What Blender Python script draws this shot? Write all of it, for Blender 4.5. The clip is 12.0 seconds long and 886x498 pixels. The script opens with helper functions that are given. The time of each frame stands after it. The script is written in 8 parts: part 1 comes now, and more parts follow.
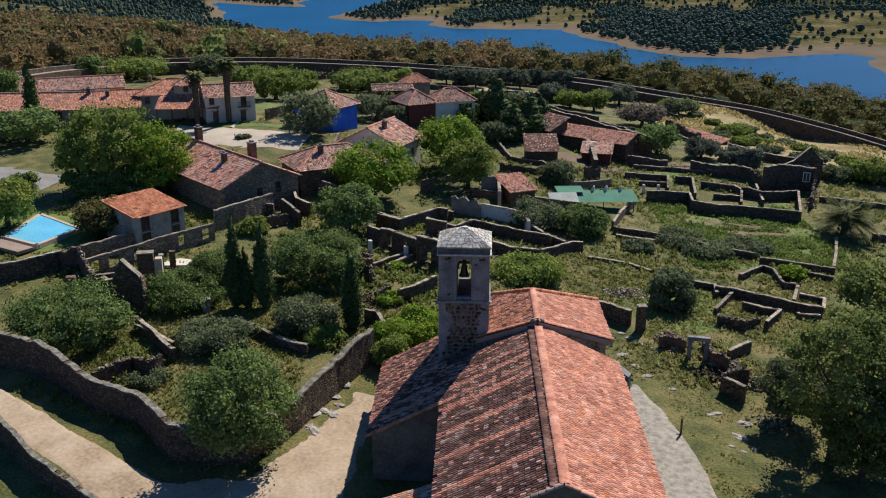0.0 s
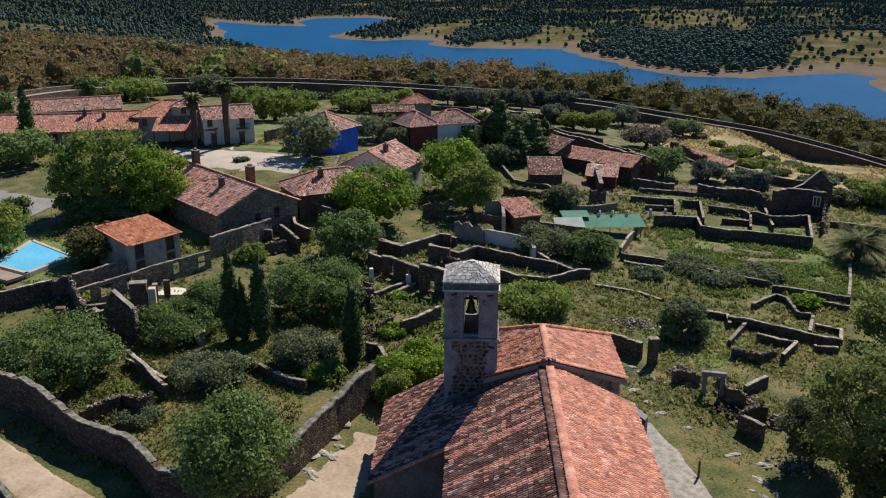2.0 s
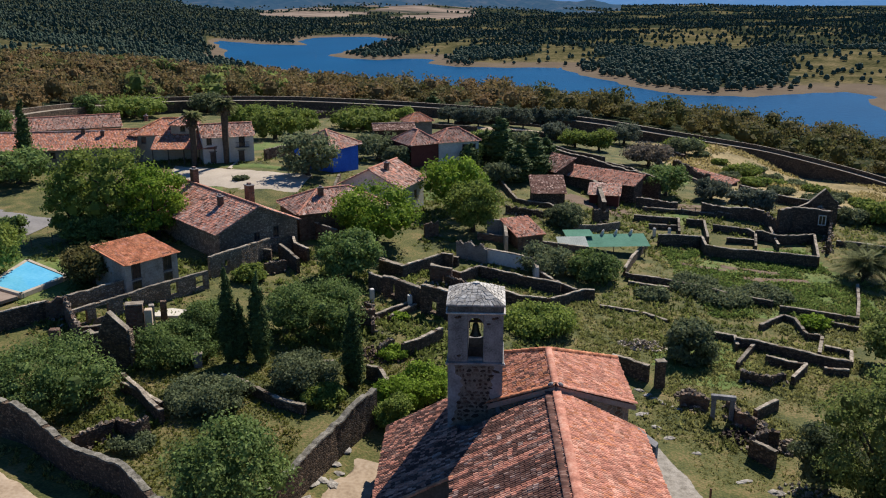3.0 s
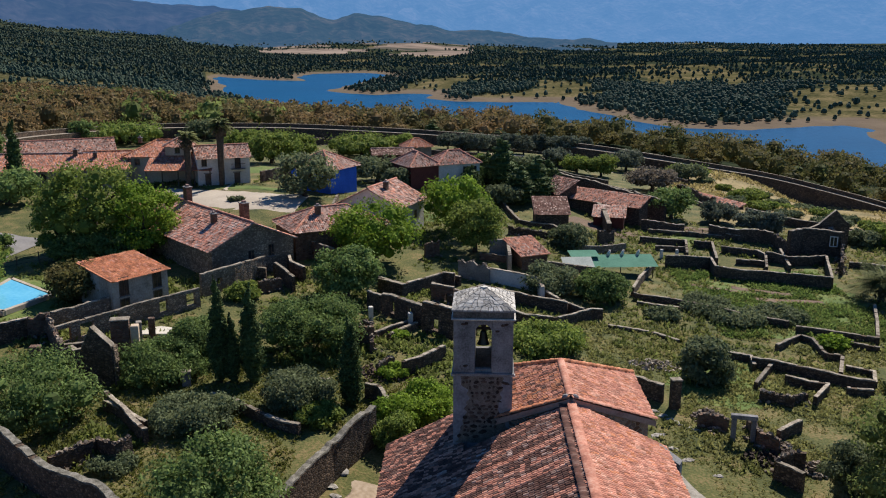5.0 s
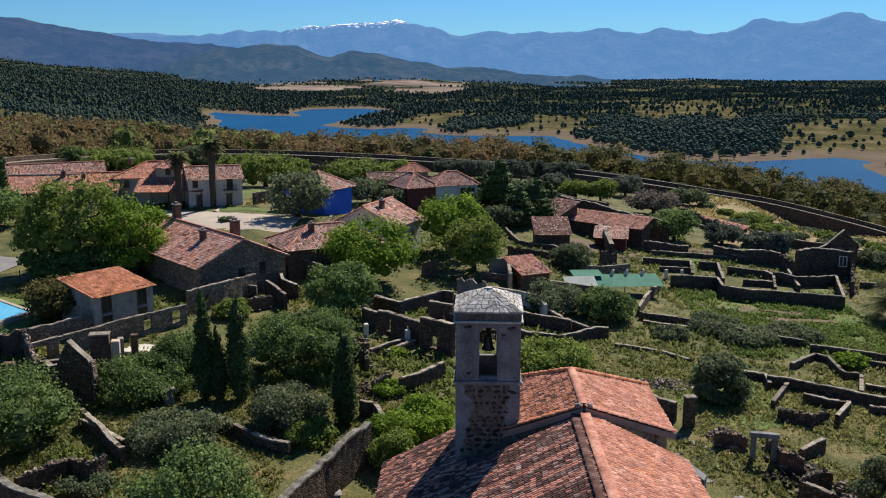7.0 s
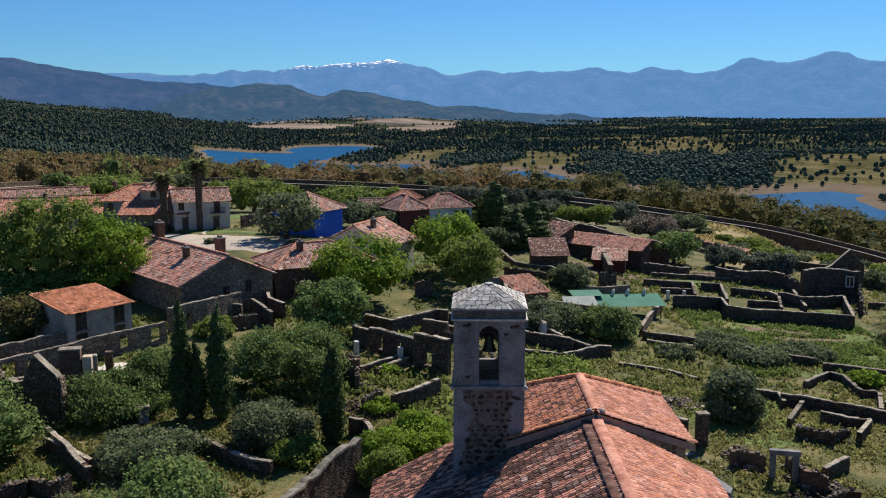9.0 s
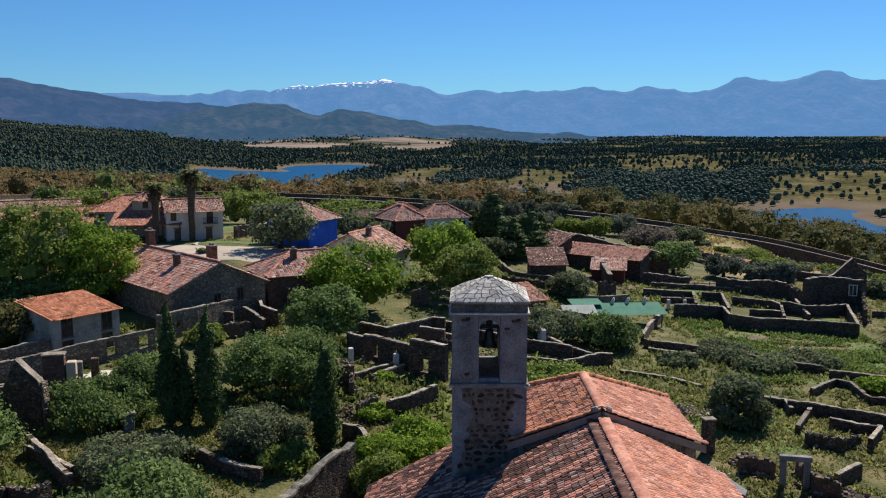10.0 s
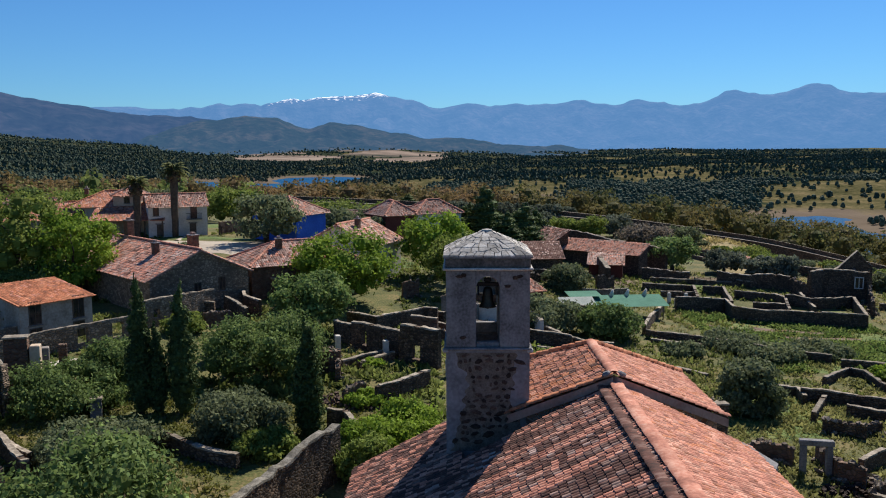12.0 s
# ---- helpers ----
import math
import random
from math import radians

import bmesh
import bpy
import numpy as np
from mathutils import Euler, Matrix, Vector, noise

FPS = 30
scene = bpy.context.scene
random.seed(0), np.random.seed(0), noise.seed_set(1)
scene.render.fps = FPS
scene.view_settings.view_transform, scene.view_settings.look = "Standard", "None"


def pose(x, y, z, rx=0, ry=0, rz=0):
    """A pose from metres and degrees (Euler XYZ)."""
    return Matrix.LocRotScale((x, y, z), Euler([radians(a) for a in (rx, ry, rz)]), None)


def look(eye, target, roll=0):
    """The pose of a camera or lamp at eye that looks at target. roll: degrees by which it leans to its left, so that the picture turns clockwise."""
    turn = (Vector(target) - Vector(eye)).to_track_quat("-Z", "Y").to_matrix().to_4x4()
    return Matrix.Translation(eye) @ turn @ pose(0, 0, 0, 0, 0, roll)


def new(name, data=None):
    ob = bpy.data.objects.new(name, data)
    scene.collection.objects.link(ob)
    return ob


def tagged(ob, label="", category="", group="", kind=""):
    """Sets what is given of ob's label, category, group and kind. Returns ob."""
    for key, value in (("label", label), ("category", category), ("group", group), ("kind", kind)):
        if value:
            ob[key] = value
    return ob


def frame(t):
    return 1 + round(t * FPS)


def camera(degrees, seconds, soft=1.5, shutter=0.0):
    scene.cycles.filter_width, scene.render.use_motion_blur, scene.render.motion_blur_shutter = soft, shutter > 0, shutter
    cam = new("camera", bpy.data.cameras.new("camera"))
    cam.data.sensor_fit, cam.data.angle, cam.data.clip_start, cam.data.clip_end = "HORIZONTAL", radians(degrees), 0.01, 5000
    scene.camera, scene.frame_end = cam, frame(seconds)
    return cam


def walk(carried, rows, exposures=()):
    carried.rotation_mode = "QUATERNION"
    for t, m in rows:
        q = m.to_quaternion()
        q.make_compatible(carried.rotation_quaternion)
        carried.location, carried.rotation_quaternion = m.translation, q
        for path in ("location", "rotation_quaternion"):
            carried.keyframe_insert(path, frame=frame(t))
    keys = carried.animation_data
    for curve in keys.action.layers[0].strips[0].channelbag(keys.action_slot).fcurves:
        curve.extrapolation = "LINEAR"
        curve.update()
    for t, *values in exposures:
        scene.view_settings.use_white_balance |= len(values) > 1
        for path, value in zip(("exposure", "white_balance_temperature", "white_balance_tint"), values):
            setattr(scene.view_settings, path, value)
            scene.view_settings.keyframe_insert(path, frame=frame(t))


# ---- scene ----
cam = camera(53.1, 12.0, soft=1.1)
METRES, EYE, TILT, LEAN, TURN = 30.0, 39.0, -18.3, 0.0, 0.0
ROWS = [
    (0.0, 0.0, 0.0, 0.0, 0.0, 0.0, 0.0),
    (0.5, -0.0037, 0.0284, 0.0106, -0.0, 0.01, -0.01),
    (1.0, -0.0075, 0.0573, 0.0203, -0.01, 0.04, -0.03),
    (1.5, -0.0119, 0.0861, 0.0313, -0.02, 0.57, -0.05),
    (2.0, -0.0161, 0.1142, 0.0426, -0.03, 1.16, -0.04),
    (2.5, -0.0208, 0.1422, 0.0521, -0.04, 1.75, -0.03),
    (3.0, -0.0255, 0.1744, 0.0517, -0.05, 2.33, -0.04),
    (5.0, -0.0422, 0.3275, -0.0207, -0.2, 4.69, -0.03),
    (5.5, -0.0459, 0.3666, -0.0391, -0.26, 5.31, -0.01),
    (6.0, -0.049, 0.403, -0.0556, -0.32, 5.87, 0.02),
    (6.5, -0.0519, 0.4434, -0.0729, -0.4, 6.46, 0.08),
    (7.0, -0.0535, 0.4851, -0.0889, -0.48, 7.03, 0.11),
    (9.0, -0.0591, 0.6562, -0.157, -0.93, 9.51, 0.37),
    (9.5, -0.0605, 0.6987, -0.1757, -1.05, 10.14, 0.45),
    (10.0, -0.061, 0.7422, -0.1944, -1.17, 10.75, 0.55),
    (10.5, -0.0611, 0.7874, -0.2136, -1.3, 11.27, 0.63),
    (11.0, -0.0611, 0.832, -0.2319, -1.41, 11.53, 0.71),
    (11.5, -0.0607, 0.8758, -0.2491, -1.53, 11.62, 0.78),
    (12.0, -0.0599, 0.9226, -0.2659, -1.66, 11.64, 0.84),
]
walk(cam, [(t, pose(0, 0, EYE, TILT, LEAN, TURN) @ pose(METRES * x, METRES * y, METRES * z, 90 + pitch, roll, yaw)) for t, x, y, z, yaw, pitch, roll in ROWS])

# ---- light ----
SUN_AZ, SUN_EL = 29.0, 46.0   # degrees right of the way ahead, and above the horizon
world = bpy.data.worlds.new("world")
scene.world = world
world.use_nodes = True
wn = world.node_tree
sky = wn.nodes.new("ShaderNodeTexSky")
sky.sky_type = "NISHITA"
sky.sun_disc = False
sky.sun_elevation = radians(SUN_EL)
sky.sun_rotation = radians(SUN_AZ)
sky.altitude = 400
sky.air_density, sky.dust_density, sky.ozone_density = 1.0, 0.0, 2.0
tint = wn.nodes.new("ShaderNodeMix")
tint.data_type, tint.blend_type = "RGBA", "MULTIPLY"
tint.inputs["Factor"].default_value = 1.0
tint.inputs["B"].default_value = (0.43, 0.86, 1.36, 1)   # the clear, deep blue of dry upland air
wn.links.new(sky.outputs[0], tint.inputs["A"])
wn.links.new(tint.outputs["Result"], wn.nodes["Background"].inputs[0])
wn.nodes["Background"].inputs[1].default_value = 0.059
scene.view_settings.exposure = 0.3
sun = new("sun", bpy.data.lights.new("sun", "SUN"))
sun.data.energy, sun.data.angle, sun.data.color = 5.3, radians(0.5), (1.0, 0.93, 0.84)
sd = Vector((math.sin(radians(SUN_AZ)) * math.cos(radians(SUN_EL)), math.cos(radians(SUN_AZ)) * math.cos(radians(SUN_EL)), math.sin(radians(SUN_EL))))
sun.matrix_world = look(tuple(sd * 300), (0, 0, 0))


# ---- materials ----
def surf(name, cols, scale=1.0, rough=0.9, bump=0.3, fine=6.0, rand=0.0, island=0.0, metal=0.0, spec=0.3, detail=6.0, dist=0.05, stretch=(1, 1, 1)):
    """Noise between two or three colours at two scales, with relief; rand and island vary the value from piece to piece."""
    m = bpy.data.materials.new(name)
    m.use_nodes = True
    nt, N, L = m.node_tree, m.node_tree.nodes, m.node_tree.links
    b = N["Principled BSDF"]
    b.inputs["Roughness"].default_value = rough
    b.inputs["Metallic"].default_value = metal
    b.inputs["Specular IOR Level"].default_value = spec
    g = N.new("ShaderNodeNewGeometry")
    mp = N.new("ShaderNodeMapping")
    mp.inputs["Scale"].default_value = stretch
    L.new(g.outputs["Position"], mp.inputs["Vector"])
    n1 = N.new("ShaderNodeTexNoise")
    n1.inputs["Scale"].default_value, n1.inputs["Detail"].default_value = scale, detail
    n2 = N.new("ShaderNodeTexNoise")
    n2.inputs["Scale"].default_value, n2.inputs["Detail"].default_value = scale * fine, 4.0
    L.new(mp.outputs[0], n1.inputs["Vector"])
    L.new(mp.outputs[0], n2.inputs["Vector"])
    mix = N.new("ShaderNodeMath")
    mix.operation = "MULTIPLY_ADD"
    mix.inputs[1].default_value = 0.45
    L.new(n2.outputs["Fac"], mix.inputs[0])
    sc = N.new("ShaderNodeMath")
    sc.operation = "MULTIPLY"
    sc.inputs[1].default_value = 0.55
    L.new(n1.outputs["Fac"], sc.inputs[0])
    L.new(sc.outputs[0], mix.inputs[2])
    ramp = N.new("ShaderNodeValToRGB")
    e = ramp.color_ramp.elements
    e[0].position, e[1].position = 0.36, 0.64
    e[0].color, e[1].color = (*cols[0], 1), (*cols[-1], 1)
    if len(cols) == 3:
        k = e.new(0.5)
        k.color = (*cols[1], 1)
    L.new(mix.outputs[0], ramp.inputs[0])
    out = ramp.outputs[0]
    for amount, node, key in ((rand, "ShaderNodeObjectInfo", "Random"), (island, "ShaderNodeNewGeometry", "Random Per Island")):
        if amount:
            r = N.new(node)
            hs = N.new("ShaderNodeHueSaturation")
            mr = N.new("ShaderNodeMapRange")
            mr.inputs["To Min"].default_value, mr.inputs["To Max"].default_value = 1 - amount, 1 + amount
            L.new(r.outputs[key], mr.inputs["Value"])
            L.new(mr.outputs[0], hs.inputs["Value"])
            L.new(out, hs.inputs["Color"])
            out = hs.outputs[0]
    L.new(out, b.inputs["Base Color"])
    if bump:
        bp = N.new("ShaderNodeBump")
        bp.inputs["Strength"].default_value, bp.inputs["Distance"].default_value = bump, dist
        L.new(mix.outputs[0], bp.inputs["Height"])
        L.new(bp.outputs[0], b.inputs["Normal"])
    return m


def stony(name, stone_a, stone_b, joint, size=0.35, bump=0.8, rough=0.92, width=0.06):
    """Rubble masonry: cells of two tones with sunken joints."""
    m = bpy.data.materials.new(name)
    m.use_nodes = True
    N, L = m.node_tree.nodes, m.node_tree.links
    b = N["Principled BSDF"]
    b.inputs["Roughness"].default_value = rough
    b.inputs["Specular IOR Level"].default_value = 0.25
    g = N.new("ShaderNodeNewGeometry")
    mp = N.new("ShaderNodeMapping")
    mp.inputs["Scale"].default_value = (1 / size, 1 / size, 1.5 / size)
    L.new(g.outputs["Position"], mp.inputs["Vector"])
    v = N.new("ShaderNodeTexVoronoi")
    v.inputs["Scale"].default_value = 1.0
    ve = N.new("ShaderNodeTexVoronoi")
    ve.feature = "DISTANCE_TO_EDGE"
    ve.inputs["Scale"].default_value = 1.0
    no = N.new("ShaderNodeTexNoise")
    no.inputs["Scale"].default_value, no.inputs["Detail"].default_value = 0.5 * size, 6
    for q in (v, ve, no):
        L.new(mp.outputs[0], q.inputs["Vector"])
    sep = N.new("ShaderNodeSeparateColor")
    L.new(v.outputs["Color"], sep.inputs[0])
    mx = N.new("ShaderNodeMix")
    mx.data_type = "RGBA"
    mx.inputs["A"].default_value, mx.inputs["B"].default_value = (*stone_a, 1), (*stone_b, 1)
    L.new(sep.outputs[0], mx.inputs["Factor"])
    st = N.new("ShaderNodeHueSaturation")
    mr = N.new("ShaderNodeMapRange")
    mr.inputs["From Min"].default_value, mr.inputs["From Max"].default_value = 0.3, 0.7
    mr.inputs["To Min"].default_value, mr.inputs["To Max"].default_value = 0.65, 1.35
    L.new(no.outputs["Fac"], mr.inputs["Value"])
    L.new(mr.outputs[0], st.inputs["Value"])
    L.new(mx.outputs["Result"], st.inputs["Color"])
    ed = N.new("ShaderNodeMapRange")
    ed.inputs["From Max"].default_value = width / size * 1.2
    L.new(ve.outputs["Distance"], ed.inputs["Value"])
    mj = N.new("ShaderNodeMix")
    mj.data_type = "RGBA"
    mj.inputs["A"].default_value = (*joint, 1)
    L.new(ed.outputs[0], mj.inputs["Factor"])
    L.new(st.outputs[0], mj.inputs["B"])
    L.new(mj.outputs["Result"], b.inputs["Base Color"])
    bp = N.new("ShaderNodeBump")
    bp.inputs["Strength"].default_value, bp.inputs["Distance"].default_value = bump, 0.08
    L.new(ed.outputs[0], bp.inputs["Height"])
    L.new(bp.outputs[0], b.inputs["Normal"])
    return m


def leafy(name, a, b_, island=0.35, through_=0.36, scale=0.25):
    """Foliage: two greens by a soft noise, varied from leaf to leaf, partly translucent."""
    m = surf(name, (a, b_), scale, 0.8, 0.0, 5.0, 0.12, island, spec=0.12)
    N, L = m.node_tree.nodes, m.node_tree.links
    b = N["Principled BSDF"]
    tr = N.new("ShaderNodeBsdfTranslucent")
    col = b.inputs["Base Color"].links[0].from_socket
    L.new(col, tr.inputs["Color"])
    mx = N.new("ShaderNodeMixShader")
    mx.inputs[0].default_value = through_
    L.new(b.outputs[0], mx.inputs[1])
    L.new(tr.outputs[0], mx.inputs[2])
    L.new(mx.outputs[0], N["Material Output"].inputs[0])
    return m


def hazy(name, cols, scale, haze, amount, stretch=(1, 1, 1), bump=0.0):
    """Far land's own colour, with miles of blue air haze painted in as emission."""
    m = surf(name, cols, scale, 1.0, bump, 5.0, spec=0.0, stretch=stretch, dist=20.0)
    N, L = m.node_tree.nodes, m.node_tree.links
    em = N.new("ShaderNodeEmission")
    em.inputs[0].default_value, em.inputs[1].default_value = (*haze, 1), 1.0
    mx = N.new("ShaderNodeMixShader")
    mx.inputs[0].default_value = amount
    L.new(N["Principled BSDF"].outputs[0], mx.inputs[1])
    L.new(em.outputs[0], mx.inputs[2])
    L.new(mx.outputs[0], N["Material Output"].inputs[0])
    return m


GRASS = surf("meadow_grass", ((0.036, 0.047, 0.012), (0.096, 0.10, 0.026), (0.205, 0.15, 0.063)), 0.3, 0.95, 1.0, 14.0, dist=0.25)
LUSH = surf("lush_grass", ((0.045, 0.085, 0.016), (0.10, 0.145, 0.03), (0.17, 0.18, 0.055)), 0.3, 0.95, 0.8, 9.0, dist=0.25)
DRY = surf("dry_grass", ((0.10, 0.085, 0.03), (0.25, 0.19, 0.08), (0.36, 0.275, 0.135)), 0.16, 0.95, 0.7, 10.0, dist=0.3)
SHORE = surf("bare_shore", ((0.20, 0.14, 0.09), (0.30, 0.215, 0.145), (0.36, 0.27, 0.19)), 0.03, 0.95, 0.4, 9.0, dist=0.5)
FARLAND = surf("far_meadow", ((0.040, 0.043, 0.020), (0.095, 0.086, 0.040), (0.20, 0.155, 0.082)), 0.03, 0.95, 0.8, 9.0, spec=0.0, dist=2.0)
# Wood floor, its colour darkened so gaps between trees read as shade.
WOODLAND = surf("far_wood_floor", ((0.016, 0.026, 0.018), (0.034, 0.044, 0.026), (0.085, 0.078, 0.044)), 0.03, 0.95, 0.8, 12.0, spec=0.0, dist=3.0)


def add_shore(m, top=2.3):
    """Bare ground up to the mark that the falling water has left."""
    N, L = m.node_tree.nodes, m.node_tree.links
    b = N["Principled BSDF"]
    g = N.new("ShaderNodeNewGeometry")
    sep = N.new("ShaderNodeSeparateXYZ")
    L.new(g.outputs["Position"], sep.inputs[0])
    no = N.new("ShaderNodeTexNoise")
    no.inputs["Scale"].default_value, no.inputs["Detail"].default_value = 0.03, 6.0
    L.new(g.outputs["Position"], no.inputs["Vector"])
    zz = N.new("ShaderNodeMath")
    zz.operation = "MULTIPLY_ADD"
    zz.inputs[1].default_value = 4.0
    L.new(no.outputs["Fac"], zz.inputs[0])
    L.new(sep.outputs["Z"], zz.inputs[2])
    r = N.new("ShaderNodeMapRange")
    r.inputs["From Min"].default_value, r.inputs["From Max"].default_value = -32.0 + top + 1.6, -32.0 + top + 2.6
    L.new(zz.outputs[0], r.inputs["Value"])
    sand = N.new("ShaderNodeMix")
    sand.data_type = "RGBA"
    sand.inputs["A"].default_value = (0.105, 0.082, 0.06, 1)
    sand.inputs["B"].default_value = (0.20, 0.158, 0.115, 1)
    L.new(no.outputs["Fac"], sand.inputs["Factor"])
    mx = N.new("ShaderNodeMix")
    mx.data_type = "RGBA"
    L.new(r.outputs[0], mx.inputs["Factor"])
    L.new(sand.outputs["Result"], mx.inputs["A"])
    L.new(b.inputs["Base Color"].links[0].from_socket, mx.inputs["B"])
    L.new(mx.outputs["Result"], b.inputs["Base Color"])


add_shore(FARLAND)
add_shore(WOODLAND)
PLAIN = surf("far_plain", ((0.045, 0.055, 0.045), (0.20, 0.155, 0.125), (0.34, 0.27, 0.215)), 0.006, 1.0, 0.0, 5.0, spec=0.0, stretch=(0.5, 1.6, 1))
DIRT = surf("sandy_track", ((0.26, 0.19, 0.125), (0.36, 0.275, 0.19), (0.43, 0.34, 0.25)), 0.35, 0.95, 0.5, 9.0, dist=0.08)
PAVING = surf("pale_paving", ((0.34, 0.285, 0.22), (0.46, 0.395, 0.31)), 0.3, 0.9, 0.3, 10.0)
CONCRETE = surf("grey_concrete", ((0.15, 0.132, 0.105), (0.265, 0.238, 0.198), (0.36, 0.328, 0.28)), 2.2, 0.92, 0.4, 7.0)
STONE = stony("rubble_stone", (0.052, 0.034, 0.023), (0.24, 0.162, 0.105), (0.062, 0.046, 0.034), 0.3)
STONE_LIGHT = stony("pale_rubble", (0.155, 0.105, 0.07), (0.45, 0.34, 0.235), (0.15, 0.115, 0.08), 0.34)
FALLEN = surf("fallen_stone", ((0.08, 0.06, 0.045), (0.18, 0.14, 0.105), (0.33, 0.28, 0.22)), 1.4, 0.95, 0.4, 6.0, 0.0, 0.5)
STONE_B = stony("brown_rubble", (0.11, 0.055, 0.036), (0.21, 0.135, 0.095), (0.12, 0.09, 0.065), 0.42)
COPING = surf("weathered_coping", ((0.10, 0.08, 0.058), (0.25, 0.21, 0.16), (0.42, 0.365, 0.29)), 1.3, 0.95, 0.8, 6.0, 0.2, 0.3)
COPING_GREY = surf("mossy_coping", ((0.06, 0.055, 0.04), (0.16, 0.145, 0.115), (0.30, 0.275, 0.23)), 2.2, 0.95, 0.8, 5.0)
CREAM = surf("cream_wall", ((0.42, 0.32, 0.22), (0.56, 0.45, 0.33)), 0.5, 0.9, 0.2, 8.0)
RENDER = surf("old_lime_render", ((0.14, 0.12, 0.10), (0.23, 0.20, 0.165), (0.30, 0.265, 0.225)), 0.7, 0.95, 0.35, 7.0)
WHITEWALL = surf("whitewash", ((0.5, 0.46, 0.40), (0.68, 0.64, 0.57)), 0.5, 0.9, 0.2, 8.0)
BLUEWALL = surf("blue_limewash", ((0.025, 0.10, 0.50), (0.045, 0.16, 0.66)), 0.5, 0.85, 0.15, 8.0)
REDWALL = surf("dark_red_wall", ((0.11, 0.03, 0.022), (0.16, 0.05, 0.036)), 0.6, 0.9, 0.2, 8.0)
TILE = surf("old_clay_tile", ((0.16, 0.115, 0.098), (0.37, 0.228, 0.182), (0.57, 0.43, 0.36)), 0.7, 0.9, 0.25, 7.0, 0.15, 0.26)
TILE_DARK = surf("lichened_tile", ((0.04, 0.023, 0.019), (0.125, 0.052, 0.037), (0.27, 0.175, 0.14)), 1.2, 0.92, 0.25, 5.0, 0.16, 0.22, stretch=(0.5, 1, 1))
TILE_NEW = surf("orange_tile", ((0.22, 0.085, 0.045), (0.50, 0.18, 0.085), (0.62, 0.30, 0.17)), 0.9, 0.88, 0.25, 6.0, 0.15, 0.3)
TILE_PINK = surf("pink_clay_tile", ((0.31, 0.12, 0.08), (0.50, 0.21, 0.138), (0.63, 0.35, 0.25)), 1.1, 0.9, 0.25, 6.0, 0.14, 0.36)
SLAB = surf("grey_stone_slab", ((0.27, 0.25, 0.22), (0.44, 0.41, 0.365), (0.60, 0.565, 0.51)), 1.5, 0.92, 0.7, 6.0, 0.3, 0.2)
GRANITE = surf("granite_ashlar", ((0.11, 0.105, 0.104), (0.195, 0.188, 0.186), (0.27, 0.26, 0.255)), 1.1, 0.9, 0.4, 8.0, 0.1)
RUBBLE_DARK = surf("dark_field_stone", ((0.028, 0.018, 0.014), (0.06, 0.038, 0.028), (0.11, 0.075, 0.055)), 2.0, 0.92, 0.5, 5.0, 0.55)
WOOD = surf("grey_timber", ((0.07, 0.05, 0.035), (0.15, 0.11, 0.08)), 2.0, 0.85, 0.3, 8.0)
BARK = surf("bark", ((0.04, 0.03, 0.022), (0.11, 0.085, 0.06)), 2.5, 0.95, 0.8, 6.0)
IRON = surf("dark_iron", ((0.015, 0.014, 0.013), (0.035, 0.03, 0.028)), 3.0, 0.6, 0.2, 5.0, metal=0.5)
BRONZE = surf("dull_bronze", ((0.03, 0.028, 0.022), (0.07, 0.06, 0.04)), 4.0, 0.5, 0.2, 5.0, metal=0.8)
DARKGLASS = surf("dim_window_glass", ((0.012, 0.014, 0.016), (0.03, 0.034, 0.038)), 2.0, 0.12, 0.0, 5.0, spec=0.6)
SHEET_GREEN = surf("green_roof_sheet", ((0.06, 0.16, 0.11), (0.10, 0.23, 0.165)), 0.4, 0.9, 0.1, 8.0, spec=0.1)
SHEET_WHITE = surf("white_roof_sheet", ((0.27, 0.30, 0.27), (0.40, 0.43, 0.39)), 0.5, 0.9, 0.1, 8.0, spec=0.1)
SOIL = surf("turned_soil", ((0.10, 0.065, 0.045), (0.20, 0.14, 0.095)), 0.5, 0.95, 0.9, 8.0, dist=0.2)
LEAF_DARK = leafy("dark_leaf", (0.094, 0.146, 0.046), (0.215, 0.285, 0.086), 0.45)
LEAF_MID = leafy("green_leaf", (0.13, 0.188, 0.04), (0.275, 0.318, 0.07))
LEAF_BRIGHT = leafy("young_green_leaf", (0.132, 0.212, 0.024), (0.25, 0.345, 0.045))
LEAF_GREY = leafy("grey_green_leaf", (0.105, 0.133, 0.066), (0.20, 0.224, 0.112))
LEAF_OLIVE = leafy("olive_leaf", (0.090, 0.108, 0.072), (0.166, 0.186, 0.131))
LEAF_BROWN = leafy("russet_leaf", (0.115, 0.118, 0.040), (0.285, 0.178, 0.085), 0.4, scale=0.045)
LEAF_AUTUMN = leafy("fading_oak_leaf", (0.085, 0.105, 0.034), (0.205, 0.155, 0.058), 0.4, 0.36, 0.05)
LEAF_PALE = leafy("faded_blossom", (0.14, 0.115, 0.085), (0.24, 0.20, 0.15))
LEAF_CYP = leafy("cypress_leaf", (0.045, 0.075, 0.026), (0.105, 0.142, 0.045), 0.4, 0.15)
LEAF_PINE = leafy("pine_needle", (0.040, 0.066, 0.044), (0.084, 0.116, 0.072), 0.4, 0.1, 0.02)
LEAF_DEEP = leafy("deep_green_leaf", (0.10, 0.138, 0.04), (0.25, 0.285, 0.085), 0.4, 0.45)
LEAF_PALM = leafy("palm_leaf", (0.10, 0.12, 0.04), (0.23, 0.24, 0.085), 0.3, 0.15)


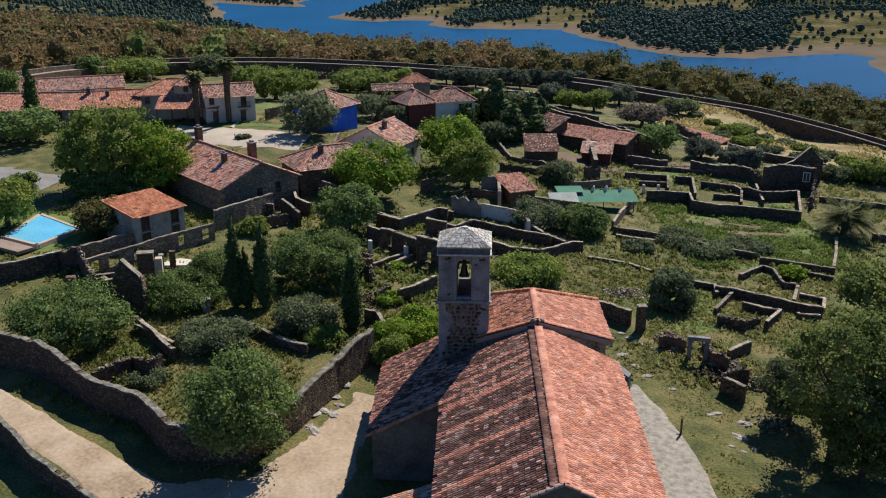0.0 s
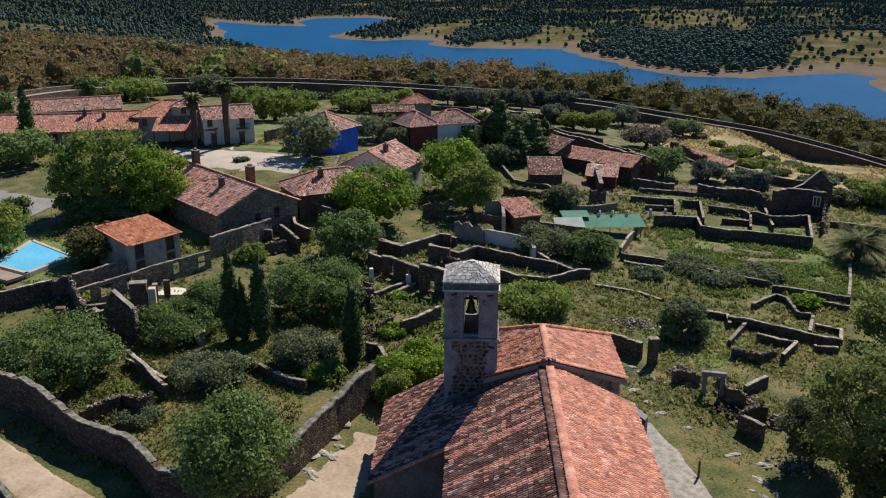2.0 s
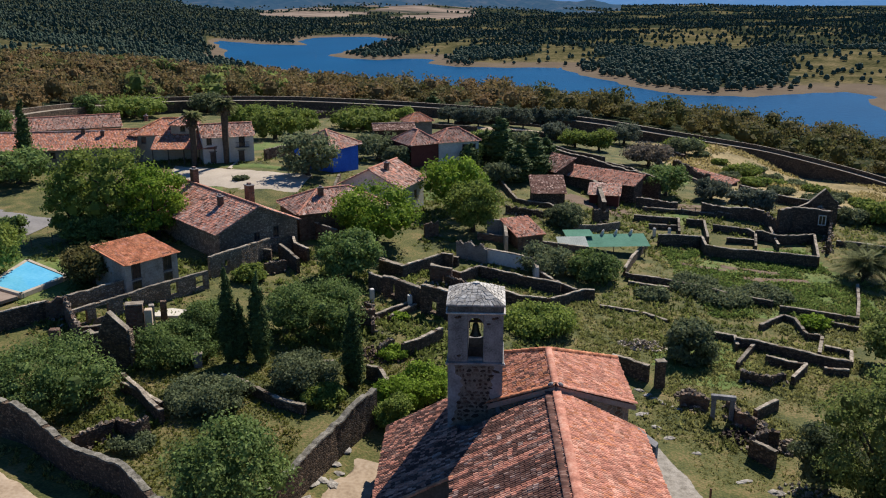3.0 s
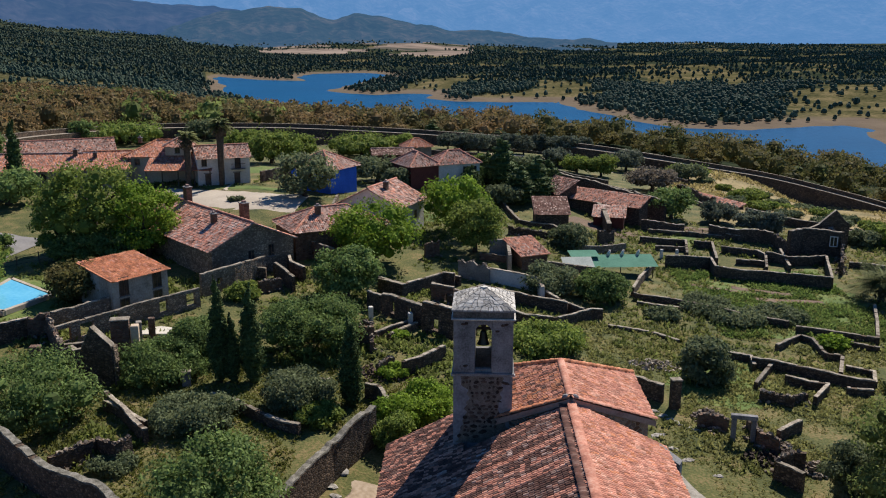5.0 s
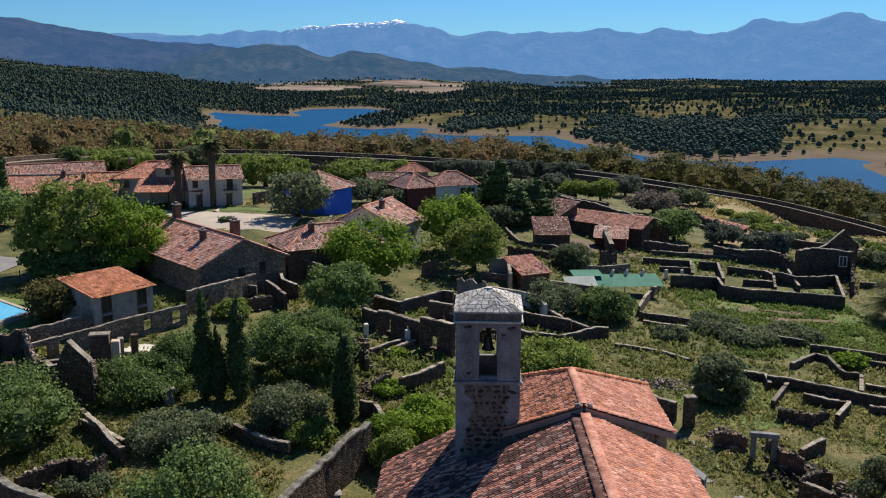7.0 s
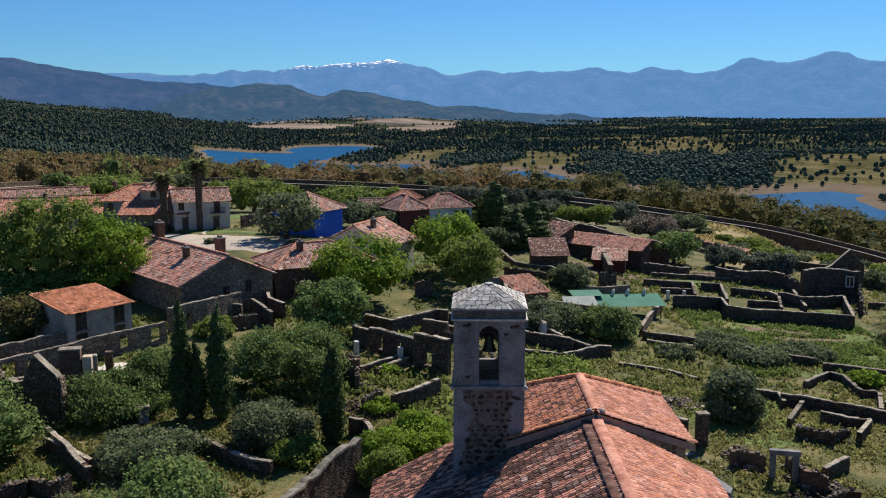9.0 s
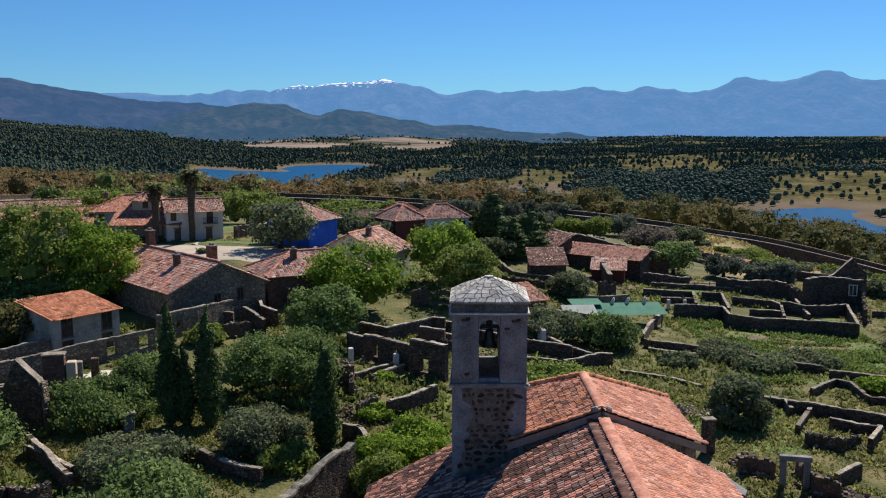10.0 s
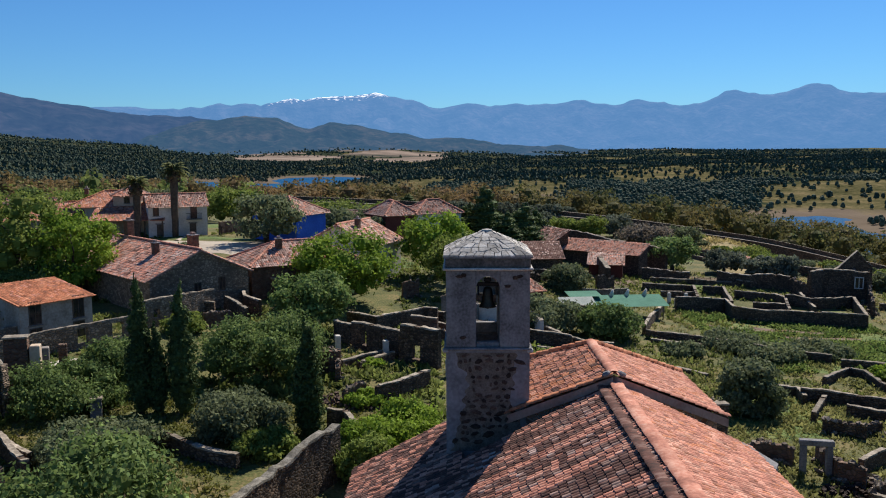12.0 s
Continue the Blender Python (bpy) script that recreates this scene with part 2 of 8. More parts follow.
# ---- small builders ----
def mesh_of(name, verts, faces, mats=(), idx=None, smooth=False):
    me = bpy.data.meshes.new(name)
    me.from_pydata([tuple(v) for v in verts], [], [tuple(f) for f in faces])
    for m in mats:
        me.materials.append(m)
    if idx is not None:
        me.polygons.foreach_set("material_index", idx)
    if smooth:
        me.polygons.foreach_set("use_smooth", [True] * len(me.polygons))
    me.update()
    return me


def quads_mesh(name, co, material):
    """A mesh of separate quads from an array of n x 4 corners."""
    n = len(co)
    me = bpy.data.meshes.new(name)
    me.vertices.add(n * 4)
    me.vertices.foreach_set("co", np.asarray(co, dtype=np.float32).reshape(-1))
    me.loops.add(n * 4)
    me.loops.foreach_set("vertex_index", np.arange(n * 4, dtype=np.int32))
    me.polygons.add(n)
    me.polygons.foreach_set("loop_start", np.arange(0, n * 4, 4, dtype=np.int32))
    me.materials.append(material)
    me.update(calc_edges=True)
    return me


def part(name, me, parent, label="", m=None):
    ob = new(name, me)
    ob.parent = parent
    if m is not None:
        ob.matrix_basis = m
    return tagged(ob, label)


def thing(name, at, label, category, group="", kind=""):
    ob = new(name)
    ob.location = at
    return tagged(ob, label, category, group, kind)


def bm_mesh(name, bm, material):
    me = bpy.data.meshes.new(name)
    bmesh.ops.recalc_face_normals(bm, faces=bm.faces)
    bm.to_mesh(me)
    bm.free()
    if material:
        me.materials.append(material)
    return me


def box_mesh(name, sx, sy, sz, material, bevel=0.02, at=(0, 0, 0)):
    """A box with worn edges, its foot's middle at the point given."""
    bm = bmesh.new()
    bmesh.ops.create_cube(bm, size=1, matrix=Matrix.Translation((at[0], at[1], at[2] + sz / 2)) @ Matrix.Diagonal((sx, sy, sz, 1)))
    if bevel:
        bmesh.ops.bevel(bm, geom=bm.edges[:], offset=min(bevel, sx / 3, sy / 3, sz / 3), segments=1, affect="EDGES")
    return bm_mesh(name, bm, material)


def prism_mesh(name, poly, z0, z1, material, bevel=0.0):
    """An upright prism over a plan polygon."""
    bm = bmesh.new()
    f = bm.faces.new([bm.verts.new((x, y, z0)) for x, y in poly])
    up = bmesh.ops.extrude_face_region(bm, geom=[f])
    bmesh.ops.translate(bm, vec=(0, 0, z1 - z0), verts=[v for v in up["geom"] if isinstance(v, bmesh.types.BMVert)])
    if bevel:
        bmesh.ops.bevel(bm, geom=bm.edges[:], offset=bevel, segments=1, affect="EDGES")
    return bm_mesh(name, bm, material)


def rod_mesh(name, a, b, r0, r1, material, seg=7, bends=0, wob=0.0, rng=random):
    """A tapered, slightly crooked rod from a to b."""
    a, b = Vector(a), Vector(b)
    d = (b - a).normalized()
    u = d.orthogonal().normalized()
    w = d.cross(u)
    verts, faces = [], []
    steps = bends + 2
    for i in range(steps):
        k = i / (steps - 1)
        c = a.lerp(b, k) + (u * rng.uniform(-wob, wob) + w * rng.uniform(-wob, wob) if 0 < i < steps - 1 else Vector())
        r = r0 + (r1 - r0) * k
        verts += [c + (u * math.cos(2 * math.pi * j / seg) + w * math.sin(2 * math.pi * j / seg)) * r for j in range(seg)]
    for i in range(steps - 1):
        faces += [(i * seg + j, i * seg + (j + 1) % seg, (i + 1) * seg + (j + 1) % seg, (i + 1) * seg + j) for j in range(seg)]
    faces += [tuple(range(seg))[::-1], tuple(range((steps - 1) * seg, steps * seg))]
    return mesh_of(name, verts, faces, (material,), smooth=True)


def joined(name, meshes, material=None):
    bm = bmesh.new()
    for me in meshes:
        bm.from_mesh(me)
    return bm_mesh(name, bm, material or meshes[0].materials[0])


# ---- lie of the land ----
WATER_Z = -32.0
SPOTS = np.array([(-42, 188, 8.0), (-29, 160, 8.0), (-51, 112, 5.2), (-34, 113, 4.6), (-7, 96, 3.6), (33, 144, 0), (50, 167, 0.5),
                  (45, 138, -1.2), (37, 105, -1), (24, 86, 0), (24, 74, -0.8), (27, 68, -1.4), (20, 67, 0), (112, 246, -10.5), (130, 226, -14), (66, 252, -1),
                  (-29, 67, 2.4), (-25, 83, 3.4), (-6, 80, 2.8), (0, 62, 1.4), (-15, 50, 1.2), (-5, 185, 6.5), (10, 150, 4), (-90, 200, 8),
                  (-80, 90, 5), (80, 110, -5), (60, 60, -4), (0, 20, 0), (-60, 20, 0), (0, 250, 3), (-100, 260, 6)])
# the reservoir's outline, seen from above
SHORELINE = [(330, 400), (290, 500), (278, 566), (286, 611), (314, 660), (306, 683), (278, 679), (258, 671), (229, 659), (200, 659), (177, 674), (160, 703), (146, 743), (137, 800), (126, 858), (115, 898), (121, 926), (66, 919), (14, 933),
             (-17, 971), (-12, 1049), (-42, 1058), (-79, 1030), (-114, 1058), (-140, 1107), (-133, 1174), (-116, 1304), (-89, 1542), (-134, 1625), (-218, 1581), (-229, 1463), (-196, 1332), (-272, 1362), (-378, 1498),
             (-321, 1301), (-290, 1221), (-262, 1080), (-200, 950), (-120, 850), (-65, 700), (20, 590), (80, 490), (140, 410), (205, 325), (280, 260)]
SH = np.array(SHORELINE, dtype=float)


def shore_distance(x, y):
    """Distance from the water's edge, minus over the water. Arrays."""
    x, y = np.asarray(x, float), np.asarray(y, float)
    best, inside = np.full(x.shape, 1e9), np.zeros(x.shape, bool)
    for (x0, y0), (x1, y1) in zip(SH, np.roll(SH, -1, 0)):
        dx, dy = x1 - x0, y1 - y0
        k = np.clip(((x - x0) * dx + (y - y0) * dy) / (dx * dx + dy * dy), 0, 1)
        best = np.minimum(best, np.hypot(x - x0 - k * dx, y - y0 - k * dy))
        inside ^= ((y0 > y) != (y1 > y)) & (x < (x1 - x0) * (y - y0) / (y1 - y0 + 1e-12) + x0)
    return np.where(inside, -best, best)


def waves(x, y, s, seed):
    """A cheap smooth noise of three turned sine lattices, about -1 to 1."""
    r = np.random.RandomState(seed)
    out = 0
    for k in range(4):
        a, p, q = r.uniform(0, 6.28), r.uniform(0, 6.28), r.uniform(0, 6.28)
        f = (1.0 + 0.55 * k) / s
        out = out + np.sin((x * np.cos(a) + y * np.sin(a)) * f + p) * np.cos((-x * np.sin(a) + y * np.cos(a)) * f * 0.8 + q) / (1 + 0.4 * k)
    return out / 1.8


def village(x, y):
    top, low = 0.0, 0.0
    for sx, sy, sz in SPOTS:
        w = ((x - sx) ** 2 + (y - sy) ** 2 + 64.0) ** -1.5
        top, low = top + w * sz, low + w
    return top / low


def height(x, y):
    """Height of the bare ground. Arrays or numbers."""
    x, y = np.asarray(x, float), np.asarray(y, float)
    d = shore_distance(x, y)
    wob = waves(x, y, 18.0, 3) * 9 + waves(x, y, 6.0, 5) * 3
    d = np.where(np.hypot(x, y) > 330, d + wob * 0.6, d)
    v = village(x, y) + waves(x, y, 3.0, 9) * 0.10
    r = np.hypot(x, y - 110)
    out_of_town = np.clip((r - 165) / 120, 0, 1)
    far_side = (y > 520) & (d > 0) & (x > -0.27 * y - 20) & ((y > 870) | (x > 40)) | (x > 300)
    roll = np.clip(d / 300, 0, 1) * (waves(x, y, 130.0, 4) * 5 + waves(x, y, 50.0, 8) * 2.5)
    hill = 10 + waves(x, y, 160.0, 4) * 9 + waves(x, y, 60.0, 8) * 4
    rise = np.clip((-x - 0.18 * y - 60) / 900, 0, 1) ** 1.3 * 96
    rise = rise + 44 * np.exp(-((x + 330) / 480) ** 2 - ((y - 3100) / 520) ** 2)
    land = WATER_Z + np.clip(d, 0, 120) * 0.05 + np.clip(d - 120, 0, 680) * 0.02 + np.clip(d - 800, 0, 2500) * 0.008 + roll + rise
    near = np.minimum(WATER_Z + np.clip(d, 0, 400) * 0.24, v + out_of_town * (-6 + waves(x, y, 50.0, 6) * 3))
    near = np.where(out_of_town < 1, near, np.minimum(near, WATER_Z + 6 + np.clip(d, 0, 300) * 0.10 + hill * 0.35 + rise))
    side = np.clip((np.hypot(x, y) - 480) / 420, 0, 1) ** 1.5
    z = np.where(far_side, land, near * (1 - side) + land * side)
    z = np.where(r < 165, v, z * out_of_town + (1 - out_of_town) * v)
    wet = (d < 0) & (r > 150)
    return np.where(wet, np.maximum(WATER_Z + d * 0.12, WATER_Z - 6), z)


def gz(x, y):
    return float(height(np.array([x]), np.array([y]))[0])


# ---- land cover beyond the water ----
def within(poly, x, y):
    """Which points lie inside a plan polygon. Arrays."""
    got = np.zeros(np.shape(x), bool)
    for (x0, y0), (x1, y1) in zip(poly, poly[1:] + poly[:1]):
        got ^= ((y0 > y) != (y1 > y)) & (x < (x1 - x0) * (y - y0) / (y1 - y0 + 1e-12) + x0)
    return got


GROVE = [(136, 850), (165, 960), (215, 1030), (345, 1190), (352, 1010), (358, 955), (290, 800), (268, 706), (219, 688), (176, 700), (154, 757)]
SPIT_WOOD = [(7, 1030), (30, 1180), (126, 1200), (106, 1032), (52, 975), (9, 965)]
TIP_WOOD = [(-112, 1075), (-104, 1180), (-70, 1420), (-52, 1250), (-48, 1110), (-86, 1062)]
OPEN_LAND = [(246, 1150), (290, 1065), (345, 1040), (445, 1330), (420, 1620), (330, 1620)]
MEADOW = [(268, 690), (310, 640), (420, 560), (640, 760), (600, 1010), (440, 1030), (365, 960), (300, 800)]
SPIT_MEADOW = [(-60, 1070), (-14, 1060), (-14, 980), (115, 905), (122, 880), (160, 1010), (190, 1110), (60, 1230), (-20, 1250)]


def wooded(x, y, d):
    """How thickly the far land is wooded, 0 to 1. Arrays."""
    bend_x, bend_y = x + waves(x, y, 9.0, 31) * 12, y + waves(x, y, 11.0, 32) * 16
    patchy = waves(x * 0.6, y, 52.0, 14) + 0.55 * waves(x * 0.6, y, 19.0, 15)
    f = np.clip(0.72 + patchy * 0.9, 0.10, 1.0)
    f = np.where((y > 1500) & (patchy < -0.5), 0.12, np.where(y > 1500, np.maximum(f, 0.6), f))
    for poly, share in ((MEADOW, 0.09), (OPEN_LAND, 0.22), (SPIT_MEADOW, 0.05), (SPIT_WOOD, 1.0), (TIP_WOOD, 1.0), (GROVE, 1.0)):
        f = np.where(within(poly, bend_x, bend_y), share, f)
    f = np.where((x < -0.12 * y - 40) & (y > 1150), np.maximum(f, 0.92), f)
    plain = (bend_y > 2150 + waves(x, y, 200.0, 5) * 160) & (bend_x > -0.2 * y) & (x < 0.03 * y) & (waves(x * 0.3, y, 45.0, 6) > -0.2)
    f = np.where(plain, 0.0, f)
    return np.where(d < 16 + waves(x, y, 14.0, 33) * 8, 0.0, f), plain


# ---- ground, water, distance ----
def build_ground():
    front = np.arange(-42, 42.01, 0.42)
    back = np.arange(46, 314.01, 4.0)
    ang = np.radians(np.concatenate([front, back]))
    rad = np.concatenate([[0.05, 3, 8, 14, 20], np.geomspace(26, 420, 170), np.geomspace(425, 4700, 95)])
    A, R = np.meshgrid(ang, rad)
    X, Y = np.sin(A) * R, np.cos(A) * R + 20
    Zs = height(X, Y)
    na, nr = len(ang), len(rad)
    co = np.stack([X, Y, Zs], -1).reshape(-1, 3)
    i, j = np.meshgrid(np.arange(nr - 1), np.arange(na), indexing="ij")
    k = (j + 1) % na
    faces = np.stack([i * na + j, i * na + k, (i + 1) * na + k, (i + 1) * na + j], -1).reshape(-1, 4)[:, ::-1]
    cx, cy = X[:-1].reshape(-1), Y[:-1].reshape(-1)
    d = shore_distance(cx, cy)
    zc = Zs[:-1].reshape(-1)
    town = np.hypot(cx, cy - 110)
    idx = np.zeros(len(cx), int)
    garden = (cx > 33) & (cx < 57) & (cy > 112 - 0.1 * (cx - 33)) & (cy < 143)
    idx[garden | (waves(cx, cy, 9.0, 21) > 0.62) & (town < 130)] = 1
    slope = (cx > 52) & (cy > 172 + waves(cx, cy, 10, 2) * 5) & (town < 260)
    idx[slope] = 2
    out = (town > 185) | (cy > 285)
    idx[out] = 4
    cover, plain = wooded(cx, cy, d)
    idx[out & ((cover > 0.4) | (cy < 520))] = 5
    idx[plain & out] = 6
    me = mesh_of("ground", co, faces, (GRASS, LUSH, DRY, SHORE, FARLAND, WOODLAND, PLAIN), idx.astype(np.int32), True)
    return tagged(new("ground", me), "grassy hill sloping to a wooded lake shore", "ground", kind="structure")


build_ground()
# Reflected sky blue is painted into the base colour; specular is nearly off.
WATER = surf("lake_water", ((0.001, 0.046, 0.118), (0.002, 0.062, 0.15)), 0.012, 0.3, 0.6, 30.0, spec=0.02, dist=1.0)
lake = mesh_of("water", [(-700, 200, WATER_Z), (500, 200, WATER_Z), (500, 1700, WATER_Z), (-700, 1700, WATER_Z)], [(0, 1, 2, 3)], (WATER,))
tagged(new("water", lake), "deep blue reservoir water rippled by wind", "lake", kind="structure")


def mountain_range(name, dist, depth, marks, foot, material, rough, seed, label):
    """A long ridge: marks are (degrees right of ahead, degrees above the level)."""
    az = np.arange(marks[0][0], marks[-1][0] + 0.01, 0.06)
    el = np.interp(az, [m[0] for m in marks], [m[1] for m in marks])
    ker = np.hanning(13)
    el = np.convolve(np.pad(el, 6, mode="edge"), ker / ker.sum(), "valid")
    rs = np.random.RandomState(seed)
    rows = 16
    ridge = sum(np.interp(az, np.arange(-60, 61, s), rs.uniform(-1, 1, len(np.arange(-60, 61, s)))) * s for s in (0.35, 0.9, 2.1))
    verts, faces = [], []
    for r in range(rows):
        k = r / (rows - 1)
        fall = k ** 0.8
        rr = dist - depth * (1 - k)
        spur = sum(np.interp(az + k * 0.8, np.arange(-60, 62, s), rs.uniform(-1, 1, len(np.arange(-60, 62, s)))) * s for s in (0.5, 1.2))
        top = (np.tan(np.radians(el + rough * ridge * 0.12)) * dist + 22 - foot) * fall + foot
        top = top + spur * rough * dist * 0.006 * math.sin(k * math.pi)
        verts += list(np.stack([np.sin(np.radians(az)) * rr, np.cos(np.radians(az)) * rr, top], -1))
    n = len(az)
    faces = [(r * n + c, r * n + c + 1, (r + 1) * n + c + 1, (r + 1) * n + c) for r in range(rows - 1) for c in range(n - 1)]
    back = len(verts)
    verts += list(np.stack([np.sin(np.radians(az)) * dist * 1.02, np.cos(np.radians(az)) * dist * 1.02, np.full(n, foot)], -1))
    faces += [((rows - 1) * n + c, (rows - 1) * n + c + 1, back + c + 1, back + c) for c in range(n - 1)]
    me = mesh_of(name, verts, faces, (material,), smooth=True)
    return tagged(new(name, me), label, "mountains", kind="structure")


# Backdrop colours, each with a painted haze colour and its share.
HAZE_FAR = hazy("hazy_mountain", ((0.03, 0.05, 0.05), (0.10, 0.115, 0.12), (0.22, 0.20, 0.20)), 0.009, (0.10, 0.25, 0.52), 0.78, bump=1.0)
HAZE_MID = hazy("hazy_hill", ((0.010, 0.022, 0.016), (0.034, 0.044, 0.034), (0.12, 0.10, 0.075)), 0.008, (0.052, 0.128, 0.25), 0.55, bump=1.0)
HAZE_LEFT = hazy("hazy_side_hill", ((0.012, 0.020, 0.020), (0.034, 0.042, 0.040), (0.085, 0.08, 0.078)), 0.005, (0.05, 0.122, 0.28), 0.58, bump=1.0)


def add_snow(m, z_line, x0, x1):
    """Old snow above a height, on one stretch of the crest, broken by bare rock."""
    N, L = m.node_tree.nodes, m.node_tree.links
    g = N.new("ShaderNodeNewGeometry")
    sep = N.new("ShaderNodeSeparateXYZ")
    L.new(g.outputs["Position"], sep.inputs[0])
    no = N.new("ShaderNodeTexNoise")
    no.inputs["Scale"].default_value, no.inputs["Detail"].default_value = 0.05, 5.0
    L.new(g.outputs["Position"], no.inputs["Vector"])
    zz = N.new("ShaderNodeMath")
    zz.operation = "MULTIPLY_ADD"
    zz.inputs[1].default_value = 170.0
    L.new(no.outputs["Fac"], zz.inputs[0])
    lean = N.new("ShaderNodeMath")
    lean.operation = "MULTIPLY_ADD"
    lean.inputs[1].default_value = -0.05   # the snow lies lower to the left
    L.new(sep.outputs["X"], lean.inputs[0])
    L.new(sep.outputs["Z"], lean.inputs[2])
    L.new(lean.outputs[0], zz.inputs[2])
    top = N.new("ShaderNodeMapRange")
    top.inputs["From Min"].default_value, top.inputs["From Max"].default_value = z_line + 88, z_line + 102
    L.new(zz.outputs[0], top.inputs["Value"])
    fac = top.outputs[0]
    for lo, hi in ((x0, x0 + 60), (x1, x1 - 40)):
        r = N.new("ShaderNodeMapRange")
        r.inputs["From Min"].default_value, r.inputs["From Max"].default_value = lo, hi
        L.new(sep.outputs["X"], r.inputs["Value"])
        mu = N.new("ShaderNodeMath")
        mu.operation = "MULTIPLY"
        L.new(fac, mu.inputs[0])
        L.new(r.outputs[0], mu.inputs[1])
        fac = mu.outputs[0]
    old = N["Material Output"].inputs[0].links[0].from_socket
    white = N.new("ShaderNodeBsdfDiffuse")
    white.inputs[0].default_value = (0.78, 0.82, 0.88, 1)
    mx = N.new("ShaderNodeMixShader")
    L.new(fac, mx.inputs[0])
    L.new(old, mx.inputs[1])
    L.new(white.outputs[0], mx.inputs[2])
    L.new(mx.outputs[0], N["Material Output"].inputs[0])


add_snow(HAZE_FAR, 283.0, -760.0, -120.0)
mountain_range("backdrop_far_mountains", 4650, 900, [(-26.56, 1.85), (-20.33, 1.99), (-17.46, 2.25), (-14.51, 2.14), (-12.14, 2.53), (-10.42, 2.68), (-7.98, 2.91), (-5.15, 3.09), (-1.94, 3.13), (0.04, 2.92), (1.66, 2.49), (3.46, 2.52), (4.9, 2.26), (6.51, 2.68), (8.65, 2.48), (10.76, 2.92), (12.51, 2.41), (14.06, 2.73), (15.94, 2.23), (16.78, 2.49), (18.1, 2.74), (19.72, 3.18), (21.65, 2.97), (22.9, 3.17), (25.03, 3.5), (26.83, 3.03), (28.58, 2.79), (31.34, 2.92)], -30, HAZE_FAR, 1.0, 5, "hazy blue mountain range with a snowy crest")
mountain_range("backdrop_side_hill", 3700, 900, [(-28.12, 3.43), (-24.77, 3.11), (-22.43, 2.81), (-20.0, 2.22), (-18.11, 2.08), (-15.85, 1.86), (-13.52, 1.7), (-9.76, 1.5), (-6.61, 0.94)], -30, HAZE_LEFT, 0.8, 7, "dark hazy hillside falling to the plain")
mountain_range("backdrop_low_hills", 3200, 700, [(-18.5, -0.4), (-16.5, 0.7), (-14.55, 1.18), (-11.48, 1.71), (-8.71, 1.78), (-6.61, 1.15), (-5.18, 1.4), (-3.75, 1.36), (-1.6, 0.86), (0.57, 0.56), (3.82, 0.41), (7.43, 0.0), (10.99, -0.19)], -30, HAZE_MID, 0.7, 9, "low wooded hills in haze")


# ---- tiled roofs ----
def tile_bits(width, length, seg=4, rise=0.1):
    """Corners of one barrel tile: x across, y down the slope, z up; its lower end rides a little higher."""
    ring = [(-width / 2 * math.cos(math.pi * i / seg), rise * math.sin(math.pi * i / seg)) for i in range(seg + 1)]
    return [(x, 0.0, h * 0.85) for x, h in ring] + [(x * 1.08, length, h + 0.035) for x, h in ring]


def tile_faces(seg):
    return [(i, seg + 1 + i, seg + 2 + i, i + 1) for i in range(seg)]


def slope_tiles(a0, a1, b1, inside, pitch=0.23, step=0.36, seg=4, seed=1, pick=None, rise=0.1):
    """Tile places on a slope: a runs along the eave, b down the slope. Yields (a, b, column)."""
    rng = random.Random(seed)
    n = int((a1 - a0) / pitch)
    for c in range(n):
        a = a0 + (c + 0.5) * pitch
        shift = rng.uniform(0, 0.12)
        b = -shift
        while b < b1:
            if inside(a, b + step * 0.6):
                yield a + rng.uniform(-0.015, 0.015), b + rng.uniform(-0.015, 0.015), c
            b += step


def slope_mesh(name, places, mats, seg=3, pitch=0.23, step=0.36, seed=2, chooser=None, rise=0.08):
    rng = random.Random(seed)
    base, fs = tile_bits(pitch * 0.92, step * 1.22, seg, rise), tile_faces(seg)
    verts, faces, idx = [], [], []
    for a, b, c in places:
        o, tw, lift = len(verts), rng.uniform(-0.03, 0.03), rng.uniform(0, 0.02)
        verts += [(a + x + y * tw, b + y, z + lift) for x, y, z in base]
        faces += [tuple(o + i for i in f) for f in fs]
        idx += [chooser(a, b, c, rng) if chooser else 0] * len(fs)
    return mesh_of(name, verts, faces, mats, idx, True)


def slope_frame(corner, along, down):
    """Pose whose x runs along the ridge and y down the slope."""
    x = Vector(along).normalized()
    y = (Vector(down) - x * Vector(down).dot(x)).normalized()
    z = x.cross(y)
    if z.z < 0:
        x, z = -x, -z
    return Matrix.Translation(corner) @ Matrix((x, y, z)).transposed().to_4x4()


def ridge_mesh(name, a, b, material, width=0.42, step=0.45, rise=0.2, flat=False):
    """A row of capping tiles from a to b."""
    a, b = Vector(a), Vector(b)
    d = (b - a).normalized()
    side = d.cross(Vector((0, 0, 1))).normalized()
    up = side.cross(d)
    verts, faces, seg = [], [], 5
    n = max(1, int((b - a).length / step))
    for i in range(n):
        for k, s, lift in ((i, 1.0, 0.0), (i + 1.12, 1.08, 0.035)):
            c = a + d * (b - a).length * min(k / n, 1.0)
            verts += [c + side * (-width / 2 * s * math.cos(math.pi * j / seg)) + up * ((rise * s) * math.sin(math.pi * j / seg) + lift) for j in range(seg + 1)]
        o = i * 2 * (seg + 1)
        faces += [(o + j, o + j + 1, o + seg + 2 + j, o + seg + 1 + j) for j in range(seg)]
    return mesh_of(name, verts, faces, (material,), smooth=True)


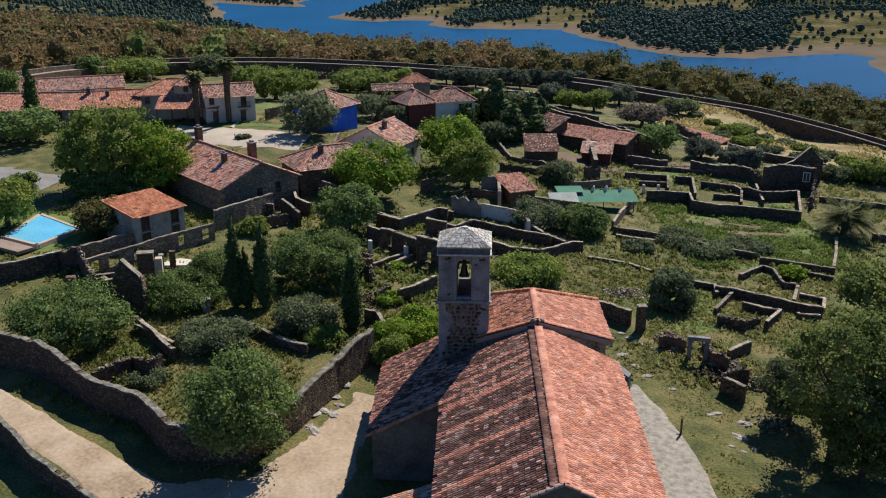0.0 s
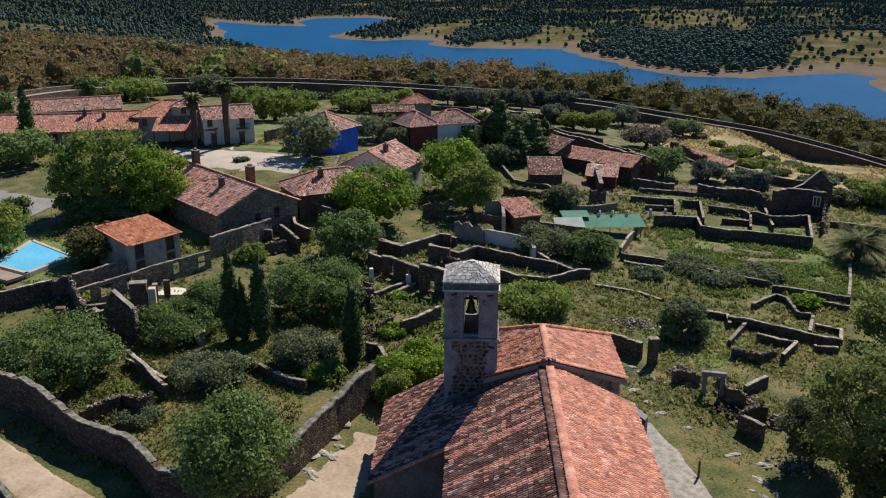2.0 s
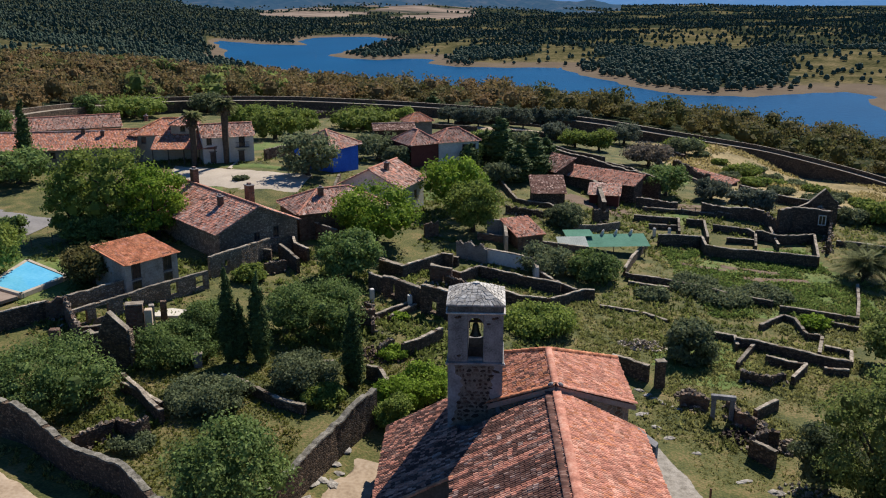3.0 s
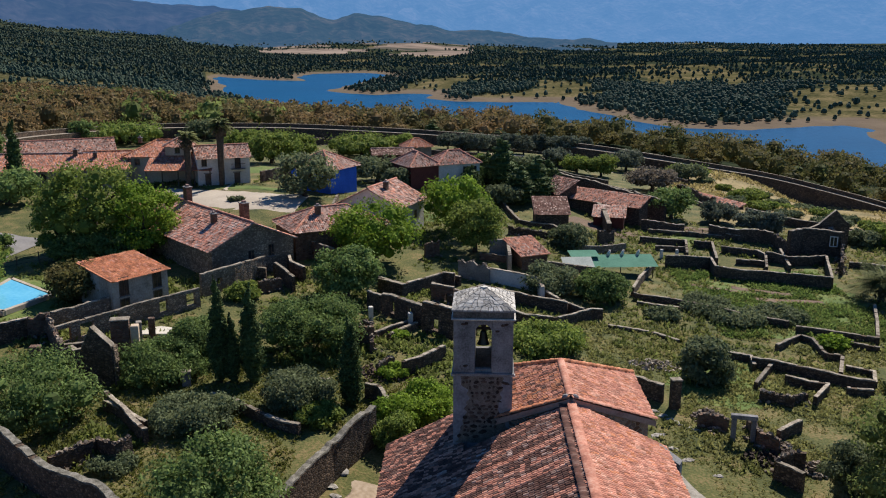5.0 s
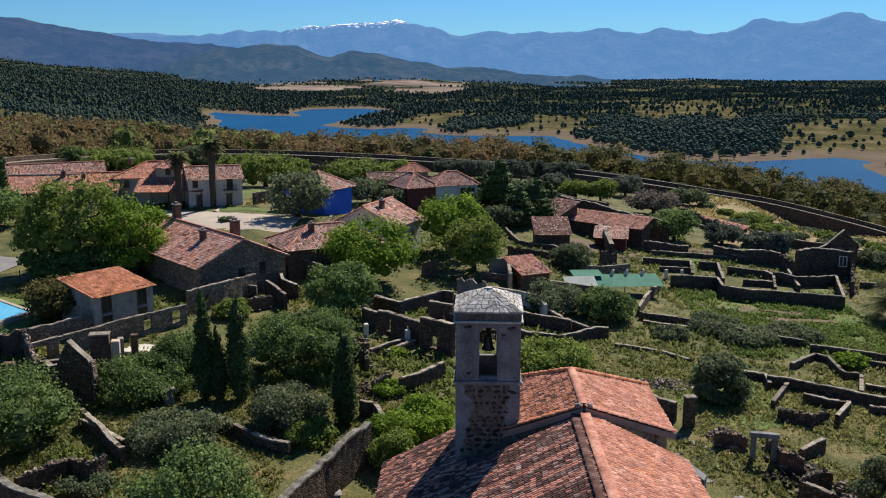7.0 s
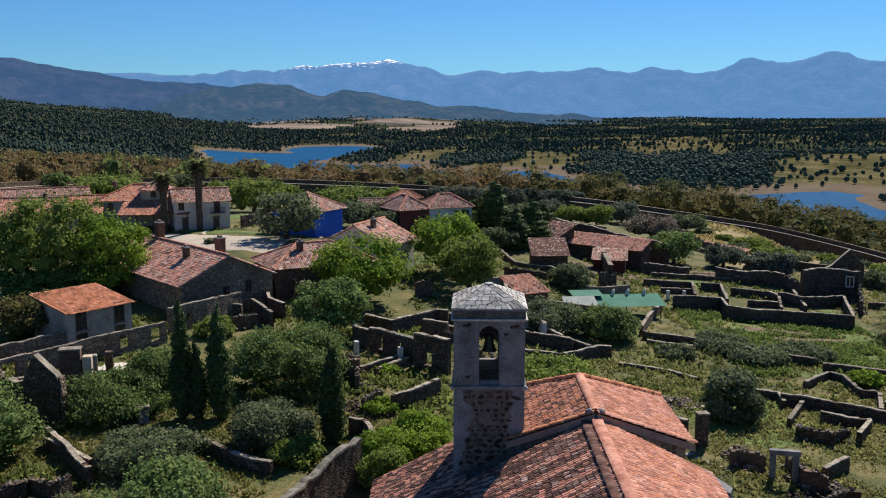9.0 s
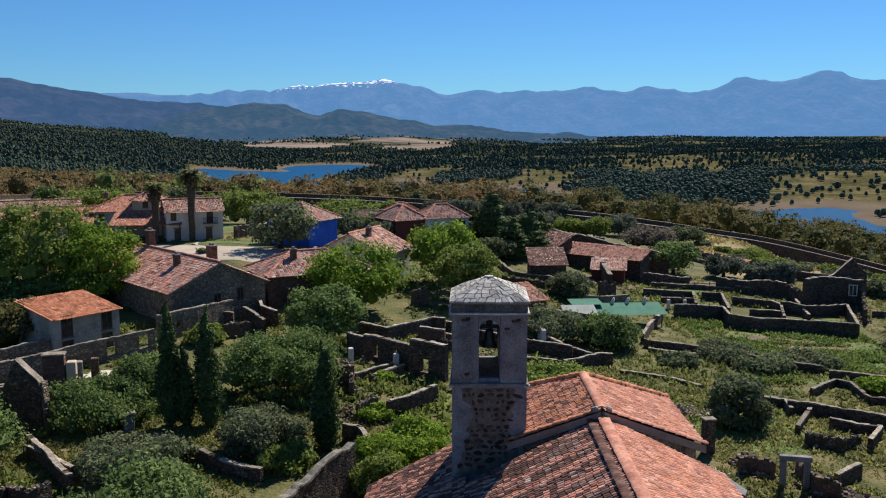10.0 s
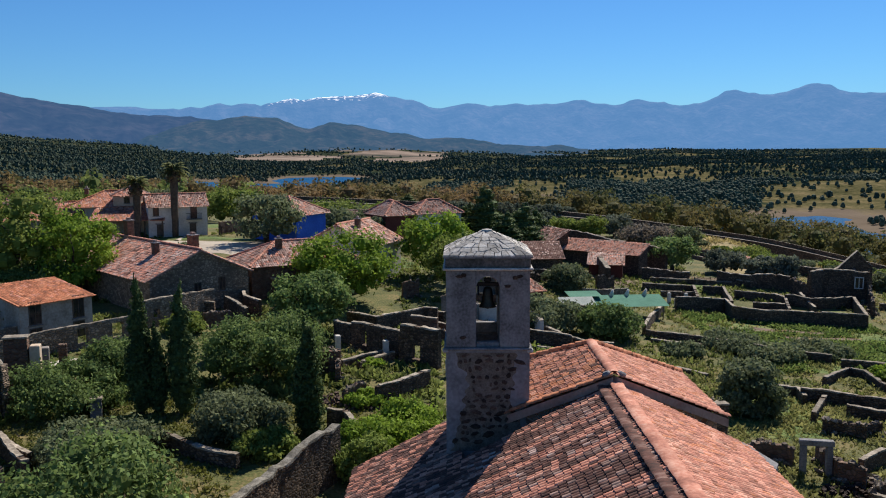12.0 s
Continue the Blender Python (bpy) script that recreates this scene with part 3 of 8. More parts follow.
def ridge_tiles(parent, a, b, material, width=0.42, step=0.45, rise=0.2, name="ridge_tile"):
    """Capping tiles from a to b, each a piece of its own on one mesh."""
    a, b = Vector(a), Vector(b)
    d = (b - a).normalized()
    side = d.cross(Vector((0, 0, 1))).normalized()
    up = side.cross(d)
    n = max(1, int((b - a).length / step))
    L_ = (b - a).length / n
    me = ridge_mesh(name, (0, 0, 0), (0, L_ * 1.1, 0), material, width, L_ * 2, rise)
    base = Matrix((side, d, up)).transposed().to_4x4()
    for i in range(n):
        part(name, me, parent, "", Matrix.Translation(a + d * L_ * i + up * (0.02 * (i % 2))) @ base @ pose(0, 0, 0, 1.2, 0, 0.8 * (-1) ** i))


# ---- the church ----
CH = pose(7.3, 63.2, 0, 0, 0, -1.94)
church = thing("church", (0, 0, 0), "old stone church with clay tiled roofs beside a bell tower", "church")
church.matrix_basis = CH
RZ, CZ, SL, SR = 11.8, 12.25, 0.52, 0.49   # ridges and slopes
EL_N, EL_A, ER, V0, VA, VB = -7.15, -12.75, 6.3, -21.6, -5.6, 7.2


def walls_of(poly, z0, tops):
    """Walls as a solid with a top that follows the heights given."""
    n = len(poly)
    verts = [(x, y, z0) for x, y in poly] + [(x, y, t) for (x, y), t in zip(poly, tops)]
    faces = [tuple(range(n))[::-1], tuple(range(n, 2 * n))] + [(i, (i + 1) % n, n + (i + 1) % n, n + i) for i in range(n)]
    return verts, faces


def solid(name, poly, z0, tops, material):
    v, f = walls_of(poly, z0, tops)
    bm = bmesh.new()
    vs = [bm.verts.new(q) for q in v]
    for q in f:
        bm.faces.new([vs[i] for i in q])
    bmesh.ops.triangulate(bm, faces=[q for q in bm.faces if len(q.verts) > 4])
    return bm_mesh(name, bm, material)


def tl(u):
    return RZ - 0.16 + (u * SL if u < 0 else -u * SR)


CHURCHWALL = surf("grey_church_render", ((0.075, 0.066, 0.056), (0.125, 0.112, 0.098), (0.18, 0.162, 0.142)), 0.7, 0.95, 0.35, 7.0)
nave_plan = [(-6.85, V0 + 0.25), (0, V0 + 0.25), (6.0, V0 + 0.25), (6.0, 0.4), (0, 0.4), (-6.85, 0.4)]
part("wall", solid("nave_wall", nave_plan, -1.5, [tl(u) for u, v in nave_plan], CHURCHWALL), church, "grey rendered nave wall")
aisle_plan = [(-12.4, VA + 0.25), (-6.86, VA + 0.25), (-6.86, VB - 0.25), (-12.4, VB - 0.25)]
part("wall", solid("aisle_wall", aisle_plan, -1.0, [tl(u) for u, v in aisle_plan], CHURCHWALL), church, "smooth grey rendered aisle wall")
ch_plan = [(-6.0, 2.75), (0, 0.25), (6.0, 3.95), (6.0, 12.2), (0, 12.2), (-6.0, 12.2)]
part("wall", solid("chancel_wall", ch_plan, -1.5, [CZ - 0.25 - abs(u) * 0.5 if v < 10 else CZ - 3.3 for u, v in ch_plan], stony("chancel_stone", (0.15, 0.075, 0.05), (0.34, 0.24, 0.19), (0.36, 0.29, 0.24), 0.5)), church, "brown rubble chancel wall")


def stripe(a, b, c, rng):
    v = a
    k = rng.random()
    band = any(lo < v < hi for lo, hi in ((-2.7, -2.2), (-4.3, -3.6), (-5.9, -5.4), (-7.5, -6.7), (-10.8, -10.1), (-14.1, -13.4), (-17.6, -17.0)))
    if band:
        return 1 if k < 0.93 else 0
    if b > 9.5 or v > -1.0:
        return 1 if k < 0.4 else 0
    return 1 if k < (0.09 if v > -9 else 0.05) else (2 if k < (0.2 if v > -9 else 0.14) else 0)


def church_slope(name, corner, along, down, a0, a1, b1, inside, mats, chooser, seed, pieces=None, label=""):
    m = slope_frame(corner, along, down)
    flip = -1 if Vector(along).dot(m.to_3x3().col[0]) < 0 else 1
    lo, hi = (a0, a1) if flip > 0 else (-a1, -a0)
    places = list(slope_tiles(lo, hi, b1, lambda a, b: inside(a * flip, b), seed=seed))
    near = [p for p in places if pieces and pieces(p[0] * flip, p[1])]
    rest = [p for p in places if not (pieces and pieces(p[0] * flip, p[1]))]
    # bedding under the tiles
    n = int((a1 - a0) / 0.3)
    cells = [(lo + (hi - lo) * i / n, b) for i in range(n) for b in np.arange(0, b1, 0.4)]
    vs, fs = [], []
    w = (hi - lo) / n
    for a, b in cells:
        if inside((a + w / 2) * flip, b + 0.24):
            o = len(vs)
            vs += [(a, b, 0.0), (a + w, b, 0.0), (a + w, b + 0.4, 0.0), (a, b + 0.4, 0.0)]
            fs.append((o, o + 1, o + 2, o + 3))
    roof = part("roof", mesh_of(name, vs, fs, (TILE_DARK,)), church, label, m)
    tagged(part("tiles", slope_mesh(name + "_tiles", rest, mats, seed=seed, chooser=(lambda a, b, c, r: chooser(a * flip, b, c, r)) if chooser else None), roof), kind="stuff")
    return roof, near, flip


cs = math.cos(math.atan(SL))
cr = math.cos(math.atan(SR))
roof_l, near_l, flip_l = church_slope("nave_roof_left", (0, 0, RZ), (0, 1, 0), (-1, 0, -SL), V0, VB, 12.85 / cs,
    lambda a, b: (b * cs < 7.2 or (a > VA and b * cs < 12.8)) and (a < 0.3 or b * cs > 7.0 and a < VB) and not (b * cs < 7.7 and a > 1.7), (TILE_DARK, TILE_PINK, TILE), stripe, 11,
    lambda a, b: -2.2 < a < 0 and b < 7.6, "weathered dark clay tile roof slope with orange stripes")
roof_r, near_r, flip_r = church_slope("nave_roof_right", (0, 0, RZ), (0, 1, 0), (1, 0, -SR), V0, 0.4, 7.0,
    lambda a, b: b * cr < 6.35 and a < 0.35 + b * 0.12, (TILE_PINK, TILE_NEW, TILE), lambda a, b, c, r: 0 if r.random() < 0.86 else 1, 12,
    lambda a, b: -1.1 < a < 0, "sunlit pink clay tile roof slope")
chs = 0.5
cc = math.cos(math.atan(chs))
church_slope("chancel_roof_left", (0, 0, CZ), (0, 1, 0), (-1, 0, -chs), 0, 12.6, 7.2,
    lambda a, b: b * cc < 6.4 and a > b * cc * 0.41 + 0.1 and a < 6.6 + b * cc * 0.94, (TILE_PINK, TILE_NEW, TILE_DARK), lambda a, b, c, r: 0 if r.random() < 0.55 else (1 if r.random() < 0.6 else 2), 13,
    None, "mottled orange tile roof slope of the chancel")
church_slope("chancel_roof_right", (0, 0, CZ), (0, 1, 0), (1, 0, -chs), 0, 12.6, 7.2,
    lambda a, b: b * cc < 6.4 and a > b * cc * 0.6 + 0.1 and a < 6.6 + b * cc * 0.94, (TILE_PINK, TILE_NEW, TILE), lambda a, b, c, r: 0 if r.random() < 0.85 else 1, 14,
    None, "sunlit pink tile roof slope of the chancel")
church_slope("chancel_roof_hip", (0, 6.6, CZ), (1, 0, 0), (0, 1, -0.53), -6.4, 6.4, 6.8,
    lambda a, b: abs(a) < b * 0.95 + 0.1, (TILE_NEW, TILE, TILE_DARK), lambda a, b, c, r: 0 if r.random() < 0.6 else 1, 15, None, "tiled hip of the chancel")
ridge_tiles(church, (0.06, V0, RZ + 0.03), (0.06, 0.3, RZ + 0.03), TILE_PINK, 0.58, 0.5, 0.08)
ridge_tiles(church, (-0.5, V0, RZ - 0.17), (-0.5, 0.2, RZ - 0.17), TILE_DARK, 0.5, 0.36, 0.07, "edge_tile")
ridge_tiles(church, (0, 0.2, CZ + 0.02), (0, 6.7, CZ + 0.02), TILE_PINK, 0.5, 0.5, 0.14)
for s in (-1, 1):
    ridge_tiles(church, (0, 6.6, CZ + 0.02), (s * 6.3, 12.5, CZ - 3.2 + 0.06), TILE_NEW, 0.4, name="hip_tile")
    ridge_tiles(church, (0, 0.12, CZ + 0.0), (s * 6.45, 2.72 if s < 0 else 3.95, CZ - 3.2), TILE_PINK if s > 0 else TILE_NEW, 0.5, rise=0.12, name="verge_tile")
    part("kneeler_stone", box_mesh("kneeler_stone", 0.4, 0.34, 0.24, GRANITE, 0.1), church, "grey stone block at the gable top", pose(s * 0.3, 0.2, CZ - 0.12, 0, s * 24, s * 20))
ridge_tiles(church, (0, V0, RZ), (-7.1, V0, RZ - 7.1 * SL), TILE, 0.4, rise=0.12, name="verge_tile")
ridge_tiles(church, (0, V0, RZ), (6.2, V0, RZ - 6.2 * SR), TILE_PINK, 0.4, rise=0.12, name="verge_tile")
ridge_tiles(church, (EL_N, VA, RZ + EL_N * SL), (EL_A, VA, RZ + EL_A * SL), TILE_NEW, 0.4, rise=0.12, name="verge_tile")
def beam(name, a, b, w, h, material):
    """A straight moulding from a to b."""
    a, b = Vector(a), Vector(b)
    d = (b - a).normalized()
    sd_ = d.cross(Vector((0, 0, 1))).normalized()
    vs = [p + sd_ * s * w / 2 + Vector((0, 0, z)) for p in (a, b) for s, z in ((-1, -h), (1, -h), (1, 0), (-1, 0))]
    return mesh_of(name, vs, [(0, 1, 2, 3), (7, 6, 5, 4), (0, 4, 5, 1), (1, 5, 6, 2), (2, 6, 7, 3), (3, 7, 4, 0)], (material,))


PLASTER = surf("pink_plaster", ((0.30, 0.17, 0.13), (0.44, 0.29, 0.23)), 0.9, 0.95, 0.3, 7.0)
for s in (-1, 1):
    part("cornice", beam("chancel_cornice", (0, 0.22, CZ - 0.1), (s * 6.4, 2.78 if s < 0 else 4.0, CZ - 3.3), 0.5, 0.42, PLASTER), church, "pinkish plaster moulding under the verge")
part("coping", solid("parapet_coping", [(6.0, 0.2), (7.3, -0.9), (7.0, -1.5), (5.8, -0.6)], 6.5, [9.0, 8.35, 8.3, 8.9], GRANITE), church, "sloping grey stone coping slab")
for k, v in enumerate(np.arange(V0 + 3, -1, 5.0)):
    part("buttress_band", box_mesh("eaves_band", 0.12, 4.6, 0.22, GRANITE, 0.03), church, "stone eaves course", pose(6.08, v, RZ - 6.08 * SR - 0.62))
part("side_porch", solid("side_porch", [(-10.4, -16.4), (-6.87, -16.4), (-6.87, -11.6), (-10.4, -11.6)], -1.0, [3.3, 5.0, 5.0, 3.3], RENDER), church, "small rendered side porch")
# separate tiles where the roof comes nearest
tile_me = {}
for key, mat_ in (("d", TILE_DARK), ("o", TILE_NEW), ("p", TILE_PINK), ("t", TILE)):
    tile_me[key] = mesh_of("roof_tile", tile_bits(0.212, 0.439, 3, 0.08), tile_faces(3), (mat_,), smooth=True)
rng = random.Random(8)
for roof_, near_, flip_, kind_ in ((roof_l, near_l, flip_l, "l"), (roof_r, near_r, flip_r, "r")):
    for a, b, c in near_:
        key = {0: "d", 1: "p", 2: "t"}[stripe(a * flip_, b, c, rng)] if kind_ == "l" else ("p" if rng.random() < 0.86 else "o")
        part("roof_tile", tile_me[key], roof_, "", pose(a, b, rng.uniform(0, 0.02), 0, 0, rng.uniform(-2, 2)))

church_slope("porch_roof", (-6.9, 0, 5.25), (0, 1, 0), (-1, 0, -0.36), -16.7, -11.4, 4.1, lambda a, b: True, (TILE_NEW, TILE, TILE_DARK), lambda a, b, c, r: 0 if r.random() < 0.5 else 1, 16, None, "orange tiled porch roof")

# ---- bell tower ----
TX0, TX1, TY0, TY1 = -0.36, 3.64, 65.3, 69.3
TW = TX1 - TX0
TCX, TCY = (TX0 + TX1) / 2, (TY0 + TY1) / 2
tower = thing("bell_tower", (TCX, TCY, 0), "square stone bell tower with open belfry and slab roof", "tower")
TOWER_AT = pose(TCX, TY0, 0, 0, 0, -3.2) @ pose(0, TW / 2, 0)   # turned a little on its front
tower.matrix_basis = TOWER_AT
TOWER_RENDER = surf("tower_render", ((0.15, 0.142, 0.14), (0.235, 0.225, 0.222), (0.31, 0.30, 0.295)), 0.9, 0.95, 0.5, 6.0)
part("shaft", box_mesh("tower_shaft", TW, TW, 12.9, TOWER_RENDER, 0, (0, 0, -2.6)), tower, "grey lime rendered shaft with bared stone")
for k in range(4):
    part("shaft_wall", box_mesh("shaft_wall", TW if k % 2 == 0 else TW - 1.6, 0.8, 2.7, TOWER_RENDER, 0, (0, -TW / 2 + 0.4, 10.3)), tower, "", pose(0, 0, 0, 0, 0, 90 * k))
hw = TW / 2
ow, o0, o1 = 0.56, 13.3, 16.0   # half width of the openings, sill, springing
for k in range(4):
    part("string_course", box_mesh("string_course", TW + 0.22 if k % 2 == 0 else TW - 1.38, 0.8, 0.12, GRANITE, 0.03, (0, -TW / 2 + 0.29, 12.99)), tower, "thin stone ledge", pose(0, 0, 0, 0, 0, 90 * k))


pier_me = box_mesh("belfry_pier", hw - ow - 0.0, hw - ow - 0.0, 3.75, GRANITE, 0.04)
for sx in (-1, 1):
    for sy in (-1, 1):
        part("belfry_pier", pier_me, tower, "dressed granite corner pier", pose(sx * (ow + (hw - ow) / 2), sy * (ow + (hw - ow) / 2), 13.1))


def arch_mesh(depth):
    """The stone over an opening, with a round arch cut into it."""
    seg, top = 12, 16.85
    bm = bmesh.new()
    lo = [(-ow * math.cos(math.pi * i / seg), o1 + ow * math.sin(math.pi * i / seg)) for i in range(seg + 1)]
    for y in (-depth / 2, depth / 2):
        vs = [bm.verts.new((x, y, z)) for x, z in lo]
        up = [bm.verts.new((x, y, top)) for x, z in lo]
        for i in range(seg):
            bm.faces.new((vs[i], vs[i + 1], up[i + 1], up[i]))
    bm.verts.ensure_lookup_table()
    n = (seg + 1) * 2
    for i in range(seg):
        bm.faces.new((bm.verts[i], bm.verts[i + 1], bm.verts[n + i + 1], bm.verts[n + i]))
    return bm_mesh("belfry_arch", bm, GRANITE)


for k in range(4):
    part("arch", arch_mesh(hw - ow), tower, "round stone arch", pose(0, 0, 0, 0, 0, 90 * k) @ pose(0, -(ow + (hw - ow) / 2), 0))
# Side openings (odd k) are unseen; infill added there keeps light out.
for k in range(4):
    part("parapet", box_mesh("belfry_parapet", ow * 2 - 0.004, 0.35, 0.55 if k == 2 else (3.6 if k % 2 else 0.25), GRANITE, 0.03), tower, "unseen side infill added to darken the belfry" if k % 2 else "low stone sill", pose(0, 0, 0, 0, 0, 90 * k) @ pose(0, -hw + 0.35, 13.1))
part("cornice", box_mesh("cornice", TW + 0.3, TW + 0.3, 0.12, SLAB, 0.04, (0, 0, 16.85)), tower, "pale stone cornice ledge")
part("attic", box_mesh("attic", TW + 0.06, TW + 0.06, 0.46, surf("lichened_frieze", ((0.05, 0.048, 0.044), (0.10, 0.095, 0.085), (0.18, 0.165, 0.15)), 1.8, 0.95, 0.6, 5.0), 0.03, (0, 0, 16.97)), tower, "granite course under the roof")
CAPB, CAPT, CAPW = 17.43, 18.6, hw + 0.12
cap = part("cap", solid("tower_cap", [(-CAPW, -CAPW), (CAPW, -CAPW), (CAPW, CAPW), (-CAPW, CAPW)], CAPB, [CAPB + 0.14] * 4, GRANITE), tower, "low pyramid roof of grey stone slabs")


def cap_z(x, y):
    k = max(abs(x), abs(y)) / CAPW
    return CAPB + 0.12 + (CAPT - CAPB - 0.12) * (1 - k ** 1.18)


def cap_shell():
    n = 24
    g = np.linspace(-CAPW, CAPW, n + 1)
    vs = [(x, y, cap_z(x, y) - 0.03) for y in g for x in g]
    fs = [(j * (n + 1) + i, j * (n + 1) + i + 1, (j + 1) * (n + 1) + i + 1, (j + 1) * (n + 1) + i) for j in range(n) for i in range(n)]
    return mesh_of("cap_shell", vs, fs, (surf("cap_mortar", ((0.15, 0.14, 0.125), (0.22, 0.205, 0.18)), 3.0),))


part("cap_core", cap_shell(), tower, "grey mortar between the slabs")


def slab_mesh(rng, a, b, h=0.035):
    n = rng.choice((5, 6, 6, 7))
    ph = rng.uniform(0, 6.28)
    pts = []
    for i in range(n):
        t = ph + 2 * math.pi * (i + rng.uniform(-0.22, 0.22)) / n
        r = rng.uniform(0.88, 1.08)
        pts.append((a * r * math.cos(t), b * r * math.sin(t)))
    verts = [(x, y, -0.05) for x, y in pts] + [(x * 0.93, y * 0.93, h + rng.uniform(-0.012, 0.012)) for x, y in pts]
    faces = [tuple(range(n, 2 * n))] + [(i, (i + 1) % n, n + (i + 1) % n, n + i) for i in range(n)]
    return mesh_of("slab", verts, faces, (SLAB,))


def crazy_slab(side, y0, y1, u0, u1, rng):
    """One flat roof slab between two courses, with crooked joints that fit its neighbours'."""
    def edge(y, u):
        return y + 0.17 * noise.noise((u * 2.6 + side * 7.1, y * 5.0, 0.3)) if -CAPW + 0.02 < y < -0.2 else y
    gap, lift = 0.02, 0.015 + rng.uniform(0, 0.035)
    ring = []
    for f in (0.0, 0.35, 0.7, 1.0):
        u = u0[0] + (u1[0] - u0[0]) * f
        ring.append((u + (gap if f == 0 else -gap if f == 1 else 0), edge(y0, u) + gap))
    for f in (1.0, 0.6, 0.3, 0.0):
        u = u0[1] + (u1[1] - u0[1]) * f
        ring.append((u + (gap if f == 0 else -gap if f == 1 else 0), edge(y1, u) - gap))
    n = len(ring)
    mx_, my_ = sum(p[0] for p in ring) / n, sum(p[1] for p in ring) / n
    verts = [(x, y, cap_z(x, y) - 0.05) for x, y in ring] + [(mx_ + (x - mx_) * 0.97, my_ + (y - my_) * 0.97, cap_z(x, y) + lift) for x, y in ring]
    faces = [tuple(range(n, 2 * n))] + [(q, (q + 1) % n, n + (q + 1) % n, n + q) for q in range(n)]
    return mesh_of("slab", verts, faces, (SLAB,))


rng = random.Random(4)
for side in range(4):
    ys_ = [-CAPW - 0.03, -1.86, -1.58, -1.3, -1.02, -0.74, -0.46, -0.16]
    for y0, y1 in zip(ys_, ys_[1:]):
        n = max(1, int(round(2 * abs(y0) / rng.uniform(0.36, 0.56))))
        cuts = [0] + [(i + rng.uniform(-0.3, 0.3)) / n for i in range(1, n)] + [1]
        shift = {c: rng.uniform(-0.28, 0.28) / n for c in cuts}
        for a, b in zip(cuts, cuts[1:]):
            lo = [-abs(y0) + 2 * abs(y0) * c for c in (a, b)]
            hi = [-abs(y1) + 2 * abs(y1) * min(1, max(0, c + (shift[c] if 0 < c < 1 else 0))) for c in (a, b)]
            part("slab", crazy_slab(side, y0, y1, (lo[0], hi[0]), (lo[1], hi[1]), rng), cap, "", pose(0, 0, 0, 0, 0, 90 * side))
part("finial_stone", slab_mesh(random.Random(3), 0.28, 0.26, 0.08), cap, "", pose(0, 0, CAPT - 0.06))

# bared field stones in the render of the shaft
rng = random.Random(21)


def cobble(rng):
    n = rng.choice((5, 6, 7))
    ph = rng.uniform(0, 6)
    pts = [(math.cos(ph + 2 * math.pi * i / n) * rng.uniform(0.7, 1.15), math.sin(ph + 2 * math.pi * i / n) * rng.uniform(0.7, 1.15)) for i in range(n)]
    verts = [(x, 0.02, z) for x, z in pts] + [(x * 0.8, -0.055, z * 0.8) for x, z in pts] + [(0, -0.075, 0)]
    faces = [(i, (i + 1) % n, n + (i + 1) % n, n + i) for i in range(n)] + [(n + i, n + (i + 1) % n, 2 * n) for i in range(n)]
    return mesh_of("field_stone", verts, faces, (RUBBLE_DARK,))


stones = [cobble(rng) for _ in range(10)]
BARE_Z = [8.0, 9.1, 10.3, 11.4, 12.3, 12.88]
BARE_L = [-1.75, -1.53, -1.15, -0.9, -1.35, -1.46]
BARE_R = [1.9, 1.75, 1.05, 1.2, 1.35, 1.3]


def bare_mortar():
    """The core of the shaft where the render has come off, with a torn outline."""
    vs, fs = [], []
    n = 40
    for i in range(n + 1):
        z = 8.0 + (12.88 - 8.0) * i / n
        a = np.interp(z, BARE_Z, BARE_L) + 0.28 * noise.noise((z * 3.1, 1.7, 0.0))
        b = min(np.interp(z, BARE_Z, BARE_R) + 0.28 * noise.noise((z * 3.1, 9.2, 0.0)), hw - 0.08)
        vs += [(a + (b - a) * k / 8, -hw - 0.008, z) for k in range(9)]
    fs = [(i * 9 + k, i * 9 + k + 1, i * 9 + 10 + k, i * 9 + 9 + k) for i in range(n) for k in range(8)]
    return mesh_of("bare_mortar", vs, fs, (surf("old_mortar", ((0.085, 0.066, 0.05), (0.16, 0.13, 0.10), (0.23, 0.19, 0.155)), 2.5, 0.95, 0.6, 5.0),))


part("bare_core", bare_mortar(), tower, "brown mortar bared where the render fell off")
zz = 8.35
while zz < 12.8:
    tall = rng.uniform(0.22, 0.34)
    xx = np.interp(zz, BARE_Z, BARE_L) + rng.uniform(-0.25, 0.3)
    while xx < np.interp(zz, BARE_Z, BARE_R) + rng.uniform(-0.25, 0.1):
        wide = rng.choice((0.18, 0.3, 0.42, 0.6)) * rng.uniform(0.8, 1.2)
        if xx + wide < hw - 0.06 and rng.random() < 0.86 and zz > 9.5 + 0.52 * (xx - 1.7):
            m = pose(xx + wide / 2, -hw - 0.006, zz + tall / 2 + rng.uniform(-0.06, 0.06), 0, rng.uniform(-24, 24), 0) @ Matrix.Diagonal((wide * 0.52, 0.7, tall * rng.uniform(0.3, 0.56), 1))
            part("field_stone", rng.choice(stones), tower, "", m)
        xx += wide + rng.uniform(0.0, 0.07)
    zz += tall + rng.uniform(0.02, 0.06)
for x, z in ((-1.35, 16.55), (-1.15, 16.62), (1.3, 16.5), (1.5, 16.55), (-1.2, 13.6), (0.95, 16.1)):
    part("field_stone", rng.choice(stones), tower, "", pose(x, -hw, z) @ Matrix.Diagonal((0.2, 0.6, 0.11, 1)))
for sx in (-1, 1):
    part("ledge_block", box_mesh("ledge_block", 0.3, 0.3, 0.22, SLAB, 0.06), tower, "pale stone at the ledge corner", pose(sx * (hw + 0.02), -hw + 0.05, 12.86))

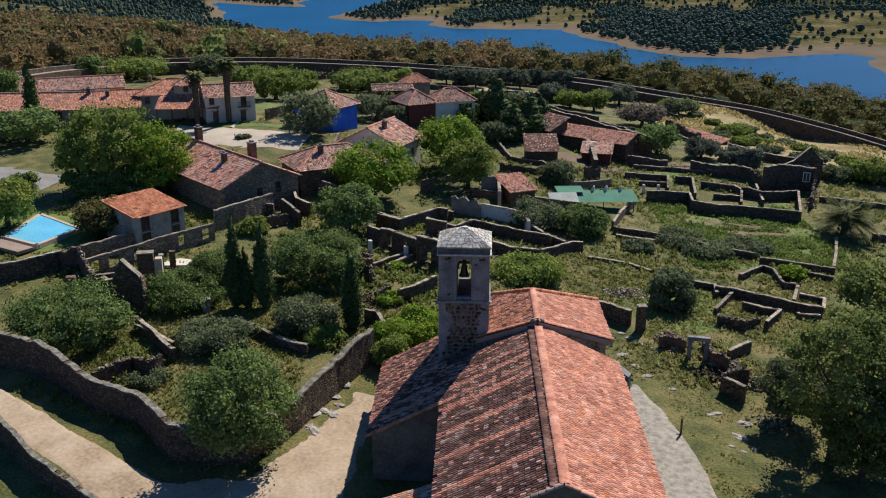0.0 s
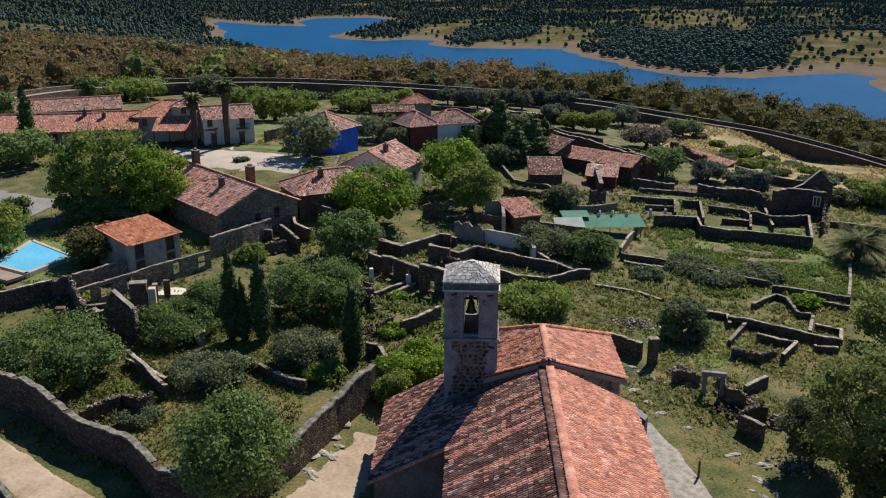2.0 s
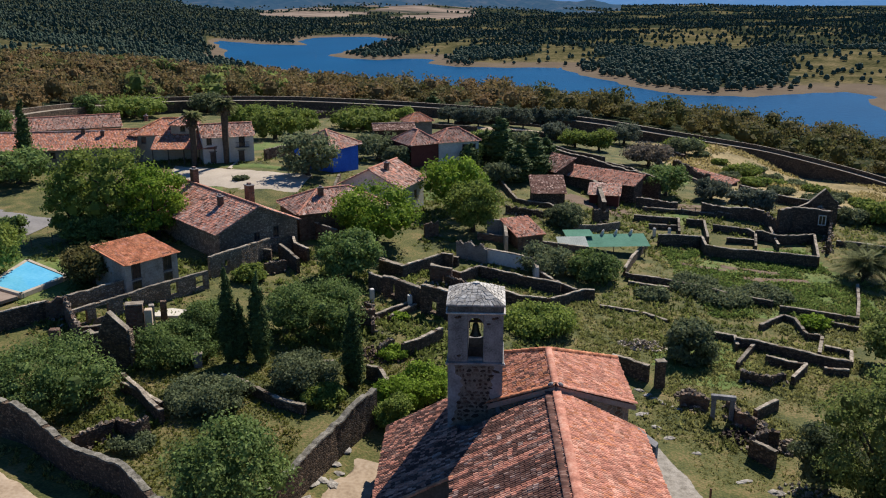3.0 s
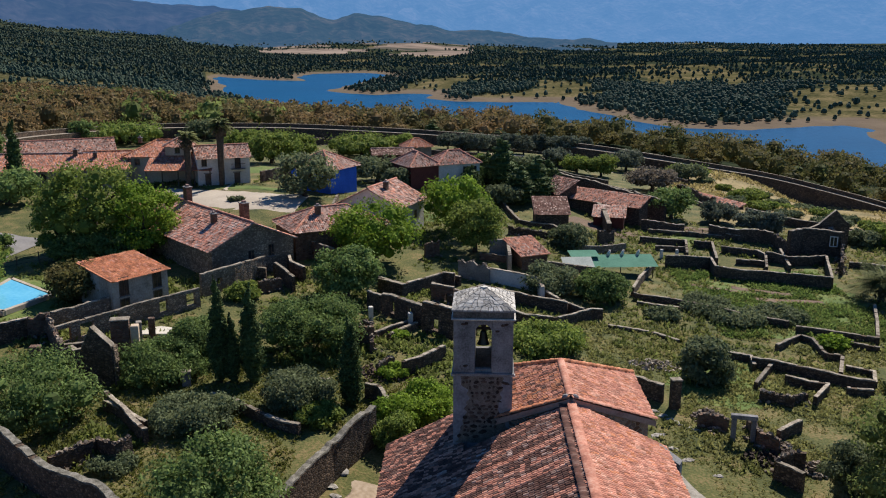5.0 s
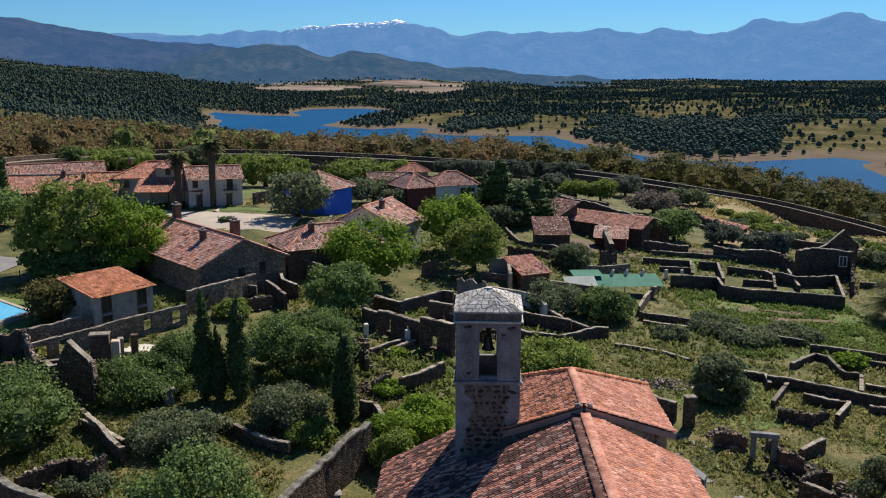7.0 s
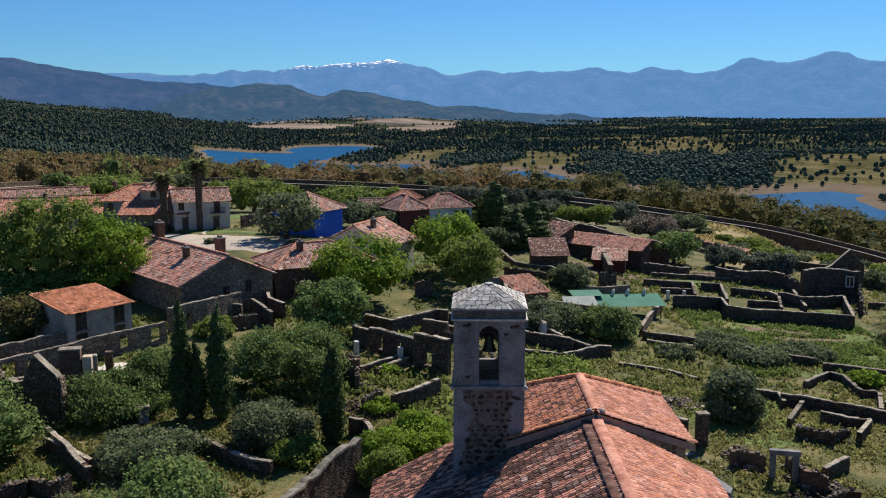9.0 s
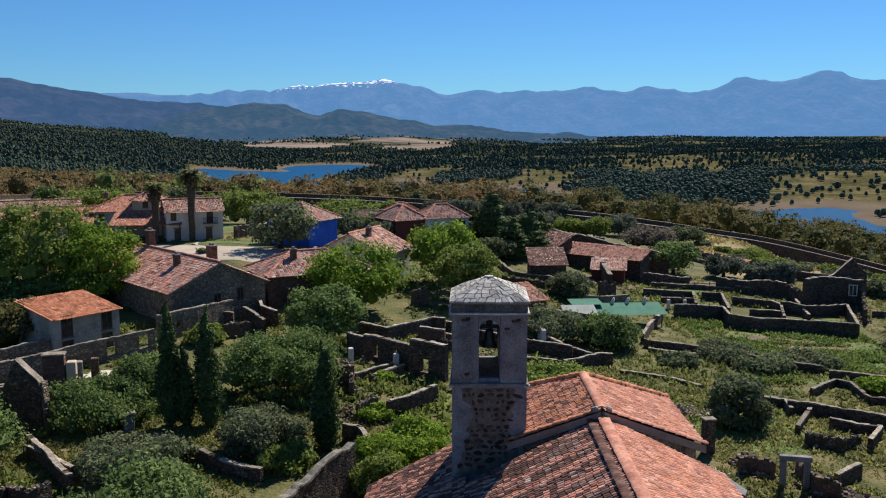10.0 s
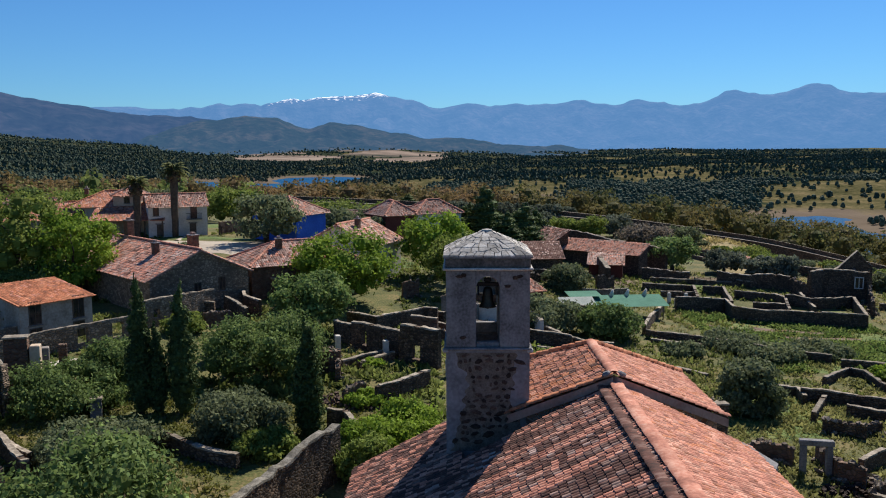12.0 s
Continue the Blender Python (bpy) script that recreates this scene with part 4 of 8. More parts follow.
# ---- bell ----
bell = thing("church_bell", (TCX, TY0 + 0.55, 15.0), "dark bronze bell hung from an iron yoke in the tower", "bell")
bell.matrix_basis = TOWER_AT @ pose(0, -hw + 0.6, 15.0)


def bell_mesh():
    prof = [(0.0, 0.98), (0.13, 0.97), (0.2, 0.88), (0.235, 0.7), (0.265, 0.45), (0.315, 0.22), (0.40, 0.06), (0.43, 0.0), (0.37, 0.0), (0.25, 0.4), (0.0, 0.8)]
    seg, verts, faces = 18, [], []
    for r, z in prof:
        verts += [(r * math.cos(2 * math.pi * i / seg), r * math.sin(2 * math.pi * i / seg), z) for i in range(seg)]
    faces = [(k * seg + i, k * seg + (i + 1) % seg, (k + 1) * seg + (i + 1) % seg, (k + 1) * seg + i) for k in range(len(prof) - 1) for i in range(seg)]
    return mesh_of("bell_body", verts, faces, (BRONZE,), smooth=True)


part("body", bell_mesh(), bell)
part("yoke", box_mesh("yoke", 1.08, 0.14, 0.2, IRON, 0.03, (0, 0, 1.0)), bell, "dark iron yoke")
part("headstock", box_mesh("headstock", 0.36, 0.2, 0.24, IRON, 0.06, (0, 0, 1.2)), bell)
part("clapper", rod_mesh("clapper", (0, 0, 0.7), (0, 0, -0.1), 0.025, 0.06, IRON), bell)
for sx in (-1, 1):
    part("hanger", box_mesh("hanger", 0.07, 0.1, 0.55, IRON, 0.01), bell, "", pose(sx * 0.45, 0, 0.55))


# ---- houses ----
def window_part(parent, m, w, h, sill=True, shutter=None):
    """A window with its frame; m puts its foot's middle on the wall, y pointing out of it."""
    t = 0.09
    bm = bmesh.new()
    for x, z, sx, sz in ((-w / 2, h / 2, t, h + t), (w / 2, h / 2, t, h + t), (0, 0, w - t, t), (0, h, w - t, t), (0, h / 2, 0.05, h - t)):
        bmesh.ops.create_cube(bm, size=1, matrix=Matrix.Translation((x, 0.01, z)) @ Matrix.Diagonal((sx, 0.10, sz, 1)))
    win = part("window", bm_mesh("window_frame", bm, WOOD), parent, "", m)
    part("pane", box_mesh("pane", w - t, 0.03, h - t, DARKGLASS, 0, (0, 0, t / 2)), win, "", pose(0, 0.006, 0))
    if sill:
        part("sill", box_mesh("sill", w + 0.3, 0.16, 0.09, GRANITE, 0.02, (0, 0.05, -0.16)), win)
    return win


def chimney(parent, x, y, z, h=1.1, w=0.7, material=None):
    w = 0.35 + 0.33 * h
    c = part("chimney", box_mesh("chimney", w, w * 0.8, h, material or STONE_B, 0.03), parent, "brick chimney stack", pose(x, y, z))
    part("cap", box_mesh("chimney_cap", w + 0.18, w * 0.8 + 0.18, 0.12, GRANITE, 0.03, (0, 0, h)), c)
    part("pot", box_mesh("chimney_pot", w * 0.5, w * 0.4, 0.3, TILE, 0.04, (0, 0, h + 0.11)), c)


def simple_slope(parent, name, corner, along, down, a1, b1, inside, mats, weights, seed, pitch=0.28, step=0.43):
    m = slope_frame(corner, along, down)
    flip = -1 if Vector(along).dot(m.to_3x3().col[0]) < 0 else 1
    lo, hi = (0, a1) if flip > 0 else (-a1, 0)
    places = list(slope_tiles(lo, hi, b1, lambda a, b: inside(a * flip, b), pitch, step, seed=seed))

    def pick(a, b, c, r):
        k = r.random()
        return 0 if k < weights[0] else (1 if k < weights[1] else 2)
    return tagged(part("roof_tiles", slope_mesh(name, places, mats, 2, pitch, step, seed, pick, 0.09), parent, "", m), kind="stuff")


def house(name, label, x, y, rz, w, d, z0, eave, ridge, wall, tiles=(TILE, TILE_PINK, TILE_DARK), weights=(0.6, 0.85), hip=False, windows=(), chimneys=(), seed=1, over=0.35, mono=False, doors=(), category="house", group="village houses"):
    """A house: w along its ridge (local x), d across; windows are (side, along, sill, width, height), sides f r b l."""
    h = thing(name, (x, y, z0), label, category, group)
    h.matrix_basis = pose(x, y, z0, 0, 0, rz)
    hx, hy, e, r = w / 2, d / 2, eave - z0, ridge - z0
    run = d if mono else hy
    k = (r - e) / run
    if mono:
        plan, tops = [(-hx, -hy), (hx, -hy), (hx, hy), (-hx, hy)], [e, e, r, r]
    elif hip:
        plan, tops = [(-hx, -hy), (hx, -hy), (hx, hy), (-hx, hy)], [e] * 4
    else:
        plan, tops = [(-hx, -hy), (hx, -hy), (hx, 0), (hx, hy), (-hx, hy), (-hx, 0)], [e, e, r, e, e, r]
    part("wall", solid("house_wall", plan, -2.5, [t - 0.06 for t in tops], wall), h)
    hx2, run2 = hx + over, run + over
    slant = math.hypot(1, k)
    hips = min(hx, run)
    ze = e - over * k
    if mono:
        v = [(-hx2, -hy - over, ze), (hx2, -hy - over, ze), (hx2, hy + over, r + over * k), (-hx2, hy + over, r + over * k)]
        faces = [(0, 1, 2, 3)]
    elif hip:
        q = max(hx2 - run2, 0.05)
        v = [(-hx2, -run2, ze), (hx2, -run2, ze), (hx2, run2, ze), (-hx2, run2, ze), (-q, 0, r), (q, 0, r)]
        faces = [(0, 1, 5, 4), (2, 3, 4, 5), (1, 2, 5), (3, 0, 4)]
    else:
        v = [(-hx2, -run2, ze), (hx2, -run2, ze), (hx2, 0, r), (-hx2, 0, r), (hx2, run2, ze), (-hx2, run2, ze)]
        faces = [(0, 1, 2, 3), (4, 5, 3, 2)]
    n = len(v)
    rim = [(a, b) for f in faces for a, b in zip(f, f[1:] + f[:1])]
    edge = [(a, b) for a, b in rim if (b, a) not in rim]
    vv = v + [(a, b, c - 0.14) for a, b, c in v]
    ff = list(faces) + [tuple(i + n for i in f[::-1]) for f in faces] + [(b, a, a + n, b + n) for a, b in edge]
    roof = part("roof", mesh_of("roof", vv, ff, (tiles[0],)), h)
    L = run2 * slant
    if mono:
        simple_slope(roof, "tiles", (-hx2, hy + over, r + over * k), (1, 0, 0), (0, -1, -k), 2 * hx2, (d + 2 * over) * slant, lambda a, b: True, tiles, weights, seed)
    elif hip:
        q = max(hx2 - run2, 0.05)
        for s in (-1, 1):
            simple_slope(roof, "tiles", (-hx2 * s, 0, r), (s, 0, 0), (0, -s, -k), 2 * hx2, L, lambda a, b: hx2 - q - b / slant - 0.05 < a < hx2 + q + b / slant + 0.05, tiles, weights, seed + s)
            kx = (r - ze) / (hx2 - q)
            sx = math.hypot(1, kx)
            simple_slope(roof, "tiles", (q * s, -run2 * s, r), (0, s, 0), (s, 0, -kx), 2 * run2, (hx2 - q) * sx, lambda a, b: abs(a - run2) < b / sx * run2 / (hx2 - q) + 0.05, tiles, weights, seed + 5 + s)
            for t in (-1, 1):
                ridge_tiles(roof, (q * s, 0, r + 0.03), (hx2 * s, run2 * t, ze + 0.05), tiles[1], 0.36, 0.55, 0.16, "hip_tile")
        ridge_tiles(roof, (-q - 0.1, 0, r + 0.03), (q + 0.1, 0, r + 0.03), tiles[1], 0.4, 0.55, 0.18)
    else:
        for s in (-1, 1):
            simple_slope(roof, "tiles", (-hx2 * s, 0, r), (s, 0, 0), (0, -s, -k), 2 * hx2, L, lambda a, b: True, tiles, weights, seed + s)
        ridge_tiles(roof, (-hx2, 0, r + 0.03), (hx2, 0, r + 0.03), tiles[1], 0.4, 0.55, 0.18)
    sides = {"f": (0, -hy), "r": (90, hx), "b": (180, hy), "l": (270, -hx)}
    for side, along, sill, ww, wh in windows:
        m = {"f": pose(along, -hy, sill, 0, 0, 180), "b": pose(along, hy, sill), "r": pose(hx, along, sill, 0, 0, -90), "l": pose(-hx, along, sill, 0, 0, 90)}[side]
        window_part(h, m, ww, wh)
    for side, along, ww, wh in doors:
        m = {"f": pose(along, -hy, 0, 0, 0, 180), "r": pose(hx, along, 0, 0, 0, -90), "l": pose(-hx, along, 0, 0, 0, 90)}[side]
        dr = part("door", box_mesh("door", ww, 0.1, wh, WOOD, 0.02), h, "dark timber door", m)
        part("lintel", box_mesh("lintel", ww + 0.4, 0.14, 0.2, GRANITE, 0.02, (0, 0.01, wh + 0.004)), dr)
    for cx, cy, ch_ in chimneys:
        cz = r - abs(cy) * k if not mono else e + (cy + hy) * k
        chimney(h, cx, cy, cz - 0.15, ch_)
    return h


OLD = (TILE, TILE_PINK, TILE_DARK)
white_house = house("white_house", "two-storey white house with iron balcony and tiled roof", -43.4, 179.2, 21, 9.7, 7.0, 7.6, 12.9, 14.6, WHITEWALL, OLD, (0.6, 0.8),
    windows=(("f", -3.6, 3.6, 0.9, 1.4), ("f", -0.6, 3.6, 0.8, 1.3), ("f", -0.6, 0.9, 0.8, 1.2)), doors=(("f", 2.4, 1.1, 2.1), ("f", -3.0, 1.1, 2.1)), seed=31)
balcony = part("balcony", box_mesh("balcony_slab", 2.6, 0.8, 0.14, GRANITE, 0.03, (2.6, -3.88, 2.75)), white_house, "dark iron balcony")
part("balcony_door", box_mesh("balcony_door", 1.1, 0.08, 2.1, DARKGLASS, 0.02, (2.6, -3.52, 2.9)), white_house, "tall dark glazed door")
for i in range(14):
    part("baluster", box_mesh("baluster", 0.035, 0.035, 0.95, IRON, 0, (1.4 + i * 0.185, -4.23, 2.89)), balcony)
part("handrail", box_mesh("handrail", 2.6, 0.06, 0.06, IRON, 0.01, (2.6, -4.23, 3.84)), balcony)
house("inn_house", "cream-walled house with orange hipped roof and upper room", -55.5, 184.0, 3, 13, 10, 7.6, 12.6, 15.0, CREAM, (TILE_PINK, TILE_NEW, TILE), (0.6, 0.9), hip=True,
    windows=(("f", -4.2, 3.2, 0.9, 1.2), ("f", 0, 3.2, 0.9, 1.2), ("f", 3.6, 3.2, 0.9, 1.2)), chimneys=((-5, 1.0, 1.0),), seed=33)
house("upper_room", "cream attic room with tiled roof on the inn", -51.8, 181.3, 3, 4.6, 4.4, 12.4, 14.6, 15.8, CREAM, (TILE_PINK, TILE, TILE_DARK), hip=True, windows=(("f", 0, 0.7, 0.9, 1.0),), seed=34, category="room")
porch = thing("porch", (-50.5, 175.6, 7.6), "tiled veranda on timber posts before the cream house", "porch")
porch.matrix_basis = pose(-50.5, 176.0, 7.6, 0, 0, 4)
part("roof", solid("porch_roof", [(-6.2, -2.0), (6.2, -2.0), (6.2, 2.6), (-6.2, 2.6)], 2.75, [2.9, 2.9, 4.6, 4.6], TILE_PINK), porch, "orange tiled lean-to roof")
simple_slope(porch, "tiles", (-6.3, 2.6, 4.62), (1, 0, 0), (0, -1, -0.37), 12.6, 5.0, lambda a, b: True, (TILE_PINK, TILE_NEW, TILE), (0.6, 0.9), 35)
for i in range(5):
    part("post", box_mesh("porch_post", 0.2, 0.2, 5.0, WOOD, 0.03, (-5.9 + i * 2.95, -1.8, -2.2)), porch)
house("long_house", "long low house with pinkish tiled roof", -79, 178.0, 8, 21, 9.5, 7.8, 10.6, 13.0, RENDER, (TILE_PINK, TILE, TILE_NEW), (0.6, 0.85), windows=(("f", -5, 0.8, 0.9, 1.2), ("f", 3, 0.8, 0.9, 1.2)), chimneys=((8.0, -0.6, 1.2),), seed=36)
house("low_house", "low house with orange tiled gable roof", -65.6, 180.5, 12, 8.5, 11, 7.8, 10.8, 13.2, RENDER, (TILE_PINK, TILE_NEW, TILE), (0.6, 0.9), chimneys=((-2, -2, 1.1),), seed=37)
house("barn", "long barn with faded pink tiles by the town wall", -88, 207, 25, 26, 8, 7.2, 10.2, 12.2, RENDER, (TILE, TILE_PINK, TILE_DARK), seed=38, category="barn")
house("side_shed", "low shed with red tiled roof", -88, 162, 5, 11, 6, 7.4, 9.8, 11.2, RENDER, (TILE_PINK, TILE, TILE_DARK), seed=39, category="shed")
house("gable_house", "large rubble stone house with long tiled gable roof", -35.6, 134.4, 130.5, 30, 12, 4.6, 8.6, 11.3, STONE_LIGHT, OLD, (0.4, 0.85), windows=(("l", 0.4, 1.9, 0.8, 1.1), ("l", -2.6, 1.9, 0.8, 1.5)), chimneys=((-8.0, 2.0, 1.4), (5.0, -0.4, 2.4), (-4.6, -4.4, 2.7)), seed=41)
house("square_house", "stone house with tiled hip roof and brick chimney", -17.4, 137.6, 27.6, 14, 9, 4.8, 8.5, 10.7, STONE_B, OLD, (0.6, 0.85), hip=True, windows=(("f", 3.5, 1.2, 0.9, 1.2),), chimneys=((-2.5, -1.4, 1.3),), seed=42)
house("blue_house", "bright blue house with brown hipped tile roof", -22.8, 172.6, 60, 8, 9, 7.2, 12.0, 14.4, BLUEWALL, OLD, hip=True, seed=43, over=0.45)
house("white_gable_house", "white house with tiled gable roof", -10.6, 150.4, 67.7, 10, 10.3, 5.4, 9.4, 12.0, WHITEWALL, OLD, (0.5, 0.8), windows=(("l", 1.5, 1.4, 0.8, 1.1), ("f", 1.5, 1.2, 0.8, 1.1)), chimneys=((-1.5, -1.4, 1.4),), seed=44)
house("red_house", "dark red two-storey house with hipped tile roof", -6.0, 182.6, 118, 8.0, 6.2, 6.2, 10.9, 13.0, REDWALL, OLD, hip=True, windows=(("f", -2.6, 2.6, 0.8, 1.4), ("f", 0, 2.6, 0.8, 1.4), ("f", 2.6, 2.6, 0.8, 1.4), ("f", -2.6, 0.3, 0.8, 1.5), ("f", 0, 0.3, 0.8, 1.5), ("f", 2.6, 0.3, 0.8, 1.5)), seed=45)
house("pale_house", "white house with tiled hip roof beside the red one", 1.4, 184.6, 22, 8.6, 6.2, 6.2, 11.0, 13.0, WHITEWALL, OLD, hip=True, windows=(("f", 2.2, 2.6, 2.8, 1.3),), seed=46)
house("ruined_house", "small roofed stone house in a walled ruin", -38.4, 109.8, 53, 7.4, 6.4, 4.4, 8.4, 9.5, surf("pale_grey_render", ((0.24, 0.20, 0.155), (0.38, 0.32, 0.255), (0.47, 0.405, 0.33)), 0.8, 0.95, 0.3), (TILE_NEW, TILE_NEW, TILE_PINK), (0.6, 0.9), mono=True, over=0.2,
    windows=(("f", -2.2, 2.0, 1.15, 2.1), ("f", 2.2, 2.0, 1.15, 2.1), ("f", -2.2, -0.3, 1.15, 1.9), ("f", 2.2, -0.3, 1.15, 1.9)), seed=47)
house("grey_hut", "small hut with grey weathered tiles", 18.0, 160.6, 0, 5.6, 5.2, 2.4, 5.6, 7.4, STONE, (TILE_DARK, TILE, TILE_DARK), (0.8, 0.9), mono=True, seed=48, category="hut")
house("tiled_hut", "ruined hut with a small pink tile roof", 11.4, 135.4, 24, 4.2, 5.0, 2.0, 4.6, 5.9, STONE_B, (TILE_PINK, TILE, TILE_DARK), (0.6, 0.85), mono=True, seed=49, category="hut")
house("stable", "long low stable with pale lean-to tiles", 28.4, 177.0, -43, 21.5, 3.0, 1.5, 4.7, 6.0, STONE, (TILE_PINK, TILE, TILE_DARK), (0.7, 0.9), mono=True, seed=50, category="stable")
house("red_shed", "low red shed with clay tile roof", 29.6, 167.6, -14, 5.4, 3.4, 1.2, 3.6, 4.7, REDWALL, OLD, mono=True, seed=51, category="shed")
house("tiled_shed", "roofless-looking shed with broken tile roof", 21.4, 182.5, -60, 9, 4, 3.0, 5.6, 7.6, STONE, (TILE_DARK, TILE, TILE_PINK), mono=True, seed=52, category="shed")
house("slope_shed", "low shed with pink tile roof under the dry slope", 57.4, 196.0, -68, 15.0, 3.2, -3.0, 0.1, 1.2, STONE, (TILE_PINK, TILE, TILE_DARK), (0.7, 0.9), mono=True, seed=55, category="shed")
house("far_hut", "small hut with red roof near the town wall", -7.5, 240, 25, 6.5, 5, 3.5, 7.4, 9.0, RENDER, (TILE_PINK, TILE_NEW, TILE), hip=True, seed=53, category="hut")
house("flat_barn", "low barn with grey roof among trees", -13, 226, 10, 10, 6, 3.8, 7.2, 8.2, STONE, (TILE_DARK, TILE, TILE_DARK), seed=54, category="barn")
canopy = thing("canopy", (23, 138, 0), "green and white corrugated sheet roof over a yard", "canopy")


def sheet(name, x0, x1, y0, y1, za, zb, material):
    n = int((x1 - x0) / 0.3) * 2
    vs, fs = [], []
    for i in range(n + 1):
        x = x0 + (x1 - x0) * i / n
        for y, z in ((y0, za), (y1, zb)):
            vs.append((x, y, z + (0.014 if i % 2 else 0)))
    fs = [(2 * i, 2 * i + 2, 2 * i + 3, 2 * i + 1) for i in range(n)]
    me = mesh_of(name, vs, fs, (material,))
    return me


canopy.matrix_basis = pose(24, 138.2, 0.2, 0, 0, 3)
part("green_sheet", sheet("green_sheet", -2.6, 7.0, -2.6, 1.8, 1.75, 2.6, SHEET_GREEN), canopy, "green corrugated sheeting")
part("white_sheet", sheet("white_sheet", -7.2, -2.62, -2.9, 0.0, 1.9, 2.75, SHEET_WHITE), canopy, "pale translucent sheeting")
part("white_sheet", sheet("white_sheet_back", -5.6, -1.2, 0.02, 3.4, 2.75, 2.95, SHEET_GREEN), canopy, "green sheeting behind the ridge")
for px_, py_ in ((-7.0, -2.7), (-2.7, -2.7), (1.5, -1.8), (6.4, -1.8), (6.4, 1.6), (-5.4, 3.0), (0, 1.6)):
    part("post", box_mesh("canopy_post", 0.12, 0.12, 3.9, WOOD, 0.01, (px_, py_, -2.0)), canopy)
for px_ in (0.3, 2.4, 4.8):
    part("vent_cowl", rod_mesh("vent_cowl", (px_, 1.5, 2.45), (px_ + 0.3, 1.5, 3.4), 0.36, 0.1, WHITEWALL, 6), canopy, "small white roof vent")


# ---- ruins and garden walls ----
WALL_N = [0]


def stone_wall(pts, h, material, thick=0.6, rag=0.25, coping=1, label="", openings=(), sill=0.7, head=2.0):
    """A rubble wall along a line on the ground, with a ragged top and a thin pale capping; openings are (share of the length, width)."""
    WALL_N[0] += 1
    rng = random.Random(WALL_N[0])
    lens = [math.dist(a, b) for a, b in zip(pts, pts[1:])]
    total = sum(lens)
    marks = {0.0, total}
    acc = 0
    for L_ in lens:
        n = max(1, int(L_ / 0.5))
        marks |= {acc + L_ * k / n for k in range(n)}
        acc += L_
    holes = [(f * total - w_ / 2, f * total + w_ / 2) for f, w_ in openings]
    st = sorted(m for m in marks if not any(a - 0.12 < m < b + 0.12 for a, b in holes))
    st = np.array(sorted(st + [q for hole in holes for q in hole]))
    cum = np.concatenate([[0], np.cumsum(lens)])
    xs, ys = np.interp(st, cum, [p[0] for p in pts]), np.interp(st, cum, [p[1] for p in pts])
    n = len(st)
    gs = height(xs, ys)
    gs = np.convolve(np.pad(gs, 2, mode="edge"), np.ones(5) / 5, "valid")
    drop = np.cumsum([rng.uniform(-1, 1) for _ in range(n)])
    drop = drop - np.linspace(drop[0], drop[-1], n)
    amp = rag * h * 0.8
    tops = gs + h + np.clip(drop * 0.2, -1, 0.25) * amp + np.array([rng.uniform(-0.35, 0.2) for _ in range(n)]) * amp * (0.35 if rag < 0.45 else 0.9)
    tx, ty = np.gradient(xs), np.gradient(ys)
    ln = np.hypot(tx, ty) + 1e-6
    nx, ny = -ty / ln, tx / ln
    verts, faces = [], []
    for i in range(n):
        lo, hi = (sill, min(head, tops[i] - gs[i] - 0.25)) if holes else ((tops[i] - gs[i]) * 0.35, (tops[i] - gs[i]) * 0.7)
        for s in (-1, 1):
            for z, f in ((gs[i] - 0.6, 1.12), (gs[i] + lo, 1.05), (gs[i] + max(hi, lo + 0.1), 0.99), (tops[i], 0.95)):
                o = s * thick / 2 * f + rng.uniform(-0.02, 0.02)
                verts.append((xs[i] + nx[i] * o, ys[i] + ny[i] * o, z))
    for i in range(n - 1):
        a, b = i * 8, i * 8 + 8
        mid = (st[i] + st[i + 1]) / 2
        hole = any(p < mid < q for p, q in holes)
        for k in range(3):
            if hole and k == 1:
                faces += [(a + 1, b + 1, b + 5, a + 5), (a + 6, b + 6, b + 2, a + 2)]
                continue
            faces += [(a + k, b + k, b + k + 1, a + k + 1), (b + 4 + k, a + 4 + k, a + 5 + k, b + 5 + k)]
        faces.append((a + 3, b + 3, b + 7, a + 7))
    for p, q in holes:
        for edge in (p, q):
            e = int(np.argmin(np.abs(st - edge))) * 8
            faces.append((e + 1, e + 2, e + 6, e + 5))
    e = (n - 1) * 8
    for k in range(3):
        faces += [(k, k + 1, k + 5, k + 4), (e + k + 4, e + k + 5, e + k + 1, e + k)]
    wall = new("stone_wall", mesh_of("stone_wall", verts, faces, (material,)))
    tagged(wall, label or "ruined wall of dark rubble stone with pale top", "wall", "ruined walls")
    if coping and rag < 0.45:
        cv, cf, o = [], [], None
        steps = max(2, int(total / 0.3))
        for i in range(steps + 1):
            q = total * i / steps
            if rng.random() < 0.03 + 0.1 * rag:
                o = None
                continue
            x, y, z = np.interp(q, st, xs), np.interp(q, st, ys), np.interp(q, st, tops)
            ux, uy = np.interp(q, st, nx), np.interp(q, st, ny)
            w1, w2 = thick / 2 * rng.uniform(0.92, 1.12), thick / 2 * rng.uniform(0.92, 1.12)
            z1, z2 = z + rng.uniform(0.03, 0.10), z + rng.uniform(0.03, 0.10)
            now = len(cv)
            cv += [(x - ux * w1, y - uy * w1, z - 0.07), (x - ux * w1 * 0.9, y - uy * w1 * 0.9, z1), (x + ux * w2 * 0.9, y + uy * w2 * 0.9, z2), (x + ux * w2, y + uy * w2, z - 0.07)]
            if o is None:
                cf.append((now, now + 1, now + 2, now + 3))
            else:
                cf += [(o + k, now + k, now + k + 1, o + k + 1) for k in range(3)]
            o = now
